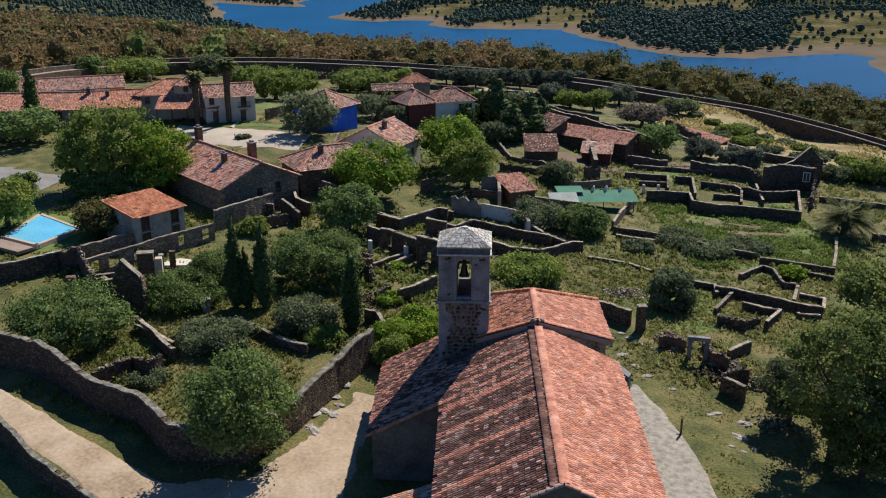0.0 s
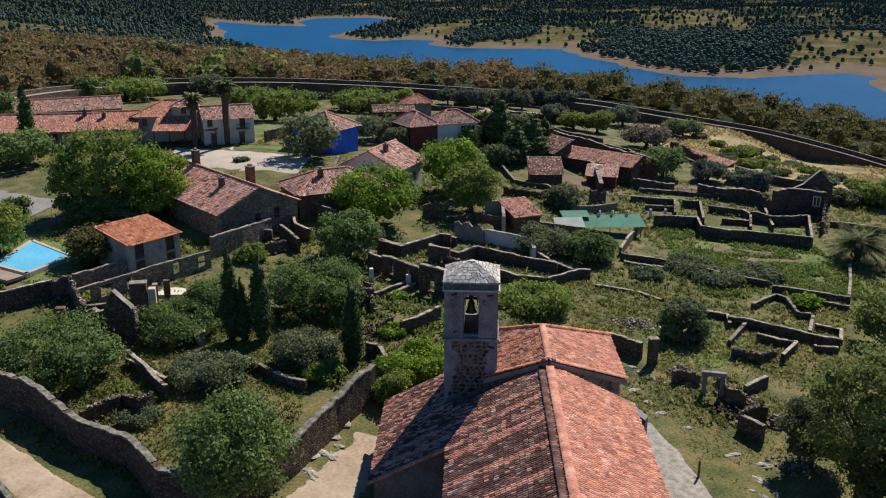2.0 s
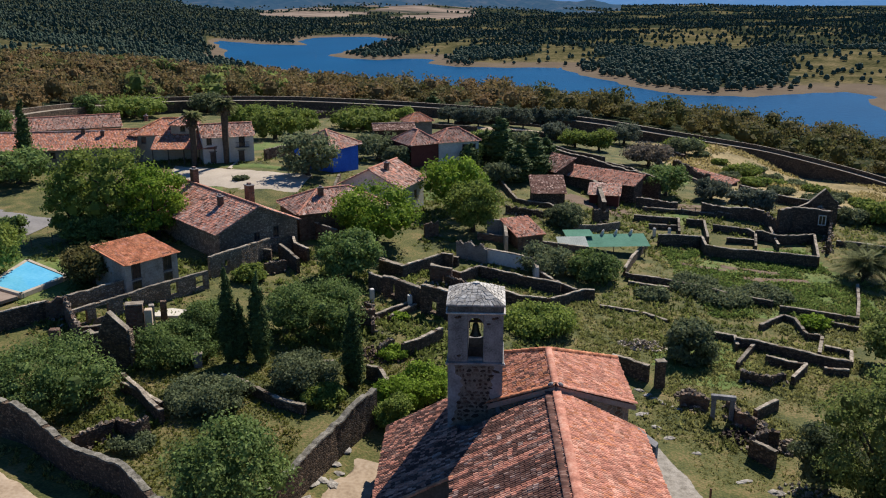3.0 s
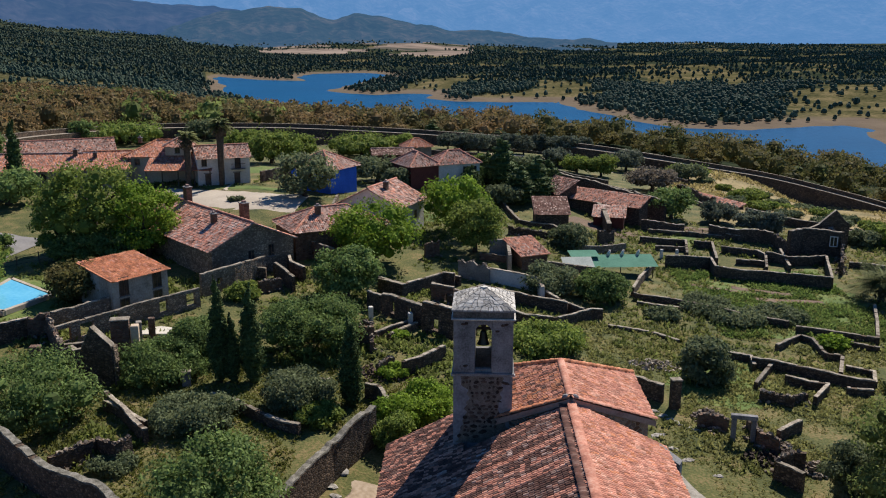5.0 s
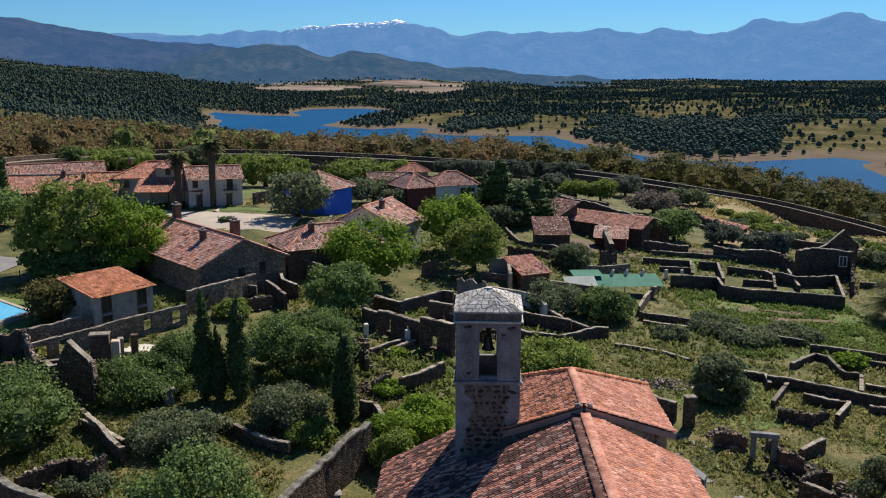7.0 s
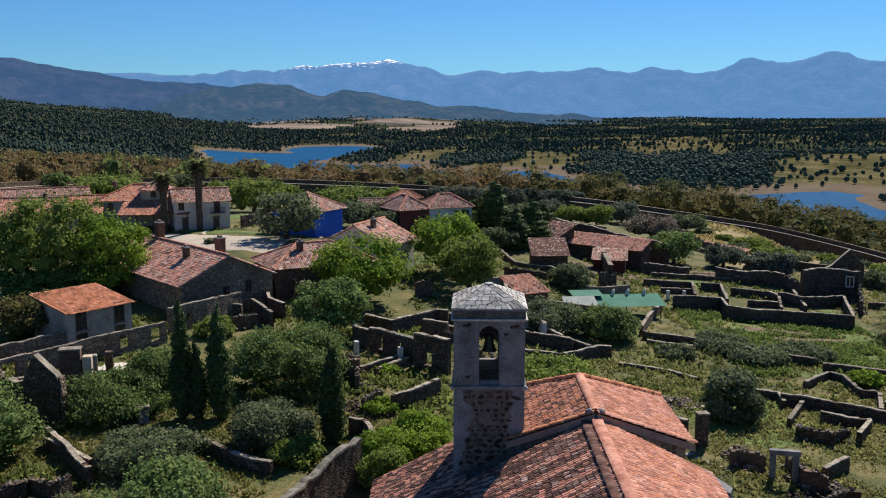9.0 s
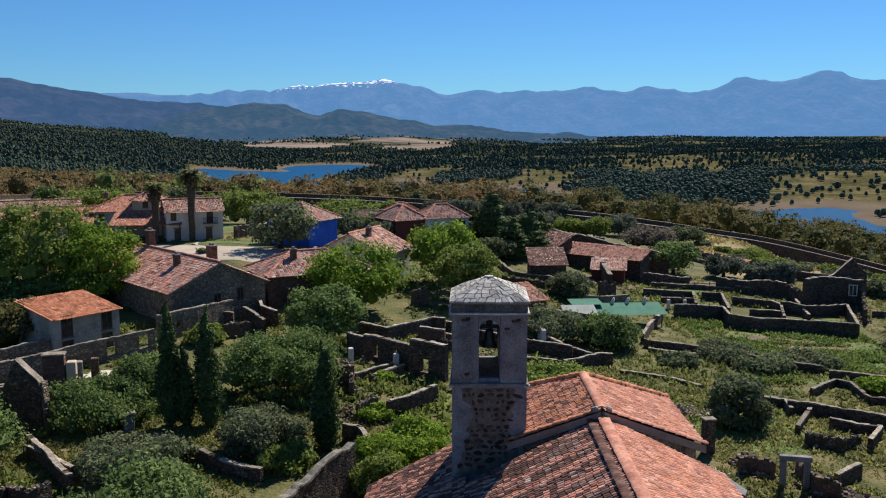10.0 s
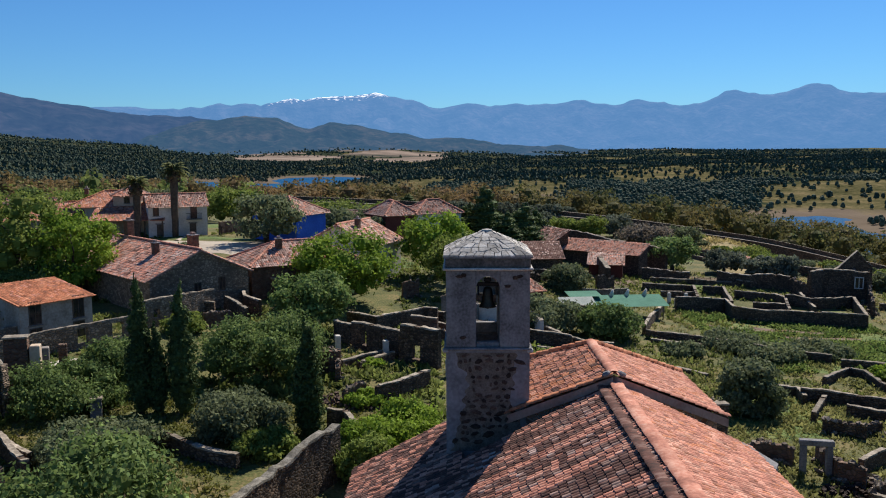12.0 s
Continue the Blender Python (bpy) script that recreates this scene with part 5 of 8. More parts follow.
        tagged(part("capping_stones", mesh_of("capping_stones", cv, cf, (COPING if coping == 1 else COPING_GREY,)), wall, "pale uneven capping stones"), kind="stuff")
    elif coping:
        cv, cf = [], []
        for k in range(int(total * 9)):
            q = rng.uniform(0, total)
            x, y, z, g = (float(np.interp(q, st, v)) for v in (xs, ys, tops, gs))
            s = rng.uniform(0.09, 0.24)
            if rng.random() < 0.45:
                z = z + s * 0.2
                d_ = rng.uniform(-0.4, 0.4) * thick
            else:
                d_ = rng.choice((-1, 1)) * (thick * 0.5 + abs(rng.gauss(0, 0.5)))
                z = g + s * 0.25 + max(0, 0.5 - abs(d_) * 0.4) * rng.random()
            x, y = x + d_ * float(np.interp(q, st, nx)), y + d_ * float(np.interp(q, st, ny))
            m = pose(x, y, z, rng.uniform(-40, 40), rng.uniform(-40, 40), rng.uniform(0, 180))
            o = len(cv)
            for p in ((-1, -1, -1), (1, -1, -1), (1, 1, -1), (-1, 1, -1), (-1, -1, 1), (1, -1, 1), (1, 1, 1), (-1, 1, 1)):
                cv.append(m @ Vector((p[0] * s * rng.uniform(0.6, 1.1), p[1] * s * rng.uniform(0.5, 0.9), p[2] * s * rng.uniform(0.3, 0.6))))
            cf += [tuple(o + w_ for w_ in f) for f in ((0, 3, 2, 1), (4, 5, 6, 7), (0, 1, 5, 4), (1, 2, 6, 5), (2, 3, 7, 6), (3, 0, 4, 7))]
        tagged(part("fallen_stones", mesh_of("fallen_stones", cv, cf, (FALLEN,)), wall, "loose stones fallen from the broken top"), kind="stuff")
    return wall


def town_wall():
    """The long curved town wall: a parapet outside, a paler walk within."""
    marks = [(-112, 165), (-106, 195), (-102, 225), (-94, 250), (-78, 268), (-48, 280), (-14, 281), (20, 276), (45, 266), (62, 255), (74, 253), (90, 251), (112, 246), (128, 237), (140, 226), (160, 200)]
    tops = [13, 12.6, 12.2, 11, 10.2, 9.0, 7.4, 5.6, 4.0, 2.3, 0.6, -1.7, -6.8, -11.0, -13.5, -16]
    seg = []
    for i in range(len(marks) - 1):
        for k in range(6):
            f = k / 6
            seg.append(tuple(marks[i][j] + (marks[i + 1][j] - marks[i][j]) * f for j in (0, 1)) + (tops[i] + (tops[i + 1] - tops[i]) * f,))
    a = np.array(seg)
    ker = np.hanning(9)
    ker = ker / ker.sum()
    a = np.stack([np.convolve(np.pad(a[:, j], 4, mode="edge"), ker, "valid") for j in range(3)], -1)
    t = np.gradient(a[:, :2], axis=0)
    t = t / np.hypot(t[:, 0], t[:, 1])[:, None]
    nrm = np.stack([-t[:, 1], t[:, 0]], -1)   # outward, away from the town
    # profile across: inner foot, walk edge, walk, parapet inner, parapet top, outer foot
    prof = [(-1.6, -7.0), (-1.45, -1.15), (0.35, -1.1), (0.4, 0.0), (1.0, 0.0), (1.4, -12.0)]
    verts = [(x + o * nx_, y + o * ny_, z + dz) for (x, y, z), (nx_, ny_) in zip(a, nrm) for o, dz in prof]
    m = len(prof)
    faces, idx = [], []
    for i in range(len(a) - 1):
        for j in range(m - 1):
            faces.append((i * m + j, (i + 1) * m + j, (i + 1) * m + j + 1, i * m + j + 1))
            idx.append(1 if j in (1, 3) else 0)
    me = mesh_of("town_wall", verts, faces, (STONE, COPING), idx)
    w = tagged(new("wall_town", me), "long stone town wall with a pale wall walk", "town wall", kind="structure")
    return w


town_wall()
stone_wall([(-44.9, 77.0), (-40.8, 75.0), (-35.7, 72.8), (-29.6, 67.6), (-24.7, 64.8), (-22.4, 62.0), (-21.1, 60.6), (-19.7, 60.2), (-18.0, 60.0), (-15.4, 60.4), (-13.3, 62.8), (-12.0, 65.3), (-9.6, 70.9), (-6.7, 76.4)], 3.4, STONE, 0.6, 0.26, 2, "long dark rubble wall with pale coping by the track")
stone_wall([(-39.6, 66.1), (-35.0, 62.3), (-30.1, 57.2), (-26.7, 54.9), (-23.6, 52.3), (-19.6, 50.0)], 2.0, STONE, 0.42, 0.25, 2, "rubble wall with a rough top along the track")
stone_wall([(-31.0, 70.9), (-28.6, 74.4), (-26.6, 72.8), (-25.9, 74.2)], 1.53, STONE, 0.42, 0.52, 1)
stone_wall([(-25.1, 75.6), (-27.0, 77.9), (-29.5, 81.1), (-31.0, 82.9)], 1.27, STONE, 0.42, 0.39, 1)
stone_wall([(-21.8, 83.4), (-19.5, 82.3), (-15.6, 79.1), (-13.0, 77.8)], 0.9, STONE, 0.42, 0.2, 1, "low mossy wall in the garden")
stone_wall([(-13.4, 87.2), (-11.6, 87.5)], 0.77, STONE, 0.42, 0.39, 1)
stone_wall([(-8.1, 85.3), (-6.8, 84.8), (-5.8, 81.7)], 1.44, STONE, 0.42, 0.39, 1)
stone_wall([(-9.3, 121.3), (-5.8, 118.3), (-0.7, 125.1), (1.5, 123.5)], 1.27, STONE, 0.42, 0.2, 1)
stone_wall([(-2.3, 119.4), (1.6, 116.3), (4.1, 120.3), (10.6, 117.1), (14.8, 115.9)], 1.53, STONE, 0.42, 0.26, 1)
stone_wall([(-8.4, 100.2), (-4.2, 105.6)], 0.68, STONE, 0.42, 0.33, 1)
stone_wall([(-4.9, 90.4), (-3.1, 91.6), (-0.8, 94.8)], 1.36, STONE, 0.42, 0.26, 1)
stone_wall([(-9.9, 102.4), (-8.7, 100.9), (-8.3, 95.7)], 1.36, STONE_B, 0.42, 0.78, 1)
stone_wall([(-5.9, 92.5), (-7.3, 90.2)], 1.1, STONE_B, 0.42, 0.78, 1)
stone_wall([(1.3, 127.5), (3.8, 126.8), (5.5, 125.7)], 2.38, RENDER, 0.42, 0.65, 1)
stone_wall([(5.1, 126.7), (12.0, 123.9), (12.1, 119.7)], 2.0, WHITEWALL, 0.5, 0.05, 1, "whitewashed yard wall with ragged top")
stone_wall([(4.6, 135.9), (12.0, 134.3), (21.0, 134.9)], 1.02, STONE_B, 0.42, 0.07, 1)
stone_wall([(6.1, 137.3), (8.8, 137.1), (8.6, 130.3)], 2.6, RENDER, 0.5, 0.3, 1, "pale ruined house wall")
stone_wall([(-0.3, 115.2), (2.7, 113.0), (3.7, 107.7)], 1.27, STONE, 0.42, 0.52, 1)
stone_wall([(6.6, 111.2), (8.9, 109.3), (12.6, 109.9), (17.5, 114.9), (19.1, 115.1)], 1.36, STONE, 0.42, 0.26, 1)
stone_wall([(12.2, 121.5), (13.9, 118.1), (16.8, 114.9)], 1.19, STONE, 0.42, 0.39, 1)
stone_wall([(9.7, 175.1), (11.4, 165.6), (12.4, 157.8), (17.9, 156.1), (19.9, 151.6)], 1.02, STONE, 0.42, 0.39, 1)
stone_wall([(9.8, 149.4), (15.1, 148.3), (19.8, 151.2), (21.5, 148.7)], 1.36, STONE, 0.42, 0.52, 1)
stone_wall([(22.6, 207.7), (27.6, 200.4), (34.6, 196.1)], 3.2, STONE, 0.42, 0.1, 1)
stone_wall([(22.8, 192.5), (29.5, 187.5), (37.5, 179.0), (41.5, 174.0)], 4.2, STONE, 0.6, 0.2, 1, "tall dark rubble wall behind the stable")
stone_wall([(35.4, 167.0), (42.6, 164.6)], 1.8, STONE, 0.5, 0.4, 1, "dark terrace wall under the paddock")
stone_wall([(46.4, 162.6), (51.0, 160.0), (55.8, 157.0)], 2.2, STONE, 0.5, 0.3, 1, "dark terrace wall under the paddock")
stone_wall([(55.8, 157.0), (56.4, 150.4)], 2.0, STONE, 0.5, 0.5, 1)
stone_wall([(27.6, 178.2), (29.0, 172.2), (27.6, 156.8)], 3.0, STONE, 0.8, 0.3, 1)
stone_wall([(34.8, 196.9), (39.8, 193.2), (41.3, 185.6)], 2.04, STONE, 0.42, 0.39, 1)
stone_wall([(25.1, 153.4), (28.2, 155.9)], 2.04, STONE, 0.42, 0.65, 1)
stone_wall([(56.8, 243.5), (60.7, 228.5)], 1.27, STONE, 0.42, 0.39, 1)
stone_wall([(52.9, 208.9), (53.3, 197.3), (55.1, 187.7)], 2.21, STONE, 0.42, 0.52, 1)
stone_wall([(33.1, 157.7), (35.0, 157.3), (40.7, 156.4), (38.9, 148.8)], 1.02, STONE, 0.42, 0.13, 1)
stone_wall([(34.8, 153.5), (39.7, 152.8)], 0.77, STONE, 0.42, 0.13, 1)
stone_wall([(33.9, 142.8), (41.3, 143.9), (40.6, 139.3), (48.0, 137.4), (56.0, 133.7)], 1.9, STONE, 0.42, 0.15, 1, "stone terrace wall of the vegetable garden")
stone_wall([(56.4, 134.6), (60.5, 146.4), (55.2, 145.7), (51.6, 148.7)], 1.53, STONE, 0.42, 0.39, 1)
stone_wall([(41.8, 155.6), (44.7, 154.8), (42.9, 146.0)], 1.19, STONE, 0.42, 0.39, 1)
stone_wall([(45.7, 152.8), (51.1, 151.0), (51.6, 148.6), (49.5, 142.1)], 1.1, STONE, 0.42, 0.26, 1)
stone_wall([(46.3, 147.0), (50.8, 146.0)], 0.85, STONE, 0.42, 0.39, 1)
stone_wall([(55.1, 151.8), (53.4, 142.9)], 1.02, STONE, 0.42, 0.39, 1)
stone_wall([(25.2, 126.1), (28.5, 134.4), (31.8, 141.6)], 1.19, STONE, 0.42, 0.39, 1)
stone_wall([(25.0, 124.5), (30.1, 123.2), (34.1, 121.0), (42.7, 115.4)], 1.02, STONE, 0.42, 0.2, 1)
stone_wall([(43.1, 114.1), (51.6, 110.4)], 0.85, STONE, 0.42, 0.13, 1)
stone_wall([(51.6, 110.4), (54.9, 117.4), (58.0, 124.6)], 0.85, STONE, 0.42, 0.13, 1)
stone_wall([(25.1, 122.7), (29.0, 121.7), (33.6, 120.4)], 0.42, STONE, 0.42, 0.33, 1)
stone_wall([(19.4, 112.6), (24.5, 111.4), (27.2, 109.0)], 0.34, STONE, 0.42, 0.13, 1)
stone_wall([(38.4, 107.8), (42.6, 111.4), (43.4, 109.9), (43.0, 104.9), (44.6, 104.3)], 0.77, STONE, 0.42, 0.26, 1)
stone_wall([(31.3, 105.2), (34.0, 103.8), (33.3, 100.7)], 0.85, STONE, 0.42, 0.33, 1)
stone_wall([(33.4, 101.9), (35.9, 101.1), (40.9, 96.9), (43.9, 95.0)], 1.27, STONE, 0.42, 0.2, 1)
stone_wall([(36.2, 102.5), (31.4, 94.8)], 0.85, STONE, 0.42, 0.26, 1)
stone_wall([(35.2, 96.8), (37.1, 95.5), (38.9, 94.7), (35.7, 90.4)], 1.02, STONE, 0.42, 0.26, 1)
stone_wall([(30.7, 91.7), (33.5, 90.1)], 1.19, STONE, 0.42, 0.52, 1)
stone_wall([(33.8, 91.0), (35.4, 91.6)], 0.85, STONE, 0.42, 0.65, 1)
stone_wall([(44.9, 110.4), (50.4, 107.4)], 0.68, STONE, 0.42, 0.13, 1)
stone_wall([(44.4, 103.8), (41.9, 98.6)], 0.85, STONE, 0.42, 0.33, 1)
stone_wall([(43.6, 101.2), (46.0, 99.6), (44.5, 96.2)], 0.68, STONE, 0.42, 0.33, 1)
stone_wall([(40.5, 94.0), (43.0, 93.5)], 0.85, STONE, 0.42, 0.39, 1)
stone_wall([(45.1, 91.2), (48.3, 88.9), (51.0, 87.9)], 0.68, STONE, 0.42, 0.33, 1)
stone_wall([(22.7, 85.2), (24.1, 85.3), (25.2, 84.4)], 1.27, STONE_B, 0.48, 1.04, 1)
stone_wall([(27.5, 85.4), (27.2, 81.4), (28.5, 80.4)], 1.27, STONE_B, 0.48, 1.04, 1)
stone_wall([(29.1, 82.4), (32.1, 84.9)], 1.1, STONE, 0.42, 0.39, 1)
stone_wall([(26.7, 76.4), (28.8, 78.1), (29.7, 77.7)], 1.7, STONE, 0.42, 0.52, 1)
stone_wall([(26.7, 76.4), (28.1, 74.2)], 1.7, STONE, 0.42, 0.39, 1)
stone_wall([(17.3, 92.9), (19.0, 92.0), (20.7, 90.5)], 1.87, STONE, 0.42, 0.26, 1)
stone_wall([(56.0, 150.8), (58.9, 152.5), (63.3, 151.3), (64.9, 150.6)], 4.3, STONE, 0.7, 0.16, 1, "ruined stone house front with empty windows")
stone_wall([(64.7, 150.2), (65.6, 156.5), (62.4, 154.0)], 3.2, STONE, 0.7, 0.7, 1)
stone_wall([(66.0, 153.3), (60.6, 140.9)], 2.21, STONE, 0.42, 0.52, 1)
stone_wall([(59.2, 181.0), (63.5, 173.0), (70.7, 165.7), (80.2, 156.6), (85.5, 152.5)], 1.6, STONE, 0.42, 0.15, 1, "terrace wall under the dry slope")
stone_wall([(48.8, 160.6), (52.6, 159.4), (56.3, 158.0)], 1.19, STONE, 0.42, 0.39, 1)
stone_wall([(69.9, 163.8), (75.3, 161.3)], 1.53, STONE, 0.42, 0.39, 1)
stone_wall([(36.0, 164.4), (42.2, 163.4), (49.3, 160.3)], 0.77, STONE, 0.42, 0.33, 1)
stone_wall([(10.6, 171.9), (9.9, 179.2)], 1.02, STONE, 0.42, 0.33, 1)
stone_wall([(63.8, 145.4), (73.7, 142.3)], 0.85, STONE, 0.42, 0.33, 1)
stone_wall([(64.8, 127.6), (66.8, 127.7), (71.5, 127.9)], 1.02, STONE, 0.42, 0.33, 1)
stone_wall([(51.1, 200.7), (54.0, 187.8), (58.5, 178.4)], 0.68, STONE_B, 0.42, 0.33, 1)
stone_wall([(-54.8, 268.5), (-43.3, 259.8), (-36.8, 273.0)], 1.7, STONE, 0.42, 0.52, 1)
stone_wall([(-37.8, 267.8), (-28.7, 278.5), (-23.0, 272.9)], 1.87, STONE, 0.42, 0.78, 1)
stone_wall([(-4.7, 254.1), (8.8, 248.4)], 1.27, STONE, 0.42, 0.33, 1)
stone_wall([(13.3, 243.7), (27.3, 244.4), (33.9, 235.8)], 1.27, STONE, 0.42, 0.26, 1)
stone_wall([(2.7, 262.1), (28.0, 267.1), (43.4, 267.8)], 0.85, STONE, 0.42, 0.33, 1)
stone_wall([(-35.6, 177.6), (-30.3, 187.3), (-27.9, 183.0)], 2.21, STONE_B, 0.42, 0.26, 1)
stone_wall([(-19.1, 161.5), (-19.0, 151.6)], 1.02, STONE, 0.42, 0.33, 1)
stone_wall([(-13.8, 147.7), (-17.1, 142.2)], 0.85, STONE, 0.42, 0.33, 1)
stone_wall([(-3.5, 135.9), (-1.4, 136.9)], 2.21, STONE_B, 0.42, 0.91, 1)
stone_wall([(-50.2, 93.4), (-48.3, 94.5), (-44.3, 97.7)], 2.2, STONE, 0.42, 0.15, 1, "dark garden wall of rubble stone below the pool")
stone_wall([(-43.0, 100.0), (-40.3, 103.4), (-38.6, 105.2)], 2.0, STONE_LIGHT, 0.42, 0.2, 1)
stone_wall([(-40.8, 95.1), (-36.4, 100.4), (-33.4, 103.8), (-29.3, 108.3)], 2.3, STONE_LIGHT, 0.42, 0.12, 1, "ruined stone house front with empty window openings", ((0.07, 1.3), (0.21, 1.5), (0.39, 1.2), (0.73, 1.0), (0.93, 1.2)), 0.5, 1.9)
stone_wall([(-30.1, 112.1), (-27.1, 116.6), (-24.3, 121.9)], 2.8, STONE_LIGHT, 0.42, 0.1, 1, "stone yard wall with a small window opening", ((0.25, 0.8),), 0.9, 1.8)
stone_wall([(-44.3, 97.2), (-42.5, 98.0), (-38.1, 91.0)], 2.4, STONE_B, 0.42, 0.5, 1)
stone_wall([(-39.0, 92.2), (-36.5, 93.2)], 1.8, STONE, 0.42, 0.3, 1)
gable = thing("ruined_gable", (-33.5, 87.2, gz(-33.5, 87.2)), "dark ruined gable wall of rubble stone with sloping pale top", "ruin")
gable.matrix_basis = pose(-33.5, 87.2, gz(-33.5, 87.2), 0, 0, -12)
SKYLINE = [(-3.2, 3.2), (-2.4, 3.6), (-1.9, 3.3), (-1.1, 3.5), (-0.55, 4.6), (0.05, 5.75), (0.9, 5.05), (1.9, 4.2), (2.05, 4.0)]


def gable_mesh(skyline, low, high, thick, material, name):
    """A wall slab under a broken skyline, from one height rule to another."""
    vs = [(u, s * thick / 2 + 0.04 * math.sin(u * 5), z) for u, top in skyline for s in (-1, 1) for z in (low(top), high(top))]
    fs = []
    for i in range(len(skyline) - 1):
        a, b = i * 4, i * 4 + 4
        fs += [(a, b, b + 1, a + 1), (b + 2, a + 2, a + 3, b + 3), (a + 1, b + 1, b + 3, a + 3), (a, a + 2, b + 2, b)]
    e = (len(skyline) - 1) * 4
    return mesh_of(name, vs, fs + [(0, 1, 3, 2), (e, e + 2, e + 3, e + 1)], (material,))


part("wall", gable_mesh(SKYLINE, lambda t: -0.8, lambda t: t, 0.6, STONE, "gable_wall"), gable)
part("coping", gable_mesh(SKYLINE, lambda t: t, lambda t: t + 0.09, 0.66, COPING, "gable_coping"), gable, "pale uneven capping stones")
PEAK = [(-4.2, 2.8), (-2.6, 3.6), (-1.4, 4.8), (-0.6, 5.6), (0.1, 6.2), (0.8, 5.4), (1.6, 4.4), (2.4, 3.9)]
back_gable = thing("ruined_gable", (66.4, 157.8, gz(66.4, 157.8)), "dark broken gable behind the ruined house front", "ruin")
back_gable.matrix_basis = pose(66.4, 157.8, gz(66.4, 157.8), 0, 0, -8)
part("wall", gable_mesh(PEAK, lambda t: -0.8, lambda t: t, 0.6, STONE, "gable_wall"), back_gable)
part("coping", gable_mesh(PEAK, lambda t: t, lambda t: t + 0.08, 0.66, COPING, "gable_coping"), back_gable, "pale uneven capping stones")
stone_wall([(20.5, 145.2), (24.5, 147.8), (29.5, 152.2)], 1.2, STONE_LIGHT, 0.45, 0.1, 1, "pale low wall behind the sheet roof")
for k in range(11):
    part("corner_stone", box_mesh("corner_stone", 0.42 + 0.2 * (k % 2), 0.78 - 0.08 * (k % 2), 0.40, STONE_LIGHT, 0.05, (1.9 + 0.05 * (k % 3), 0.25, -0.6 + 0.42 * k)), gable, "pale corner stone")
stone_wall([(-34.6, 88.9), (-35.6, 92.6)], 3.2, STONE, 0.6, 0.3, 1)
stone_wall([(-30.7, 81.7), (-25.7, 77.6)], 0.9, STONE, 0.42, 0.3, 1)
stone_wall([(-27.0, 124.9), (-25.3, 120.5), (-23.8, 120.3)], 1.6, STONE, 0.42, 0.3, 1)
stone_wall([(-25.4, 128.0), (-23.0, 130.0)], 2.4, STONE_B, 0.42, 0.2, 1)
stone_wall([(-23.0, 122.1), (-19.5, 115.8)], 2.0, STONE, 0.42, 0.2, 1)
stone_wall([(-23.1, 131.5), (-21.0, 122.9), (-18.9, 120.6)], 2.0, STONE, 0.42, 0.1, 1)
stone_wall([(-23.0, 130.1), (-21.6, 131.9), (-19.9, 132.1), (-15.9, 128.4)], 2.6, STONE_B, 0.42, 0.08, 1, "roofless shed wall with brick tile coping")
stone_wall([(-23.5, 114.0), (-21.2, 116.5)], 1.6, STONE_B, 0.42, 0.55, 1)
stone_wall([(-9.9, 111.7), (-8.1, 109.7)], 2.2, STONE, 0.42, 0.3, 1)
stone_wall([(-8.0, 109.3), (-6.9, 108.9), (-3.1, 104.3)], 2.6, STONE, 0.6, 0.08, 1, "ruined rubble wall with empty window openings", ((0.22, 0.9), (0.66, 0.9)), 0.5, 1.9)
stone_wall([(-3.1, 103.0), (0.3, 100.9)], 3.6, STONE, 0.6, 0.12, 1, "ruined rubble wall with empty window openings", ((0.42, 0.9),), 0.6, 1.9)
stone_wall([(-9.1, 118.9), (-6.0, 116.4), (-0.8, 123.7), (0.7, 123.1)], 1.8, STONE, 0.42, 0.08, 1)
stone_wall([(-2.3, 116.6), (0.5, 115.4)], 2.2, STONE_B, 0.42, 0.1, 1, "ruined rubble wall with empty window openings", ((0.7, 0.6),), 0.2, 1.2)
stone_wall([(-6.8, 99.4), (-3.9, 104.2)], 0.7, STONE, 0.42, 0.1, 1)
stone_wall([(-10.8, 99.1), (-9.2, 97.7), (-8.2, 97.8)], 2.2, STONE_B, 0.42, 0.6, 1)


# ---- trees ----
def leaf_cloud(rs, lobes, n, size, flat=0.5):
    """Leaf quads spread over the skins of lobes (cx, cy, cz, rx, ry, rz)."""
    lo = np.array(lobes, float)
    area = (lo[:, 3] * lo[:, 4] + lo[:, 4] * lo[:, 5] + lo[:, 3] * lo[:, 5])
    pick = rs.choice(len(lo), n, p=area / area.sum())
    d = rs.normal(size=(n, 3))
    d /= np.linalg.norm(d, axis=1)[:, None]
    d[:, 2] = np.where(d[:, 2] < -0.35, -d[:, 2] * 0.6, d[:, 2])
    rad = 1.02 - np.abs(rs.normal(0, 0.2, n)) + (rs.uniform(0, 1, n) < 0.22) * rs.uniform(0, 0.34, n)
    c = lo[pick, :3] + d * lo[pick, 3:] * rad[:, None]
    nrm = d + rs.normal(0, flat, (n, 3))
    nrm /= np.linalg.norm(nrm, axis=1)[:, None] + 1e-6
    u = np.cross(nrm, rs.normal(size=(n, 3)))
    u /= np.linalg.norm(u, axis=1)[:, None] + 1e-6
    v = np.cross(nrm, u)
    s = (size * rs.uniform(0.6, 1.35, n))[:, None]
    a = s * rs.uniform(0.5, 0.8, n)[:, None]
    return np.stack([c - u * s * 0.5, c + v * a * 0.5 + u * s * 0.05, c + u * s * 0.5, c - v * a * 0.5 + u * s * 0.05], 1)


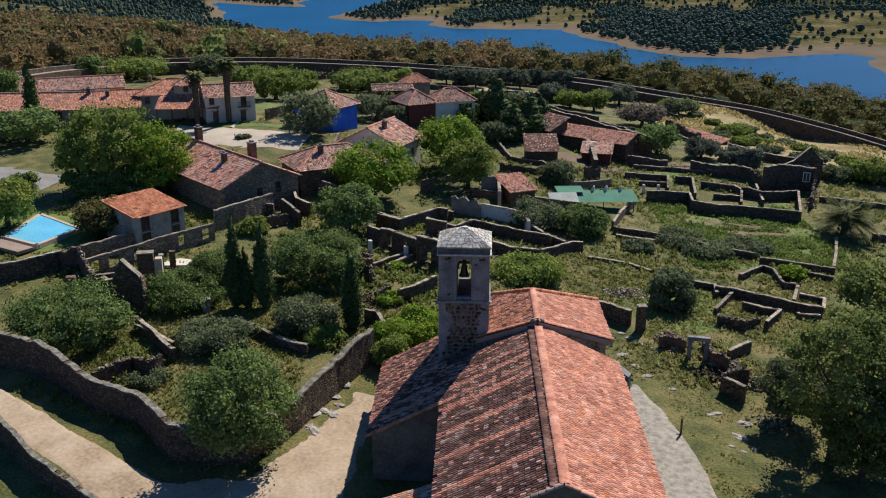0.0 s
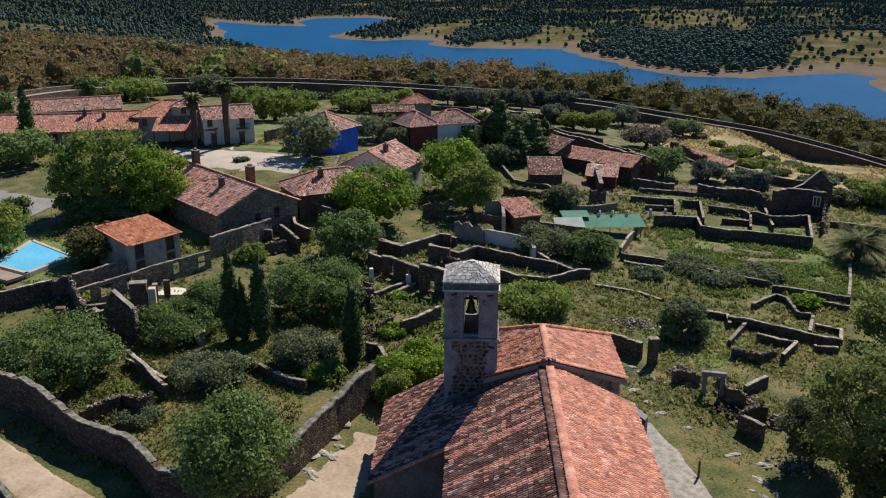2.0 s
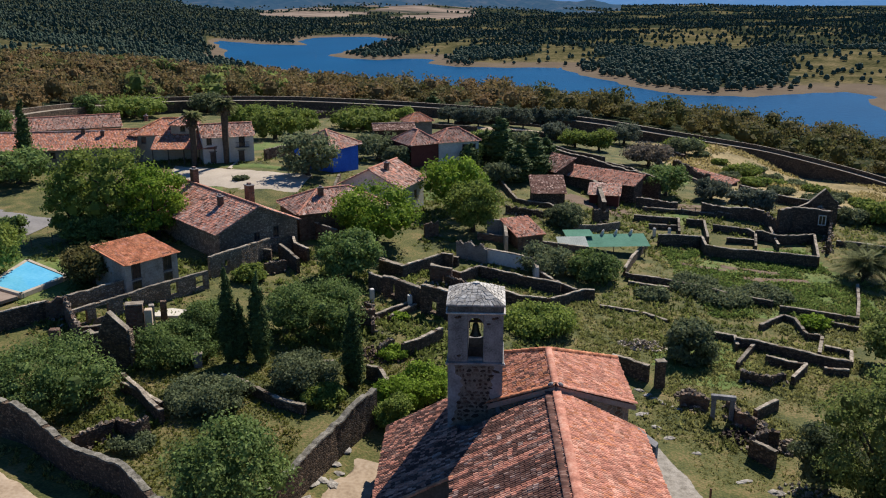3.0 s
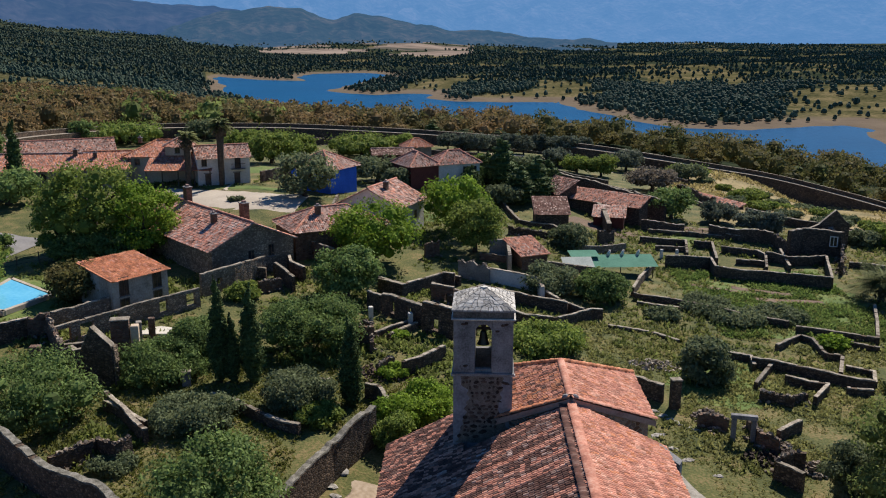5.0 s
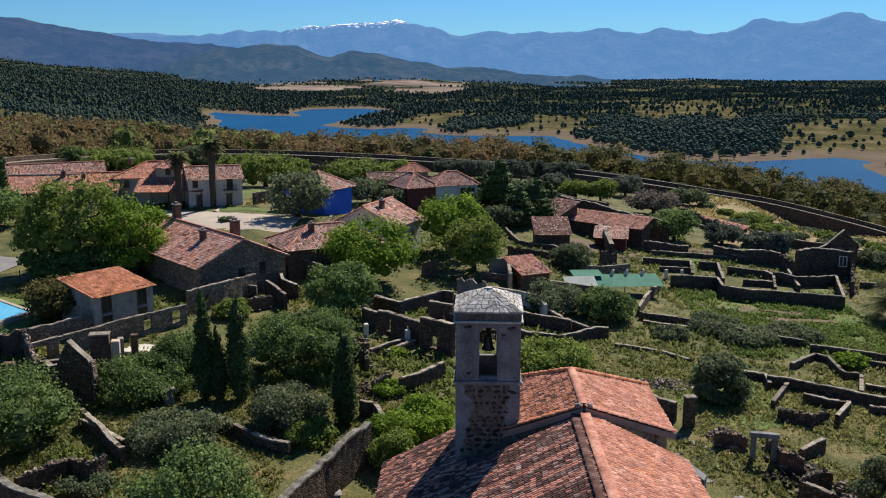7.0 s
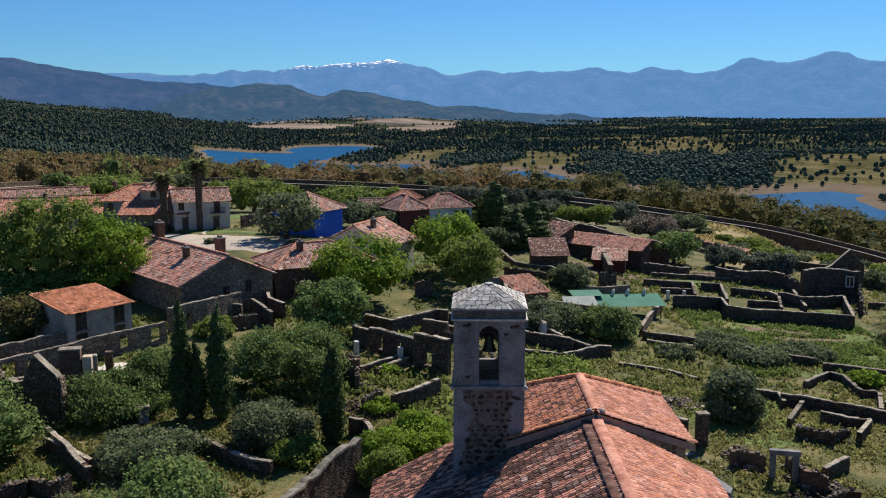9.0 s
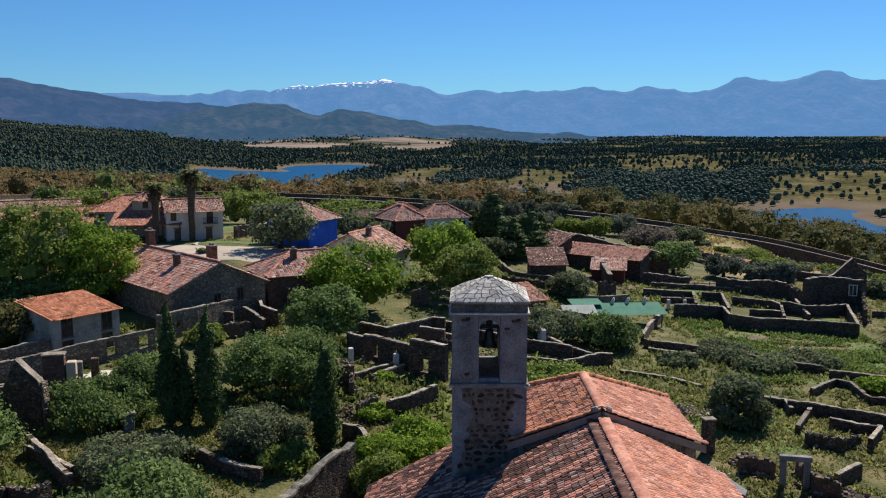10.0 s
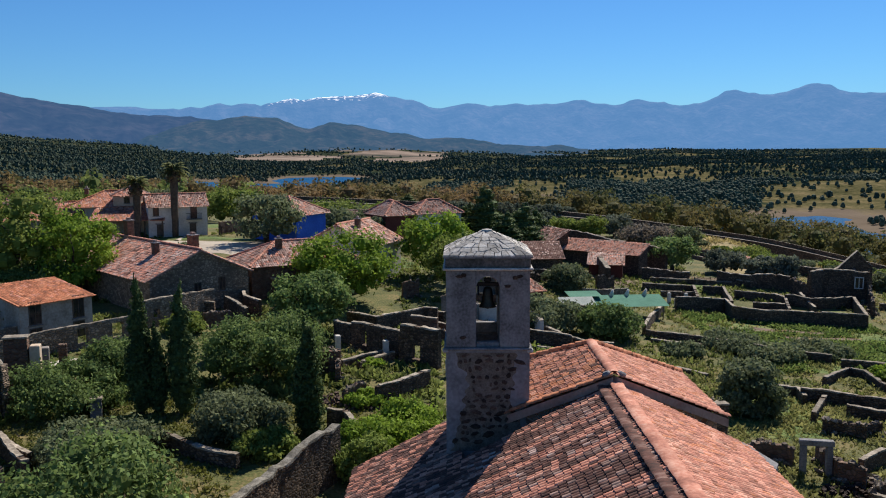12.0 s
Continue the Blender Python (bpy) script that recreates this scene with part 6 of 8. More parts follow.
def cores_of(lobes, k=0.42):
    """The dense inside of each lobe, as plain facets."""
    out = []
    for cx, cy, cz, rx, ry, rz in lobes:
        th = np.linspace(0, 2 * math.pi, 7)
        ph = np.linspace(-1.35, 1.45, 5)
        for i in range(6):
            for j in range(4):
                out.append([(cx + rx * k * math.cos(ph[b]) * math.cos(th[a]), cy + ry * k * math.cos(ph[b]) * math.sin(th[a]), cz + rz * k * math.sin(ph[b])) for a, b in ((i, j), (i + 1, j), (i + 1, j + 1), (i, j + 1))])
    return np.array(out)


def foliage(rs, lobes, size, cover, cap_, flat=0.55):
    """Leaves enough to cover the lobes so many times over, round their dense insides."""
    lo = np.array(lobes, float)
    area = 4 * math.pi * ((lo[:, 3] * lo[:, 4] + lo[:, 4] * lo[:, 5] + lo[:, 3] * lo[:, 5]) / 3).sum() * 0.62
    n = int(min(cap_, max(250, area * cover / (0.33 * size * size))))
    return np.concatenate([leaf_cloud(rs, lobes, n, size, flat), cores_of(lobes)])


def lobes_of(rs, r, h, low, count, squash=1.0):
    """Lobes heaped in a crown of radius r between low and h."""
    out = []
    mid, half = (low + h) / 2, (h - low) / 2
    out.append((0, 0, mid, r * 0.68, r * 0.68, half * 0.8))
    for i in range(count):
        az = 2 * math.pi * (i * 0.618 + rs.uniform(0, 0.1))
        el = rs.uniform(-0.95 if low < 0.08 * h else -0.6, 1.0)
        q = math.sqrt(max(0.0, 1 - (el * 0.9) ** 2))
        s = rs.uniform(0.17, 0.38) * r
        k = rs.uniform(0.6, 0.88)
        s, k = (s, k) if el > -0.5 else (s * 1.1, 0.7)
        q = max(q, 0.75) if el < 0 else q
        out.append((math.cos(az) * q * r * k, math.sin(az) * q * r * k, mid + el * half * 0.66, s, s, s * rs.uniform(0.7, 1.0) * squash))
    return out


def trunk_part(tree, r, h, low, rs, limbs=5, thick=None):
    rng = random.Random(int(rs.randint(0, 99999)))
    t = thick or max(0.12, r * 0.07)
    top = low + (h - low) * 0.45
    bits = [rod_mesh("trunk", (0, 0, -0.4), (rng.uniform(-0.2, 0.2), rng.uniform(-0.2, 0.2), top), t * 1.4, t * 0.55, BARK, 7, 3, t * 0.5, rng)]
    for i in range(limbs):
        a = 2 * math.pi * (i + rng.uniform(-0.3, 0.3)) / limbs
        z = top * rng.uniform(0.45, 0.9)
        bits.append(rod_mesh("limb", (0, 0, z), (math.cos(a) * r * 0.6, math.sin(a) * r * 0.6, z + (h - z) * rng.uniform(0.3, 0.6)), t * 0.55, t * 0.14, BARK, 5, 2, t * 0.7, rng))
    part("trunk", joined("trunk", bits, BARK), tree, "branching bark-brown trunk")


def broadleaf(x, y, r, h, leaf, seed, label, low=0.05, dens=1.0):
    rs = np.random.RandomState(seed)
    t = thing("tree", (x, y, gz(x, y)), label, "tree")
    lo = h * low
    far = math.hypot(x, y)
    size = 0.27 if far < 100 else (0.4 if far < 150 else 0.54)
    trunk_part(t, r, h, lo, rs)
    part("crown", quads_mesh("crown", foliage(rs, lobes_of(rs, r, h, lo, 26 + int(r * 5)), size, 1.1 * dens, 13500 if far < 100 else (7000 if far < 150 else 2800)), leaf), t)
    return t


def shrub(x, y, r, h, leaf, seed, label, dens=1.0):
    rs = np.random.RandomState(seed)
    t = thing("shrub", (x, y, gz(x, y)), label, "shrub")
    far = math.hypot(x, y)
    size = 0.25 if far < 100 else (0.38 if far < 150 else 0.52)
    rng = random.Random(seed)
    bits = [rod_mesh("stem", (0, 0, -0.2), (math.cos(a) * r * 0.5, math.sin(a) * r * 0.5, h * 0.6), 0.08, 0.03, BARK, 5, 2, 0.08, rng) for a in (0.3, 1.7, 2.9, 4.1, 5.4)]
    part("stems", joined("stems", bits, BARK), t)
    part("foliage", quads_mesh("foliage", foliage(rs, lobes_of(rs, r, h, -h * 0.15, 20 + int(r * 6), 0.9), size, 1.1 * dens, 11500 if far < 100 else (5600 if far < 150 else 2300)), leaf), t)
    return t


def cypress(x, y, r, h, leaf, seed, label):
    rs = np.random.RandomState(seed)
    t = thing("cypress", (x, y, gz(x, y)), label, "cypress")
    n = 24
    lobes = []
    for i in range(n):
        k = i / (n - 1)
        w = r * (min(1.0, 0.6 + 1.8 * k) * (1 - k ** 2.4) + 0.06) * 1.12
        a = rs.uniform(0, 6.28)
        lobes.append((math.cos(a) * r * 0.16, math.sin(a) * r * 0.16, h * (0.05 + 0.91 * k), w * rs.uniform(0.82, 1.06), w * rs.uniform(0.82, 1.06), h * 0.065))
    part("trunk", rod_mesh("trunk", (0, 0, -0.4), (0, 0, h * 0.8), 0.2, 0.04, BARK), t)
    far = math.hypot(x, y)
    part("crown", quads_mesh("crown", np.concatenate([leaf_cloud(rs, lobes, 6500 if far < 120 else 2200, 0.24 if far < 120 else 0.42, 0.7), cores_of(lobes, 0.8)]), leaf), t)
    return t


def palm(x, y, h, r, seed, label, trunk_r=0.32, drop=1.0, fronds=46):
    rs = np.random.RandomState(seed)
    t = thing("palm_tree", (x, y, gz(x, y)), label, "palm")
    rng = random.Random(seed)
    part("trunk", rod_mesh("trunk", (0, 0, -0.4), (0.1, 0.1, h), trunk_r * 0.8, trunk_r * 1.15, BARK, 10, 8, 0.04, rng), t, "ringed brown palm trunk")
    part("old_fronds", quads_mesh("old_fronds", leaf_cloud(rs, [(0, 0, h - 0.8, r * 0.3, r * 0.3, 1.0), (0, 0, h - 1.8, trunk_r * 1.9, trunk_r * 1.9, 1.5)], 420, 0.5, 0.8), surf("dead_frond", ((0.09, 0.065, 0.04), (0.17, 0.125, 0.075)), 2.0)), t, "skirt of dry brown fronds")
    qs = []
    for f in range(fronds):
        az = f * 2.399 + rs.uniform(-0.2, 0.2)
        el = rs.uniform(-0.45, 1.25)
        L = r * rs.uniform(0.85, 1.1)
        base = np.array([0.1, 0.1, h])
        hd = np.array([math.cos(az), math.sin(az), 0.0])
        side = np.array([-hd[1], hd[0], 0.0])
        for s in np.linspace(0.12, 1.0, 15):
            sag = drop * 0.62 * L * s * s
            p = base + hd * L * s * math.cos(el * 0.8) + np.array([0, 0, L * s * math.sin(el) - sag])
            ll = L * 0.24 * (1 - 0.55 * abs(s - 0.45))
            for g in (-1, 1):
                tip = p + side * g * ll * 0.8 + hd * ll * 0.55 + np.array([0, 0, -ll * 0.35])
                w = hd * 0.09
                qs.append((p - w, p + w, tip + w * 0.3, tip - w * 0.3))
    part("fronds", quads_mesh("fronds", np.array(qs), LEAF_PALM), t, "arching green palm fronds")
    return t


palm(-42.2, 174.0, 11.7, 2.3, 7, "tall palm with a shaggy head on the square", 0.62, 0.75, 64)
palm(-48.0, 172.5, 9.7, 2.2, 8, "palm with a shaggy head before the veranda", 0.6, 0.75, 64)
palm(60.8, 128.5, 2.8, 4.4, 9, "squat date palm beside the vegetable garden", 0.5, 0.5, 95)
broadleaf(-54.6, 130.6, 3.7, 9.3, LEAF_MID, 101, "green tree beside the fence", low=0.03)
broadleaf(-50.6, 132.9, 7.9, 13.9, LEAF_MID, 102, "broad green tree beside the pool garden", low=0.03)
broadleaf(-42.6, 131.1, 5.6, 11.0, LEAF_BRIGHT, 103, "young green tree beside the big stone house", low=0.03)
broadleaf(-10.8, 131.3, 6.7, 9.3, LEAF_BRIGHT, 104, "bright green leafy tree by the ruins")
broadleaf(1.5, 150.7, 5.6, 9.8, LEAF_BRIGHT, 105, "tall bright green tree by the houses")
broadleaf(4.0, 139.5, 4.7, 8.3, LEAF_MID, 106, "olive green round tree by the ruins")
broadleaf(-12.8, 115.3, 4.3, 6.6, LEAF_DARK, 107, "dark green tree at the garden wall")
shrub(-14.5, 97.4, 5.8, 5.4, LEAF_DARK, 108, "large dense fig bush in the walled garden")
broadleaf(-15.8, 60.6, 4.4, 9.3, LEAF_DARK, 109, "round dark leafy tree inside the track wall", low=0.0)
shrub(-36.5, 79.7, 5.9, 5.8, LEAF_DARK, 110, "wide dark shrub thicket behind the wall")
shrub(-28.0, 89.7, 4.6, 3.4, LEAF_DARK, 111, "dark leafy bush in the garden")
shrub(-25.7, 94.5, 3.5, 4.4, LEAF_DARK, 112, "dark bush by the cypresses")
shrub(-13.8, 83.2, 3.5, 3.2, LEAF_GREY, 113, "grey-green shrub in the garden")
shrub(-21.9, 79.3, 3.6, 2.0, LEAF_GREY, 114, "low grey-green shrub on the grass")
shrub(-11.7, 80.1, 2.0, 1.6, LEAF_MID, 115, "small green shrub by the cypress")
shrub(-26.5, 72.1, 1.8, 0.8, LEAF_GREY, 116, "small grey shrub inside the wall")
shrub(-2.8, 81.9, 2.8, 3.0, LEAF_BRIGHT, 117, "bright creeper mound by the church")
shrub(-4.7, 80.1, 2.5, 2.5, LEAF_BRIGHT, 118, "bright creeper mound over rubble")
shrub(-5.0, 76.1, 1.9, 3.0, LEAF_MID, 119, "green creeper by the aisle")
shrub(-2.0, 85.6, 1.7, 1.3, LEAF_MID, 120, "green creeper clump over stones")
shrub(-5.9, 90.5, 1.7, 0.8, LEAF_BRIGHT, 121, "low bright weeds among rubble")
broadleaf(32.4, 64.7, 5.1, 14.3, LEAF_DEEP, 122, "large dark leafy tree beside the church meadow", low=0.02)
broadleaf(30.9, 70.6, 2.9, 6.5, LEAF_GREY, 123, "dark bushy tree in the meadow", low=0.02)
broadleaf(33.4, 61.4, 3.6, 8.6, LEAF_DEEP, 124, "dark leafy tree at the meadow edge", low=0.02)
broadleaf(38.4, 65.0, 4.8, 13.6, LEAF_DEEP, 125, "dark green tree by the meadow", low=0.02)
broadleaf(50.3, 96.2, 4.9, 6.2, LEAF_DEEP, 126, "dark round tree by the low walls", low=0.05)
shrub(26.8, 97.1, 3.3, 4.8, LEAF_GREY, 127, "sparse dark shrub by the ruins")
shrub(10.5, 102.3, 4.7, 2.2, LEAF_MID, 128, "clipped dome of dark bush behind the chancel")
shrub(13.8, 124.9, 4.2, 3.5, LEAF_GREY, 129, "grey-green bush by the yard wall")
shrub(20.4, 123.7, 4.0, 3.8, LEAF_DARK, 130, "dark fig bush beside the canopy")
shrub(19.3, 146.4, 3.3, 3.9, LEAF_GREY, 131, "grey shrub among the ruins")
broadleaf(-24.7, 161.9, 5.5, 8.0, LEAF_GREY, 132, "grey-green plane tree on the square", low=0.02)
broadleaf(-13.9, 186.7, 5.8, 4.9, LEAF_GREY, 133, "grey-green tree by the blue house")
broadleaf(-77.4, 162.9, 6.4, 6.4, LEAF_DARK, 134, "dark tree beside the court")
broadleaf(-57.2, 111.4, 4.0, 6.9, LEAF_MID, 135, "green tree shading the pool")
shrub(-63.7, 131.0, 2.4, 3.3, LEAF_DARK, 136, "dark bush by the fence")
broadleaf(-43.4, 109.4, 3.9, 4.6, LEAF_AUTUMN, 137, "brownish small tree by the ruined house", low=0.05)
broadleaf(-38.9, 208.0, 6.5, 7.6, LEAF_MID, 138, "green tree behind the white house")
broadleaf(-50.3, 230.3, 5.2, 6.8, LEAF_MID, 139, "green tree behind the white house")
broadleaf(-36.1, 228.6, 4.9, 6.1, LEAF_MID, 140, "green tree by the ruins")
broadleaf(-86.6, 252.0, 9.3, 5.6, LEAF_MID, 141, "green tree by the town wall")
broadleaf(-96.1, 243.4, 4.0, 7.4, LEAF_DARK, 142, "dark tree by the town wall")
broadleaf(-69.6, 266.4, 5.6, 5.8, LEAF_GREY, 143, "grey tree behind the inn")
broadleaf(-22.8, 250.1, 9.6, 5.3, LEAF_MID, 144, "wide green tree behind the blue house")
broadleaf(-96.1, 194.7, 4.2, 8.3, LEAF_DARK, 145, "dark tree by the long house")
broadleaf(-12.4, 265.4, 3.7, 4.4, LEAF_MID, 146, "green tree by the hut")
broadleaf(43.4, 177.4, 4.4, 6.6, LEAF_DARK, 147, "green fruit tree on the terrace")
broadleaf(47.0, 208.6, 6.0, 5.0, LEAF_PALE, 148, "faded blossoming tree on the slope")
broadleaf(51.7, 174.4, 3.6, 3.6, LEAF_OLIVE, 149, "grey olive tree by the paddock")
broadleaf(55.0, 166.9, 2.8, 3.8, LEAF_OLIVE, 150, "grey olive tree by the paddock")
broadleaf(57.8, 163.7, 2.7, 4.6, LEAF_OLIVE, 151, "grey olive tree by the paddock")
broadleaf(39.2, 231.1, 4.4, 5.6, LEAF_MID, 152, "green tree by the orchard")
broadleaf(49.6, 250.0, 5.0, 5.9, LEAF_OLIVE, 153, "olive tree by the town wall")
broadleaf(33.4, 231.9, 4.1, 4.4, LEAF_MID, 154, "small green orchard tree")
broadleaf(18.5, 213.5, 4.0, 5.1, LEAF_GREY, 155, "small grey-green orchard tree")
broadleaf(29.3, 241.6, 3.9, 5.0, LEAF_OLIVE, 156, "olive tree of the orchard")
broadleaf(8.6, 204.7, 3.9, 4.9, LEAF_MID, 157, "small green orchard tree")
broadleaf(62.7, 235.6, 4.5, 4.1, LEAF_GREY, 158, "grey tree on the slope")
broadleaf(-9.6, 177.2, 2.8, 4.3, LEAF_GREY, 159, "small tree by the red house")
broadleaf(10.6, 171.9, 3.3, 3.9, LEAF_GREY, 160, "grey-green bushy tree by ruins")
broadleaf(6.8, 188.9, 3.6, 3.9, LEAF_DARK, 161, "dark tree by the pale house")
broadleaf(1.0, 265.7, 3.2, 5.0, LEAF_OLIVE, 162, "olive tree in a row by the town wall")
broadleaf(5.3, 261.7, 3.1, 5.0, LEAF_OLIVE, 163, "olive tree in a row by the town wall")
broadleaf(9.5, 257.4, 3.1, 6.0, LEAF_OLIVE, 164, "olive tree in a row by the town wall")
broadleaf(14.1, 265.3, 3.2, 4.7, LEAF_OLIVE, 165, "olive tree in a row by the town wall")
broadleaf(18.3, 262.0, 3.1, 5.7, LEAF_OLIVE, 166, "olive tree in a row by the town wall")
broadleaf(22.4, 259.7, 3.1, 5.8, LEAF_OLIVE, 167, "olive tree in a row by the town wall")
broadleaf(27.8, 271.8, 3.2, 5.6, LEAF_OLIVE, 168, "olive tree in a row by the town wall")
broadleaf(32.3, 270.7, 3.2, 5.7, LEAF_OLIVE, 169, "olive tree in a row by the town wall")
broadleaf(36.7, 270.5, 3.2, 6.8, LEAF_OLIVE, 170, "olive tree in a row by the town wall")
broadleaf(42.7, 280.9, 3.3, 5.6, LEAF_OLIVE, 171, "olive tree in a row by the town wall")
shrub(69.8, 210.4, 4.5, 2.5, LEAF_MID, 172, "green broom on the dry slope")
shrub(66.2, 191.4, 3.2, 1.4, LEAF_MID, 173, "green broom on the dry slope")
shrub(72.9, 173.4, 3.8, 1.3, LEAF_GREY, 174, "grey scrub on the slope")
shrub(68.2, 182.8, 2.8, 1.0, LEAF_GREY, 175, "grey scrub on the dry slope")
shrub(79.0, 225.4, 2.0, 1.3, LEAF_GREY, 176, "low grey scrub on the slope")
shrub(65.5, 246.6, 6.2, 1.5, LEAF_MID, 177, "green scrub on the dry slope")
shrub(72.6, 159.1, 3.3, 2.6, LEAF_GREY, 178, "grey shrub by the wall")
broadleaf(78.4, 158.1, 4.1, 4.2, LEAF_MID, 179, "green tree by the terrace")
shrub(43.0, 119.2, 3.5, 0.9, LEAF_GREY, 180, "low grey weeds on the garden bank")
shrub(34.2, 122.5, 4.0, 0.8, LEAF_GREY, 181, "low grey weeds on the garden bank")
shrub(37.1, 118.2, 3.9, 0.9, LEAF_GREY, 182, "tall grey weeds on the bank")
shrub(27.5, 118.2, 2.3, 1.1, LEAF_GREY, 183, "grey weeds on the garden bank")
shrub(45.4, 108.5, 1.9, 1.5, LEAF_BRIGHT, 184, "yellow-green fennel clump on the bank")
shrub(65.3, 259.4, 3.6, 1.3, LEAF_GREY, 185, "green and grey scrub on the dry slope")
shrub(69.1, 226.4, 2.3, 1.3, LEAF_MID, 186, "green and grey scrub on the dry slope")
shrub(63.3, 200.5, 2.6, 1.1, LEAF_GREY, 187, "green and grey scrub on the dry slope")
shrub(78.5, 200.9, 2.6, 1.0, LEAF_GREY, 188, "green and grey scrub on the dry slope")
shrub(77.6, 188.5, 2.9, 1.0, LEAF_MID, 189, "green and grey scrub on the dry slope")
shrub(79.3, 180.7, 2.3, 1.0, LEAF_GREY, 190, "green and grey scrub on the dry slope")
shrub(80.9, 173.6, 2.9, 1.0, LEAF_MID, 191, "green and grey scrub on the dry slope")
shrub(67.0, 234.8, 2.1, 0.9, LEAF_GREY, 192, "green and grey scrub on the dry slope")
shrub(73.0, 196.5, 1.8, 0.9, LEAF_MID, 193, "green and grey scrub on the dry slope")
shrub(82.1, 168.8, 2.0, 0.8, LEAF_GREY, 194, "green and grey scrub on the dry slope")
shrub(-52.2, 128.5, 3.8, 4.2, LEAF_DARK, 195, "dark shrubs under the garden trees")
shrub(-46.5, 130.8, 5.2, 4.6, LEAF_DARK, 196, "dark shrubs under the garden trees")
shrub(76.2, 209.4, 2.7, 1.2, LEAF_GREY, 197, "low grey scrub on the slope")
shrub(-25.0, 112.0, 2.2, 1.9, LEAF_MID, 198, "green shrub by the wall")
shrub(-18.5, 103.8, 2.7, 2.5, LEAF_DARK, 199, "dark shrub by the garden wall")
shrub(-5.7, 100.4, 1.2, 0.8, LEAF_BRIGHT, 200, "weeds in the ruin")
shrub(-36.1, 158.3, 1.5, 0.6, LEAF_GREY, 201, "low hedge on the square")
cypress(-22.1, 88.1, 0.9, 10.4, LEAF_CYP, 202, "tall dark cypress in the walled garden")
cypress(-20.9, 88.2, 0.7, 6.8, LEAF_CYP, 203, "tall dark cypress in the walled garden")
cypress(-19.1, 88.3, 1.0, 9.8, LEAF_CYP, 204, "tall dark cypress in the walled garden")
cypress(-9.3, 83.6, 1.0, 8.3, LEAF_CYP, 205, "tall dark cypress in the walled garden")
cypress(-79.6, 171.8, 1.6, 13.9, LEAF_CYP, 206, "tall thin cypress beside the long house")
cypress(11.2, 186.6, 3.5, 10.1, LEAF_CYP, 207, "dark conifer behind the orchard")
cypress(8.0, 189.4, 2.9, 6.4, LEAF_CYP, 208, "dark conifer behind the houses")
cypress(20.7, 187.8, 2.6, 7.4, LEAF_CYP, 209, "dark conifer behind the orchard")
cypress(17.5, 179.5, 3.4, 8.9, LEAF_CYP, 210, "dark conifer by the ruins")
cypress(13.7, 175.2, 3.3, 7.6, LEAF_CYP, 211, "dark conifer by the ruins")
cypress(-0.7, 191.1, 1.3, 5.8, LEAF_CYP, 212, "slim cypress by the pale house")
cypress(-4.1, 294.5, 3.3, 5.7, LEAF_CYP, 213, "dark conifer at the town wall")
cypress(4.7, 180.3, 2.1, 4.8, LEAF_CYP, 214, "dark conifer by the houses")
cypress(151.5, 308.7, 2.7, 7.6, LEAF_CYP, 215, "dark conifer below the wall")


# ---- tracks, paving, pool ----
def ribbon(name, left, right, material, label, category, lift=0.06, rough_edge=0.25, across=8, step=0.8, seed=1, kind="structure"):
    """A surface laid on the ground between two lines, with slightly uneven edges."""
    def even(p, n):
        p = np.array(p, float)
        s = np.concatenate([[0], np.cumsum(np.hypot(*np.diff(p, axis=0).T))])
        k = np.linspace(0, s[-1], n)
        return np.stack([np.interp(k, s, p[:, 0]), np.interp(k, s, p[:, 1])], -1)
    n = max(4, int(max(math.dist(a, b) for a, b in zip(left, left[1:])) * len(left) / step))
    L_, R_ = even(left, n), even(right, n)
    rs = np.random.RandomState(seed)
    wob = np.convolve(rs.normal(0, rough_edge, n + 4), np.ones(5) / 2.2, "valid")
    wob2 = np.convolve(rs.normal(0, rough_edge, n + 4), np.ones(5) / 2.2, "valid")
    k = np.linspace(0, 1, across + 1)[None, :, None]
    P = L_[:, None] * (1 - k) + R_[:, None] * k
    dirv = (R_ - L_) / (np.hypot(*(R_ - L_).T)[:, None] + 1e-6)
    P[:, 0] += dirv * wob[:, None]
    P[:, -1] += dirv * wob2[:, None]
    Zs = height(P[..., 0], P[..., 1]) + lift
    Zs[:, 0] -= lift * 1.2
    Zs[:, -1] -= lift * 1.2
    co = np.concatenate([P, Zs[..., None]], -1).reshape(-1, 3)
    m = across + 1
    faces = [(i * m + j, (i + 1) * m + j, (i + 1) * m + j + 1, i * m + j + 1) for i in range(n - 1) for j in range(across)]
    return tagged(new(name, mesh_of(name, co, faces, (material,), smooth=True)), label, category, kind=kind)


ribbon("road", [(-60, 85), (-46, 76.5), (-39.4, 71), (-31.2, 64.6), (-21.5, 57.6), (-15.1, 58.2), (-11.5, 63), (-8.6, 68.7), (-7.4, 71)],
       [(-66, 80), (-50, 73), (-38, 66.2), (-27, 56.8), (-19, 47), (-9, 40), (-7.2, 54), (-6.4, 63), (-5.9, 70.5)], DIRT, "pale sandy track curving past the church", "road", seed=3, across=12, rough_edge=0.3)
ribbon("track", [(-19, 47.5), (-24, 36), (-30, 20)], [(-8, 44), (-7, 30), (-9, 16)], DIRT, "pale sandy forecourt before the church", "road", seed=5)
ribbon("pavement", [(13.2, 40), (13.2, 58), (14.4, 68), (18.2, 77)], [(21.7, 40), (21.3, 58.8), (20.9, 68), (18.8, 77)], CONCRETE, "worn grey concrete apron along the church", "pavement", 0.09, 0.1, seed=4)
ribbon("square", [(-52, 173.5), (-40, 170), (-24, 162)], [(-50, 160), (-36, 152), (-25, 150)], PAVING, "pale paved village square", "square", 0.08, 0.3, seed=6)
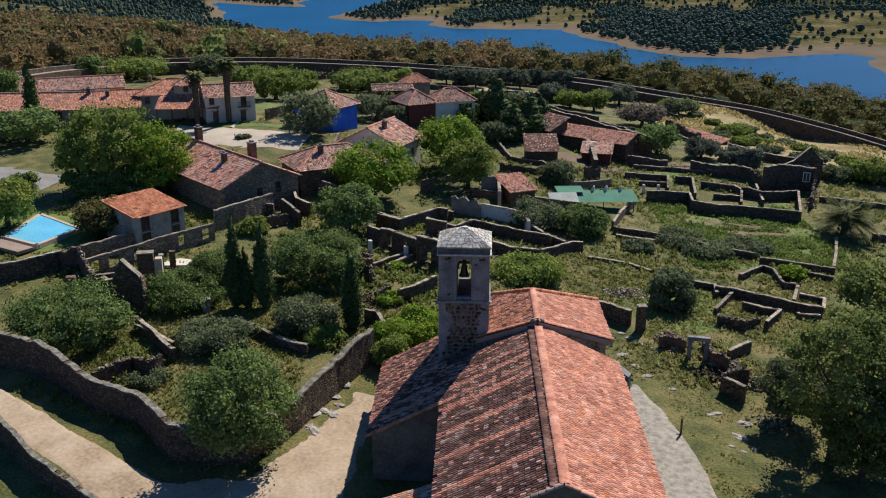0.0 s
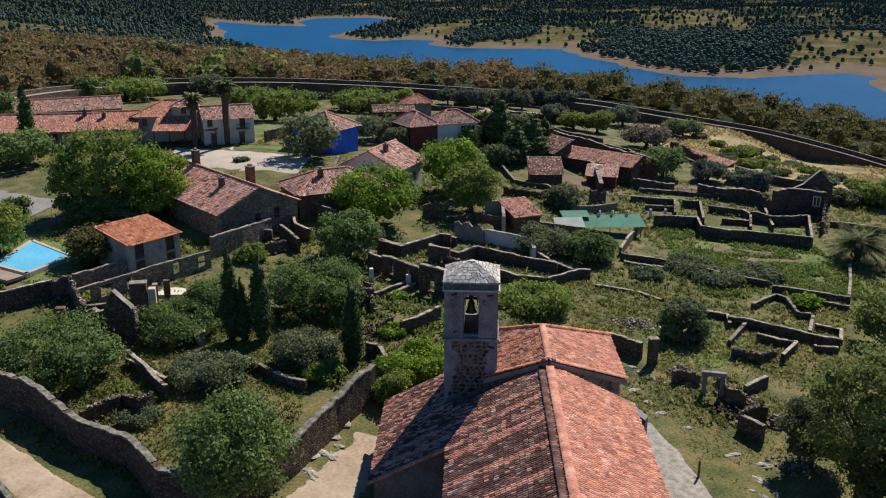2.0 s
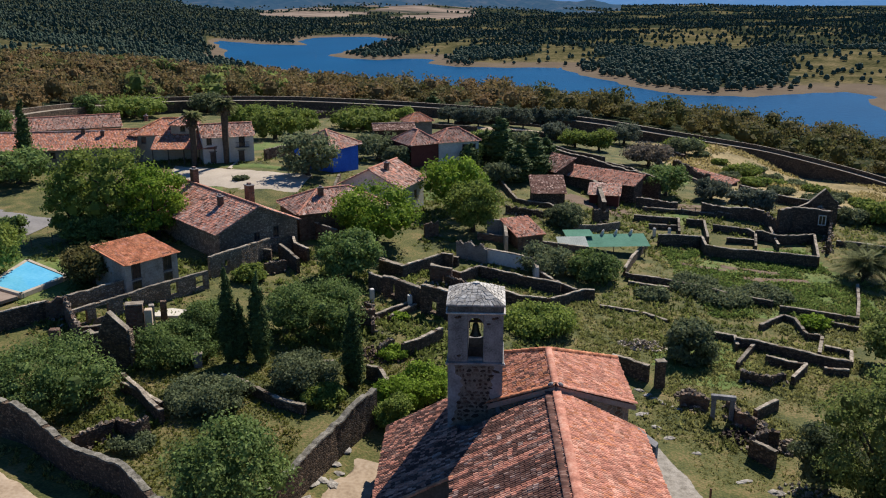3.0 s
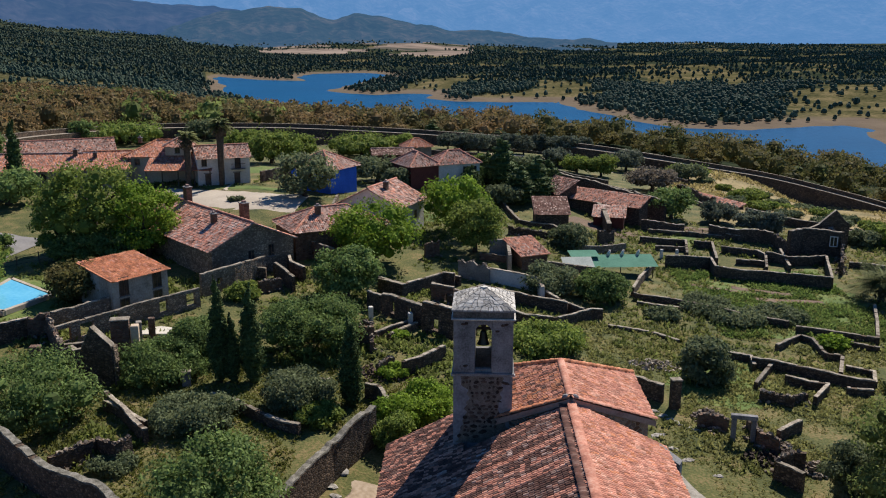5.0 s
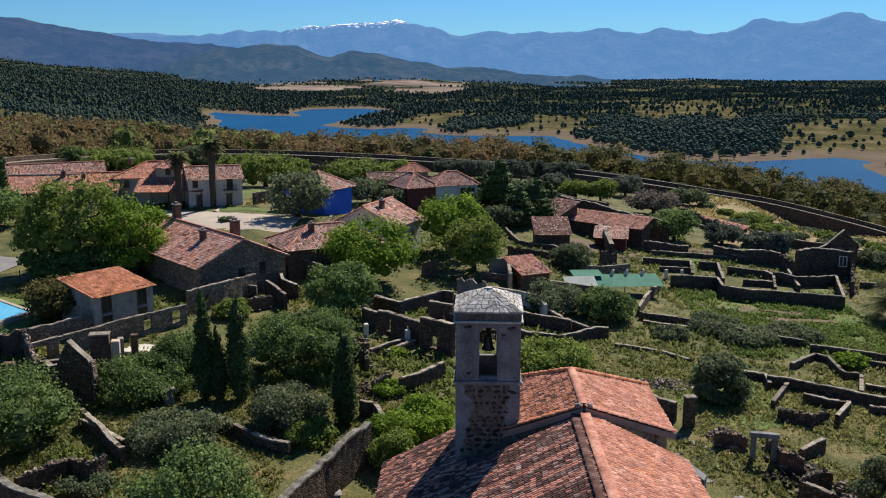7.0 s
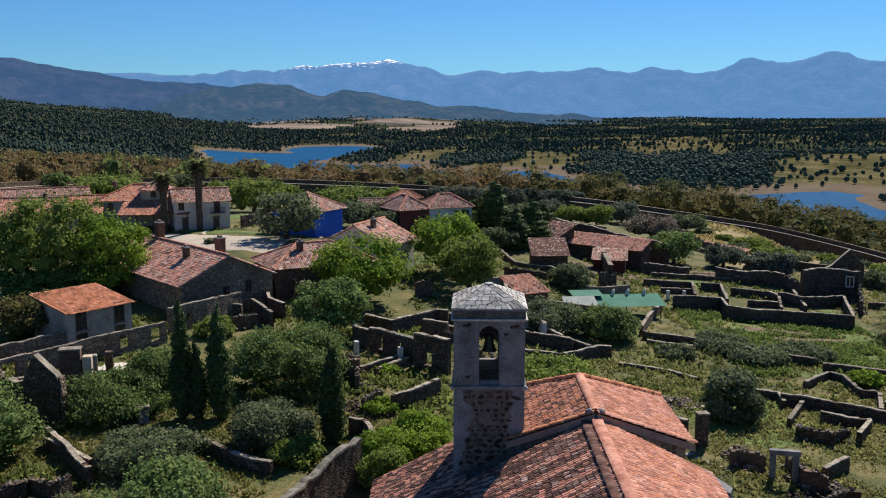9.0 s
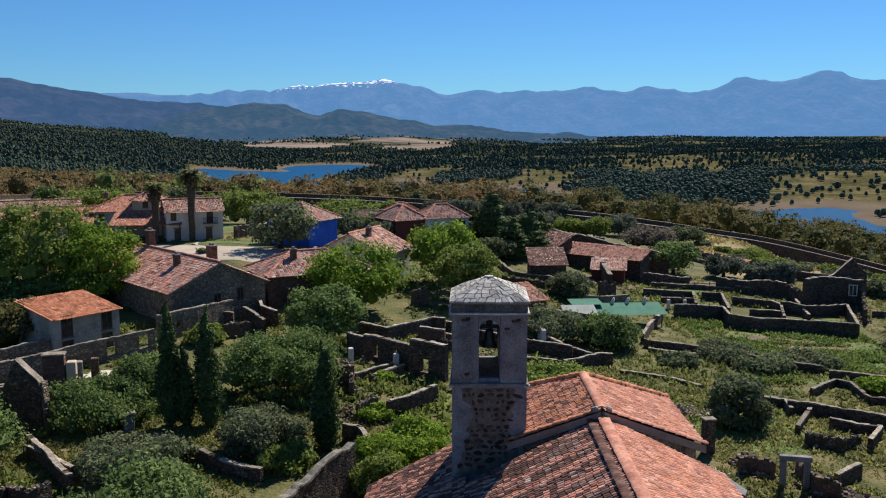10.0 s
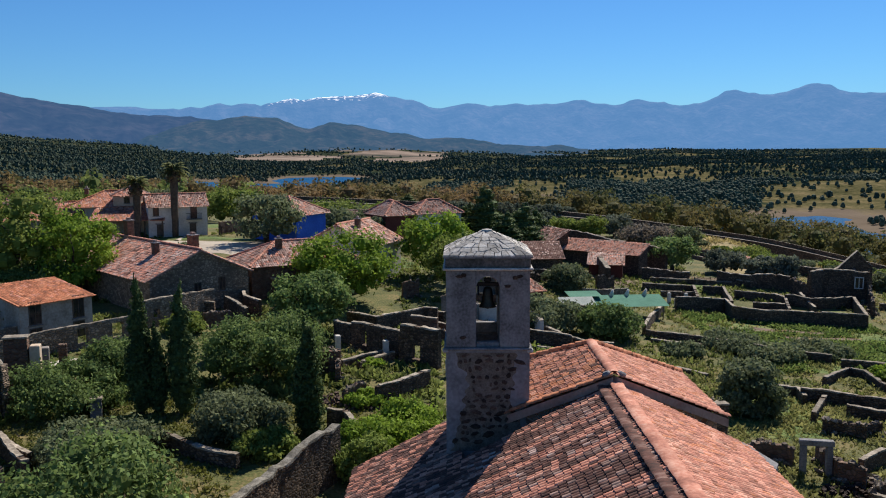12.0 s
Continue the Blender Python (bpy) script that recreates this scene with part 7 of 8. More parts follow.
ribbon("side_lane", [(-50, 160), (-52, 150)], [(-44, 160), (-42, 148)], PAVING, "pale lane beside the stone house", "lane", 0.08, seed=7)
ribbon("lawn", [(-46.5, 174.0), (-37, 174.5), (-27.5, 170)], [(-44, 171.3), (-36, 170.6), (-27.5, 166)], LUSH, "green lawn strip with kerb on the square", "lawn", 0.14, 0.05, seed=8)
ribbon("lawn_path", [(-41.2, 175.5), (-41.6, 170)], [(-40.2, 175.5), (-40.4, 170)], PAVING, "narrow pale path across the lawn", "path", 0.19, 0.03, seed=9, across=3)
ribbon("court", [(-92, 156), (-60, 140)], [(-92, 132), (-64, 120)], surf("court_asphalt", ((0.17, 0.16, 0.15), (0.25, 0.235, 0.22)), 0.4), "grey hard court behind a wire fence", "court", 0.08, 0.1, seed=10)
ribbon("pool_lawn", [(-66, 124), (-56, 121), (-46, 116)], [(-60, 104), (-49, 101), (-43, 106)], LUSH, "mown grass round the pool", "lawn", 0.05, 0.3, seed=11)
ribbon("orchard_track", [(10, 258), (30, 256), (45, 250)], [(8, 252), (28, 250), (45, 244)], DIRT, "pale earth track in the orchard", "track", 0.1, seed=12)
ribbon("paddock", [(34, 178), (42, 172), (56, 166)], [(32, 172), (42, 166), (54, 160)], SOIL, "bare brown earth of a paddock", "paddock", 0.07, seed=13)
ribbon("stable_yard", [(24, 172), (34, 163)], [(21, 167), (32, 158)], SOIL, "bare brown earth before the stable", "yard", 0.07, seed=14)
for k, (a, b, c, d_) in enumerate((((35.4, 133.4), (41.5, 131), (42, 132.6), (35.6, 135.2)), ((41.4, 133.7), (49, 130), (49.4, 131.6), (41.8, 135.2)), ((43, 127), (52, 126), (52, 127.8), (43, 129)))):
    ribbon("soil_bed", [a, b], [d_, c], SOIL, "bare brown soil bed in the vegetable garden", "soil bed", 0.1, 0.3, seed=20 + k)

pool = thing("swimming_pool", (-51.7, 109.5, 5.4), "blue swimming pool with pale stone rim", "pool")
POOL = [(-3.6, -3.0), (2.0, -6.4), (4.6, 0.4), (-3.4, 7.2)]
POOLWATER = surf("pool_water", ((0.10, 0.42, 0.62), (0.17, 0.52, 0.70)), 0.35, 0.12, 0.15, 8.0, spec=0.4, dist=0.1)
part("pool_water", prism_mesh("pool_water", POOL, -0.4, 0.05, POOLWATER), pool, "clear light blue pool water")
for a, b in zip(POOL, POOL[1:] + POOL[:1]):
    L_ = math.dist(a, b)
    part("rim", box_mesh("pool_rim", L_ + 0.55, 0.55, 0.6, PAVING, 0.04), pool, "", pose((a[0] + b[0]) / 2, (a[1] + b[1]) / 2, -0.47, 0, 0, math.degrees(math.atan2(b[1] - a[1], b[0] - a[0]))))
part("terrace", box_mesh("pool_terrace", 7, 2.2, 0.4, surf("pool_terrace", ((0.22, 0.16, 0.12), (0.30, 0.23, 0.18)), 0.8), 0.03), pool, "brown paved strip beside the pool", pose(-1.6, -6.3, -0.38, 0, 0, -31))

# ---- ruins: posts, piers, arch ----
def pier(x, y, w, d_, h, material, label, rz=0, name="pier", top=True):
    t = thing(name, (x, y, gz(x, y)), label, name.replace("_", " "))
    t.matrix_basis = pose(x, y, gz(x, y), 0, 0, rz)
    part("shaft", box_mesh("shaft", w, d_, h + 0.4, material, 0.06, (0, 0, -0.4)), t)
    if top:
        part("cap", box_mesh("pier_cap", w + 0.14, d_ + 0.14, 0.16, COPING, 0.04, (0, 0, h)), t)
    return t


for x_, y_, h_ in ((34.6, 148.4, 1.5), (37.3, 149.2, 1.4), (34.9, 145.9, 1.2)):
    pier(x_, y_, 0.45, 0.45, h_, WHITEWALL, "small whitewashed pillar in the ruined yard", 10, "yard_pillar", False)
pier(21.6, 89.4, 0.95, 0.75, 2.9, STONE, "lone square stone pillar on the grass", 8, "stone_pillar")
pier(-32.5, 91.6, 1.7, 1.0, 4.9, STONE_B, "ruined stone chimney pier with pale side", 12, "ruined_pier")
pier(-31.2, 91.9, 0.75, 0.9, 4.3, CREAM, "pale plastered jamb beside the ruined chimney pier", 12, "ruined_jamb", False)
pier(-32.6, 97.0, 0.6, 0.8, 2.6, RENDER, "whitewashed pier of a ruined house", 20, "ruined_pier", False)
pier(-31.8, 98.6, 0.7, 0.6, 2.4, STONE_B, "ruined brown stone pier", 20, "ruined_pier", False)
pier(-40.5, 90.5, 1.0, 0.8, 2.4, STONE_B, "ruined brown stone pier", 10, "ruined_pier", False)
pier(-25.0, 87.0, 0.8, 0.6, 1.4, GRANITE, "short granite block in the garden", 15, "stone_block")
pier(-9.2, 106.5, 0.5, 0.6, 1.7, WHITEWALL, "whitewashed door jamb of a ruined house", 15, "door_jamb", False)
pier(-4.6, 104.5, 0.5, 0.6, 1.7, WHITEWALL, "whitewashed door jamb of a ruined house", 15, "door_jamb", False)
pier(1.0, 98.4, 0.5, 0.5, 1.6, WHITEWALL, "whitewashed door jamb of a ruined house", 10, "door_jamb", False)
pier(-1.6, 84.4, 1.6, 0.4, 1.7, RENDER, "leaning pale slab among creepers", 35, "stone_slab", False)
doorway = thing("ruined_doorway", (26.0, 82.6, gz(26.0, 82.6)), "ruined granite doorway standing in the meadow", "doorway")
doorway.matrix_basis = pose(26.0, 82.6, gz(26.0, 82.6), 0, 0, -14)
for s in (-1, 1):
    part("jamb", box_mesh("jamb", 0.42, 0.55, 2.5, GRANITE, 0.05, (s * 0.85, 0, -0.4)), doorway)
part("lintel", box_mesh("lintel", 2.3, 0.55, 0.4, GRANITE, 0.05, (0, 0, 2.1)), doorway)
patio = thing("pale_slab", (-32.0, 100.2, gz(-32.0, 100.2)), "pale stone floor slab in the ruined yard", "slab")
part("slab", prism_mesh("pale_floor", [(-1.8, -1.2), (1.6, -1.0), (2.4, 0.8), (0.2, 1.6), (-1.6, 0.8)], -0.2, 0.25, surf("pale_floor", ((0.5, 0.46, 0.38), (0.66, 0.6, 0.5)), 1.0), 0.05), patio)
marker = thing("wooden_post", (20.6, 67.9, gz(20.6, 67.9)), "rusty iron marker post with a bent foot", "post")
part("post", box_mesh("marker_post", 0.17, 0.12, 1.75, surf("rusty_post", ((0.09, 0.04, 0.02), (0.2, 0.09, 0.045)), 4.0, 0.7), 0.02, (0, 0, -0.15)), marker)
part("foot", box_mesh("marker_foot", 0.8, 0.2, 0.1, WOOD, 0.02, (-0.4, -0.1, 0.03)), marker)
fence_me = box_mesh("fence_post", 0.12, 0.12, 1.5, WOOD, 0.02, (0, 0, -0.3))


def fence(pts, label, gap=2.0, rails=(0.45, 0.95), wire=False, height_=1.2):
    f = thing("fence", (0, 0, 0), label, "fence")
    for (x0, y0), (x1, y1) in zip(pts, pts[1:]):
        n = max(1, int(math.dist((x0, y0), (x1, y1)) / gap))
        for i in range(n):
            ax, ay = x0 + (x1 - x0) * i / n, y0 + (y1 - y0) * i / n
            bx, by = x0 + (x1 - x0) * (i + 1) / n, y0 + (y1 - y0) * (i + 1) / n
            az, bz = gz(ax, ay), gz(bx, by)
            part("post", fence_me, f, "", pose(ax, ay, az) @ Matrix.Diagonal((1, 1, height_ / 1.2, 1)))
            for r in rails:
                part("rail", rod_mesh("rail", (ax, ay, az + r), (bx, by, bz + r), 0.02 if wire else 0.055, 0.02 if wire else 0.05, IRON if wire else WOOD, 5), f)
    return f


fence([(42.9, 163.1), (50.6, 163.0), (55, 160)], "weathered timber rail fence round the paddock")
fence([(-62, 120), (-52, 131), (-60, 141)], "wire fence on posts round the court", 2.6, (0.4, 0.9, 1.4), True, 1.6)
fence([(-66, 119), (-80, 124)], "wire fence on posts beside the court", 2.6, (0.4, 0.9, 1.4), True, 1.6)

# ---- rocks and rubble ----
ROCK = surf("lichened_rock", ((0.13, 0.115, 0.095), (0.30, 0.275, 0.24), (0.46, 0.43, 0.38)), 2.2, 0.95, 0.8, 5.0)


def rock_mesh(rng, sx, sy, sz):
    bm = bmesh.new()
    bmesh.ops.create_icosphere(bm, subdivisions=2, radius=1.0)
    off = rng.uniform(0, 50)
    for v in bm.verts:
        k = 1 + 0.6 * noise.noise(v.co * 1.3 + Vector((off, 0, 0))) + 0.35 * noise.noise(v.co * 3.1 + Vector((0, off, 0)))
        v.co = Vector((v.co.x * sx * k, v.co.y * sy * k, v.co.z * sz * k))
    return bm_mesh("rock", bm, ROCK)


rng = random.Random(77)
for x, y, sx, sy, sz in ((-10.6, 70.6, 1.7, 1.0, 0.2), (-9.4, 72.6, 1.3, 0.8, 0.2), (-11.3, 68.0, 1.5, 0.9, 0.16), (-9.4, 67.4, 0.7, 0.4, 0.12), (-10.6, 64.8, 0.8, 0.4, 0.12), (-11.4, 68.2, 0.6, 0.4, 0.14), (-9.6, 70.2, 0.6, 0.4, 0.16), (-10.3, 67.9, 0.7, 0.35, 0.15), (-9.0, 68.9, 0.5, 0.3, 0.1), (-11.2, 65.4, 0.5, 0.3, 0.1),
                         (19.4, 88.6, 0.45, 0.3, 0.1), (20.0, 87.6, 0.5, 0.3, 0.1), (20.5, 86.8, 0.45, 0.3, 0.1), (21.1, 86.0, 0.5, 0.35, 0.1), (21.7, 85.3, 0.5, 0.3, 0.1), (22.3, 84.6, 0.45, 0.3, 0.1), (25.9, 68.2, 0.7, 0.4, 0.12), (25.2, 65.6, 0.4, 0.25, 0.08), (26.4, 66.0, 0.35, 0.25, 0.08), (24.6, 66.4, 0.3, 0.2, 0.08), (24.8, 72.1, 0.8, 0.25, 0.1), (19.4, 81.0, 0.6, 0.4, 0.12), (18.6, 83.4, 0.7, 0.4, 0.12), (20.2, 79.2, 0.6, 0.3, 0.1), (27.0, 70.6, 0.7, 0.4, 0.16), (22.0, 76.5, 0.5, 0.3, 0.1)):
    r = new("rock", rock_mesh(rng, sx, sy, sz))
    r.matrix_basis = pose(x, y, gz(x, y) + 0.02, 0, 0, rng.uniform(0, 180))
    tagged(r, "flat grey rock bedded in the ground", "rock", "rocks")


def rubble(name, label, cx, cy, rx, ry, n, seed, size=(0.12, 0.35), heap=0.5, material=None):
    """A heap of loose stones as one growth of small blocks."""
    rg = random.Random(seed)
    vs, fs = [], []
    for i in range(n):
        a, q = rg.uniform(0, 6.28), math.sqrt(rg.random())
        x, y = cx + math.cos(a) * rx * q, cy + math.sin(a) * ry * q
        s = rg.uniform(*size)
        z = gz(x, y) + heap * (1 - q) * rg.random() + s * 0.2
        m = pose(x, y, z, rg.uniform(0, 90), rg.uniform(0, 90), rg.uniform(0, 90))
        o = len(vs)
        for p in ((-1, -1, -1), (1, -1, -1), (1, 1, -1), (-1, 1, -1), (-1, -1, 1), (1, -1, 1), (1, 1, 1), (-1, 1, 1)):
            vs.append(m @ Vector((p[0] * s * rg.uniform(0.4, 0.6), p[1] * s * rg.uniform(0.3, 0.5), p[2] * s * rg.uniform(0.25, 0.45))))
        fs += [tuple(o + k for k in f) for f in ((0, 3, 2, 1), (4, 5, 6, 7), (0, 1, 5, 4), (1, 2, 6, 5), (2, 3, 7, 6), (3, 0, 4, 7))]
    return tagged(new(name, mesh_of(name, vs, fs, (material or COPING,))), label, "rubble", kind="stuff")


rubble("rubble_heap", "heap of grey fallen stones in the grass", 22.5, 100.5, 3.2, 1.8, 260, 1)
rubble("rubble_strip", "fallen stones beside the ruined doorway", 27.6, 79.6, 2.6, 1.6, 180, 2, material=RUBBLE_DARK)
rubble("rubble_patch", "fallen brown stones in the ruined yard", -7.0, 90.5, 3.0, 2.0, 160, 3, material=RUBBLE_DARK)
rubble("ruin_stones", "loose stones in the ruins", 2.0, 112.0, 8.0, 5.0, 200, 5)
rubble("inner_rubble", "fallen brown stones filling a roofless room", 30.4, 77.6, 1.5, 1.2, 130, 18, (0.15, 0.4), 1.0, FALLEN)
rubble("wall_rubble", "tumbled stones of a broken wall beside the doorway", 28.4, 81.4, 1.5, 0.8, 150, 19, (0.15, 0.42), 1.1, FALLEN)
rubble("heap_stones", "tumbled stones of a broken wall", 24.2, 87.4, 1.5, 0.8, 130, 20, (0.15, 0.4), 0.9, FALLEN)
rubble("meadow_stones", "pale loose stones in the meadow", 29.5, 70.5, 2.6, 1.6, 90, 6, (0.1, 0.3), 0.1)


# ---- rough growth ----
def tufts(name, label, leaf, places, seed, size=0.35, blades=9, tall=1.0):
    """Low weeds and grass clumps over an area, as one growth."""
    rs = np.random.RandomState(seed)
    p = np.asarray(places)
    n = len(p)
    z = height(p[:, 0], p[:, 1])
    base = np.stack([p[:, 0], p[:, 1], z], -1)
    s = size * rs.uniform(0.6, 1.5, n)
    base = np.repeat(base, blades, 0)
    s = np.repeat(s, blades)[:, None]
    m = n * blades
    off = rs.normal(0, 0.42, (m, 3)) * s
    off[:, 2] = np.abs(off[:, 2]) * 0.5
    d = rs.normal(size=(m, 3))
    d[:, 2] = np.abs(d[:, 2]) * tall + 0.25
    d /= np.linalg.norm(d, axis=1)[:, None]
    w = np.cross(d, rs.normal(size=(m, 3)))
    w /= np.linalg.norm(w, axis=1)[:, None] + 1e-6
    L_ = s * rs.uniform(0.5, 1.1, (m, 1))
    c = base + off
    q = np.stack([c - w * L_ * 0.28, c + w * L_ * 0.28, c + d * L_ + w * L_ * 0.12, c + d * L_ - w * L_ * 0.12], 1)
    return tagged(new(name, quads_mesh(name, q, leaf)), label, "weeds", kind="stuff")


TRACK = [(-63, 82), (-48, 74.5), (-38.5, 68.5), (-29, 60.6), (-20, 52), (-12, 52), (-9, 60), (-7, 70)]


def spread(x0, x1, y0, y1, n, seed, scale, cut, clear=0.85):
    rs = np.random.RandomState(seed)
    x, y = rs.uniform(x0, x1, n), rs.uniform(y0, y1, n)
    keep = waves(x, y, scale, seed) + 0.5 * waves(x, y, scale * 0.35, seed + 1) > cut
    keep &= ~((x > -13) & (x < 21.2) & (y < 78) & (y > 30))
    keep &= ~((x > 12) & (x < 36) & (y < 92) & (rs.uniform(0, 1, n) < clear))
    for (ax, ay), (bx, by) in zip(TRACK, TRACK[1:]):
        k = np.clip(((x - ax) * (bx - ax) + (y - ay) * (by - ay)) / ((bx - ax) ** 2 + (by - ay) ** 2), 0, 1)
        keep &= np.hypot(x - ax - k * (bx - ax), y - ay - k * (by - ay)) > 4.6
    keep &= ~((x > -56) & (x < -46) & (y > 102) & (y < 117)) & ~((x > -52) & (x < -24) & (y > 150) & (y < 173))
    keep &= ~((x < -58) & (y > 118) & (y < 158))
    return np.stack([x[keep], y[keep]], -1)


WEED_A = leafy("weed_green", (0.135, 0.150, 0.046), (0.275, 0.258, 0.098), 0.35, 0.5)
WEED_B = leafy("weed_straw", (0.24, 0.20, 0.075), (0.42, 0.34, 0.15), 0.35, 0.5)
WEED_C = leafy("weed_dark", (0.11, 0.14, 0.035), (0.20, 0.225, 0.065), 0.4, 0.5)
tufts("meadow_weeds", "green weeds and long grass between the walls", WEED_A, spread(-62, 75, 60, 175, 20000, 3, 7.0, 0.0), 1, 0.26, 6)
tufts("ruin_weeds", "tall yellow-green weeds in the ruined rooms", WEED_A, [p for p in spread(15, 56, 77, 116, 7800, 13, 4.0, -0.2, 0.0) if p[0] > 19.5 + (82 - p[1]) * 0.5 + 4 * math.sin(p[0] * 7.3 + p[1] * 3.1)], 11, 0.3, 6)
tufts("straw_weeds", "dry straw-coloured grass clumps", WEED_B, spread(-60, 80, 58, 180, 16000, 5, 9.0, 0.25), 2, 0.22, 6)
tufts("dark_weeds", "dark low scrub among the ruins", WEED_C, spread(-60, 75, 92, 185, 12000, 8, 8.0, 0.05), 3, 0.4, 8)
tufts("slope_straw", "dry yellow grass on the slope below the wall", WEED_B, spread(55, 125, 175, 250, 6000, 9, 9.0, 0.1), 4, 0.5, 7)
g = spread(34, 57, 112, 142, 6000, 10, 5.0, -0.5)
g = g[~within([(35.0, 135.6), (35.0, 133.2), (41.5, 130.6), (49, 129.6), (49.6, 131.8), (42, 135.4)], g[:, 0], g[:, 1]) & ~within([(42.6, 126.6), (52.4, 125.6), (52.4, 128), (42.6, 129.4)], g[:, 0], g[:, 1])]
tufts("vegetable_rows", "lush green crop and weeds of the vegetable garden", leafy("crop_green", (0.11, 0.175, 0.042), (0.225, 0.285, 0.08), 0.4, 0.5), g, 5, 0.36, 8, 0.6)
tufts("garden_growth", "dark green undergrowth in the walled gardens", WEED_C, spread(-45, 0, 72, 120, 6000, 12, 6.0, 0.3), 6, 0.45, 9)
FINE = leafy("fine_grass", (0.12, 0.14, 0.028), (0.26, 0.23, 0.08), 0.4)
tufts("church_meadow_grass", "short mixed grass of the meadow beside the church", FINE, spread(15, 42, 56, 98, 9000, 31, 4.0, -0.2, 0.0), 7, 0.12, 5, 0.6)
tufts("garden_grass", "yellow-green grass inside the garden walls", leafy("garden_grass_blade", (0.10, 0.12, 0.022), (0.22, 0.21, 0.05), 0.45), spread(-40, -4, 60, 95, 11000, 33, 4.0, -0.5), 8, 0.2, 5, 0.9)
tufts("verge_grass", "low grass on the verge under the track wall", FINE, np.array([(-38 + 24 * k + 0.6 * math.sin(k * 90), 71.5 - 12.5 * k + 0.9 * math.cos(k * 170)) for k in np.linspace(0, 0.8, 340)]), 9, 0.22, 6, 0.9)
ruined_window = thing("window_frame", (63.6, 150.8, gz(63.6, 150.8) + 1.9), "pale window frame left in the ruined house front", "window frame")
ruined_window.matrix_basis = pose(63.4, 150.75, gz(63.4, 150.8) + 1.9, 0, 0, -22)
for dx_, dz_, w_, h_ in ((-0.55, 0, 0.14, 1.5), (0.55, 0, 0.14, 1.5), (0, 0, 0.1, 1.5), (0, 1.5, 1.24, 0.14), (0, -0.1, 1.24, 0.14)):
    part("bar", box_mesh("frame_bar", w_, 0.12, h_, WHITEWALL, 0.01, (dx_, -0.42, dz_)), ruined_window)
# No hole behind the frame: a dark panel paints the opening's shade.
part("opening", box_mesh("dark_opening_panel", 1.0, 0.06, 1.5, DARKGLASS, 0, (0, -0.39, 0)), ruined_window, "dark panel standing in for the shaded empty opening")


# ---- woods and distance ----
def tree_kinds(seed, n, lobes, leaves, size, hearts=1):
    rs = np.random.RandomState(seed)
    out = []
    for _ in range(n):
        lo = lobes_of(rs, 1.0, 2.0, 0.15, lobes)
        out.append(np.concatenate([leaf_cloud(rs, lo, leaves, size, 0.6), cores_of(lo[:hearts], 0.66)]))
    return out


def scatter(name, label, leaf, places, kinds, seed, category):
    """Many far trees as one growth."""
    rs = np.random.RandomState(seed)
    out = []
    for x, y, z, r, h in places:
        q = kinds[rs.randint(len(kinds))]
        a = rs.uniform(0, 6.28)
        c, s = math.cos(a), math.sin(a)
        px, py = q[..., 0] * c - q[..., 1] * s, q[..., 0] * s + q[..., 1] * c
        out.append(np.stack([px * r + x, py * r + y, q[..., 2] * h / 2 + z], -1))
    return tagged(new(name, quads_mesh(name, np.concatenate(out), leaf)), label, category, kind="stuff")


def jittered(x0, x1, y0, y1, step, seed):
    rs = np.random.RandomState(seed)
    gx, gy = np.meshgrid(np.arange(x0, x1, step), np.arange(y0, y1, step))
    return (gx + rs.uniform(-0.5, 0.5, gx.shape) * step).ravel(), (gy + rs.uniform(-0.5, 0.5, gy.shape) * step).ravel(), rs


def blob_kinds(seed, n, rings, seg, leaves):
    """Far conifers: a lumpy closed crown with a ragged outline, one unit wide and two high."""
    rs = np.random.RandomState(seed)
    out = []
    for _ in range(n):
        prof = [(0.32, 0.5)] + [((1.1 if rings == 1 else 0.55) + 1.25 * k / max(rings - 1, 1), (1.0 - 0.45 * (k / max(rings - 1, 1)) ** 2.2)) for k in range(rings)]
        ring = [[(math.cos(6.28 * j / seg) * r * rs.uniform(0.72, 1.2), math.sin(6.28 * j / seg) * r * rs.uniform(0.72, 1.2), h + rs.uniform(-0.1, 0.1)) for j in range(seg)] for h, r in prof]
        ring.append([(rs.uniform(-0.1, 0.1), rs.uniform(-0.1, 0.1), 2.0)] * seg)
        quads = [[ring[i][j], ring[i][(j + 1) % seg], ring[i + 1][(j + 1) % seg], ring[i + 1][j]] for i in range(len(ring) - 1) for j in range(seg)]
        lo = lobes_of(rs, 1.0, 2.0, 0.15, 4)
        out.append(np.concatenate([np.array(quads), leaf_cloud(rs, lo, leaves, 0.42, 0.6)]))
    return out


x, y, rs = jittered(-330, 260, 150, 900, 9.4, 51)
d = shore_distance(x, y)
town = np.hypot(x - 5, y - 150)
bear = np.degrees(np.arctan2(x, y))
keep = (d > 12) & ((town > 142) | (x > 60)) & (np.abs(bear) < 36) & ~((y > 500) & (x > 40)) & (y > 205) & ((x < -110) | (y > 292) | (x > 60) & (y > np.interp(x, [45, 62, 90, 112, 128, 140, 160, 200], [266, 255, 251, 246, 237, 226, 200, 150]) + 9)) & (y < 720)
x, y, d = x[keep], y[keep], d[keep]
from_walk = np.degrees(np.arctan2(x, y - 25))
z = height(x, y)
rr = rs.uniform(3.4, 6.4, len(x))
hh = rr * rs.uniform(1.45, 2.1, len(x))
luck = rs.uniform(0, 1, len(x))
green = (waves(x, y, 40.0, 77) > 0.72) & (luck < 0.5) | (luck < 0.06)
right = (x > 35) & (y < 520)
gap = right & ((luck > 0.98) | (from_walk > 21) & (from_walk < 25) & (luck > 0.8))
P = np.stack([x, y, z - 0.3, rr, hh], -1)
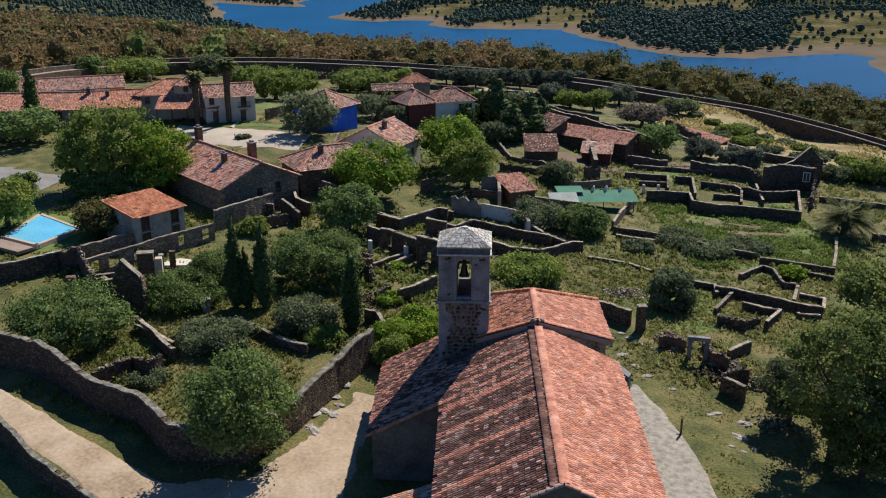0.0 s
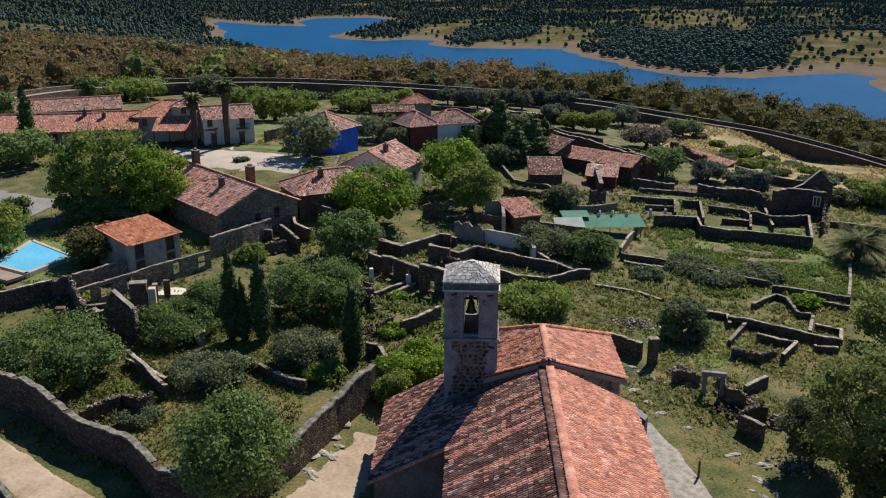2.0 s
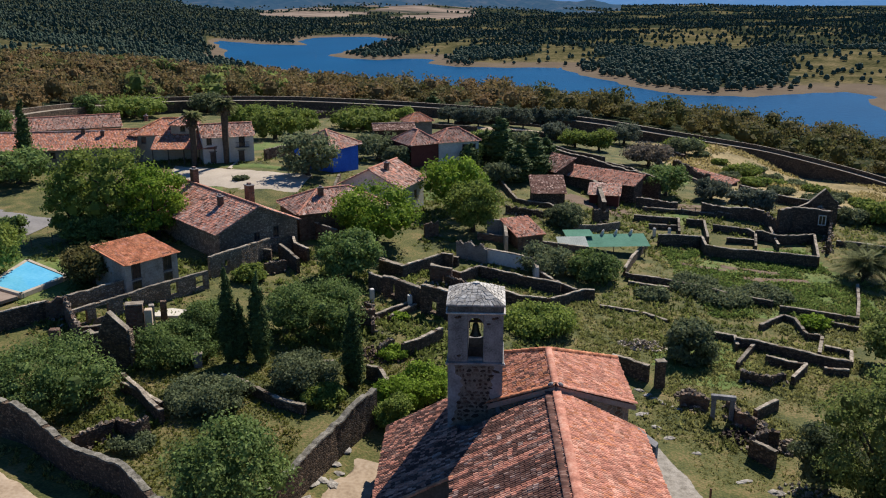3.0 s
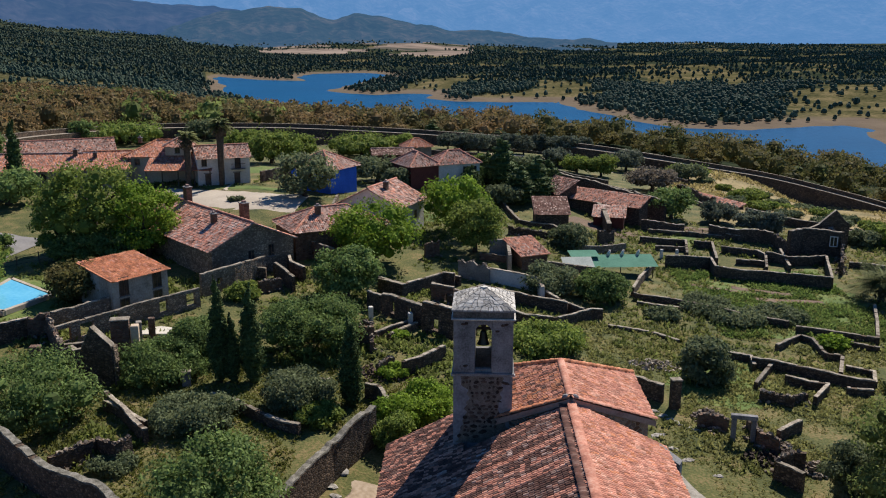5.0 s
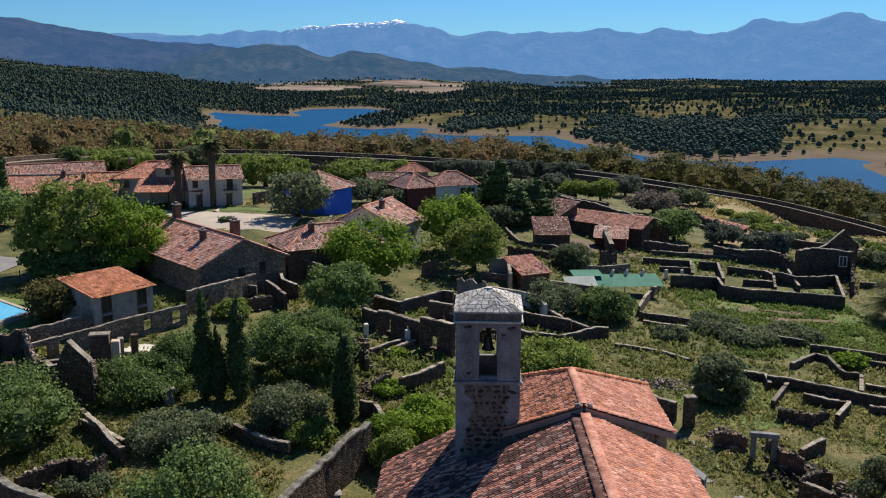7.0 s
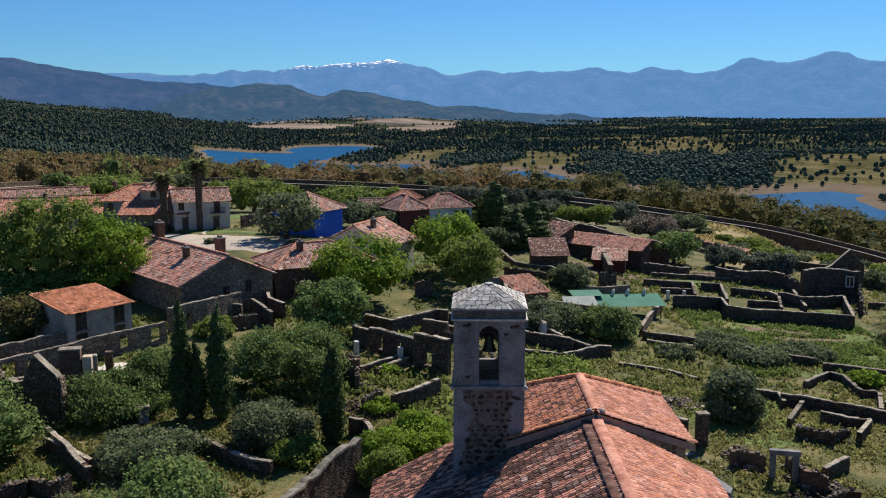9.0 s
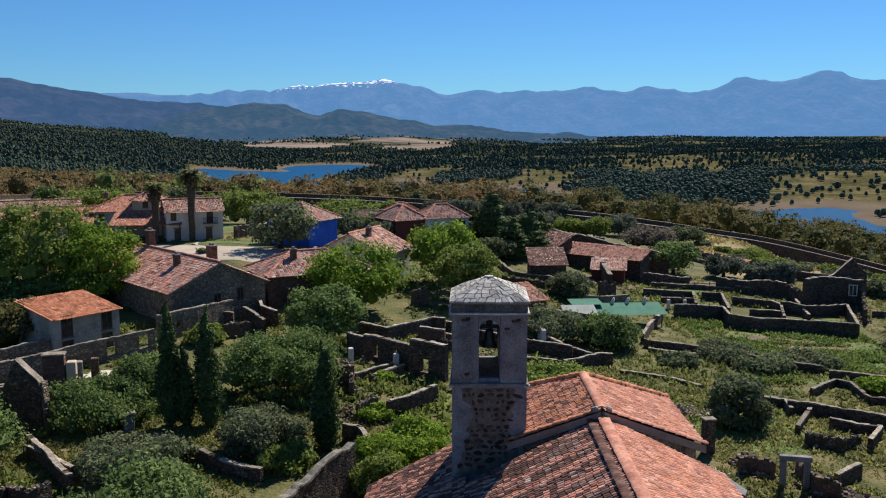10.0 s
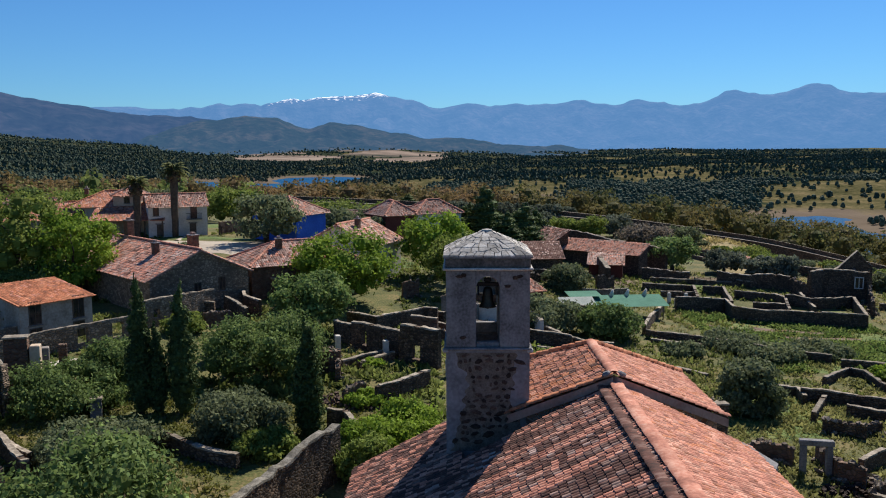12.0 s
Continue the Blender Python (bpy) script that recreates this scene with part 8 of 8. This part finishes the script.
kinds = tree_kinds(5, 6, 14, 210, 0.18)
far_kinds = tree_kinds(6, 6, 9, 60, 0.31)
beyond = np.hypot(x, y) > 430
scatter("oak_wood", "russet and olive oak wood on the slopes below the town", LEAF_BROWN, P[~green & ~right & ~beyond], kinds, 6, "wood")
scatter("far_oak_wood", "russet oak wood towards the lake", LEAF_BROWN, P[~green & ~right & beyond], far_kinds, 16, "wood")
scatter("green_wood", "dark green trees mixed into the oak wood", LEAF_DEEP, P[green & ~right], far_kinds, 7, "wood")
P[:, 3] *= 0.95
low = P[right & ~gap & (luck < 0.6)] * [1, 1, 1, 0.9, 0.65] + [3.5, -3.0, -1.0, 0, 0]
scatter("low_oak_scrub", "low olive and russet oak scrub under the town wall", LEAF_AUTUMN, low, far_kinds, 9, "scrub")
fine_kinds = tree_kinds(15, 6, 18, 340, 0.15, 1)
scatter("fading_oak_wood", "olive and russet oaks between the town wall and the water", LEAF_AUTUMN, P[right & ~gap], fine_kinds, 8, "wood")

MID_PINE = blob_kinds(9, 8, 3, 5, 9)
LIGHT_PINE = blob_kinds(10, 9, 1, 3, 1)
for name_, y0, y1, step_, kinds_, seed_, grow in (("pine_wood", 520, 1130, 6.4, MID_PINE, 61, 1.0), ("far_pine_wood", 1130, 2300, 9.3, LIGHT_PINE, 62, 1.2), ("farthest_pine_wood", 2300, 3700, 17.0, LIGHT_PINE, 63, 1.8)):
    x, y, rs = jittered(-1450, 1450, y0, y1, step_, seed_)
    d = shore_distance(x, y)
    bear = np.degrees(np.arctan2(x, y))
    thick, plain = wooded(x, y, d)
    luck = rs.uniform(0, 1, len(x))
    keep = (d > 12) & (np.abs(bear) < 29.5) & ((y > 860) | (x > 60)) & (luck < thick)
    x, y = x[keep], y[keep]
    rr = rs.uniform(1.5, 2.8, len(x)) * grow
    P = np.stack([x, y, height(x, y) - 0.2, rr, rr * rs.uniform(1.8, 3.1, len(x)) / grow ** 0.8], -1)
    scatter(name_, "dark pine wood on the far shore", LEAF_PINE, P, kinds_, seed_, "wood")
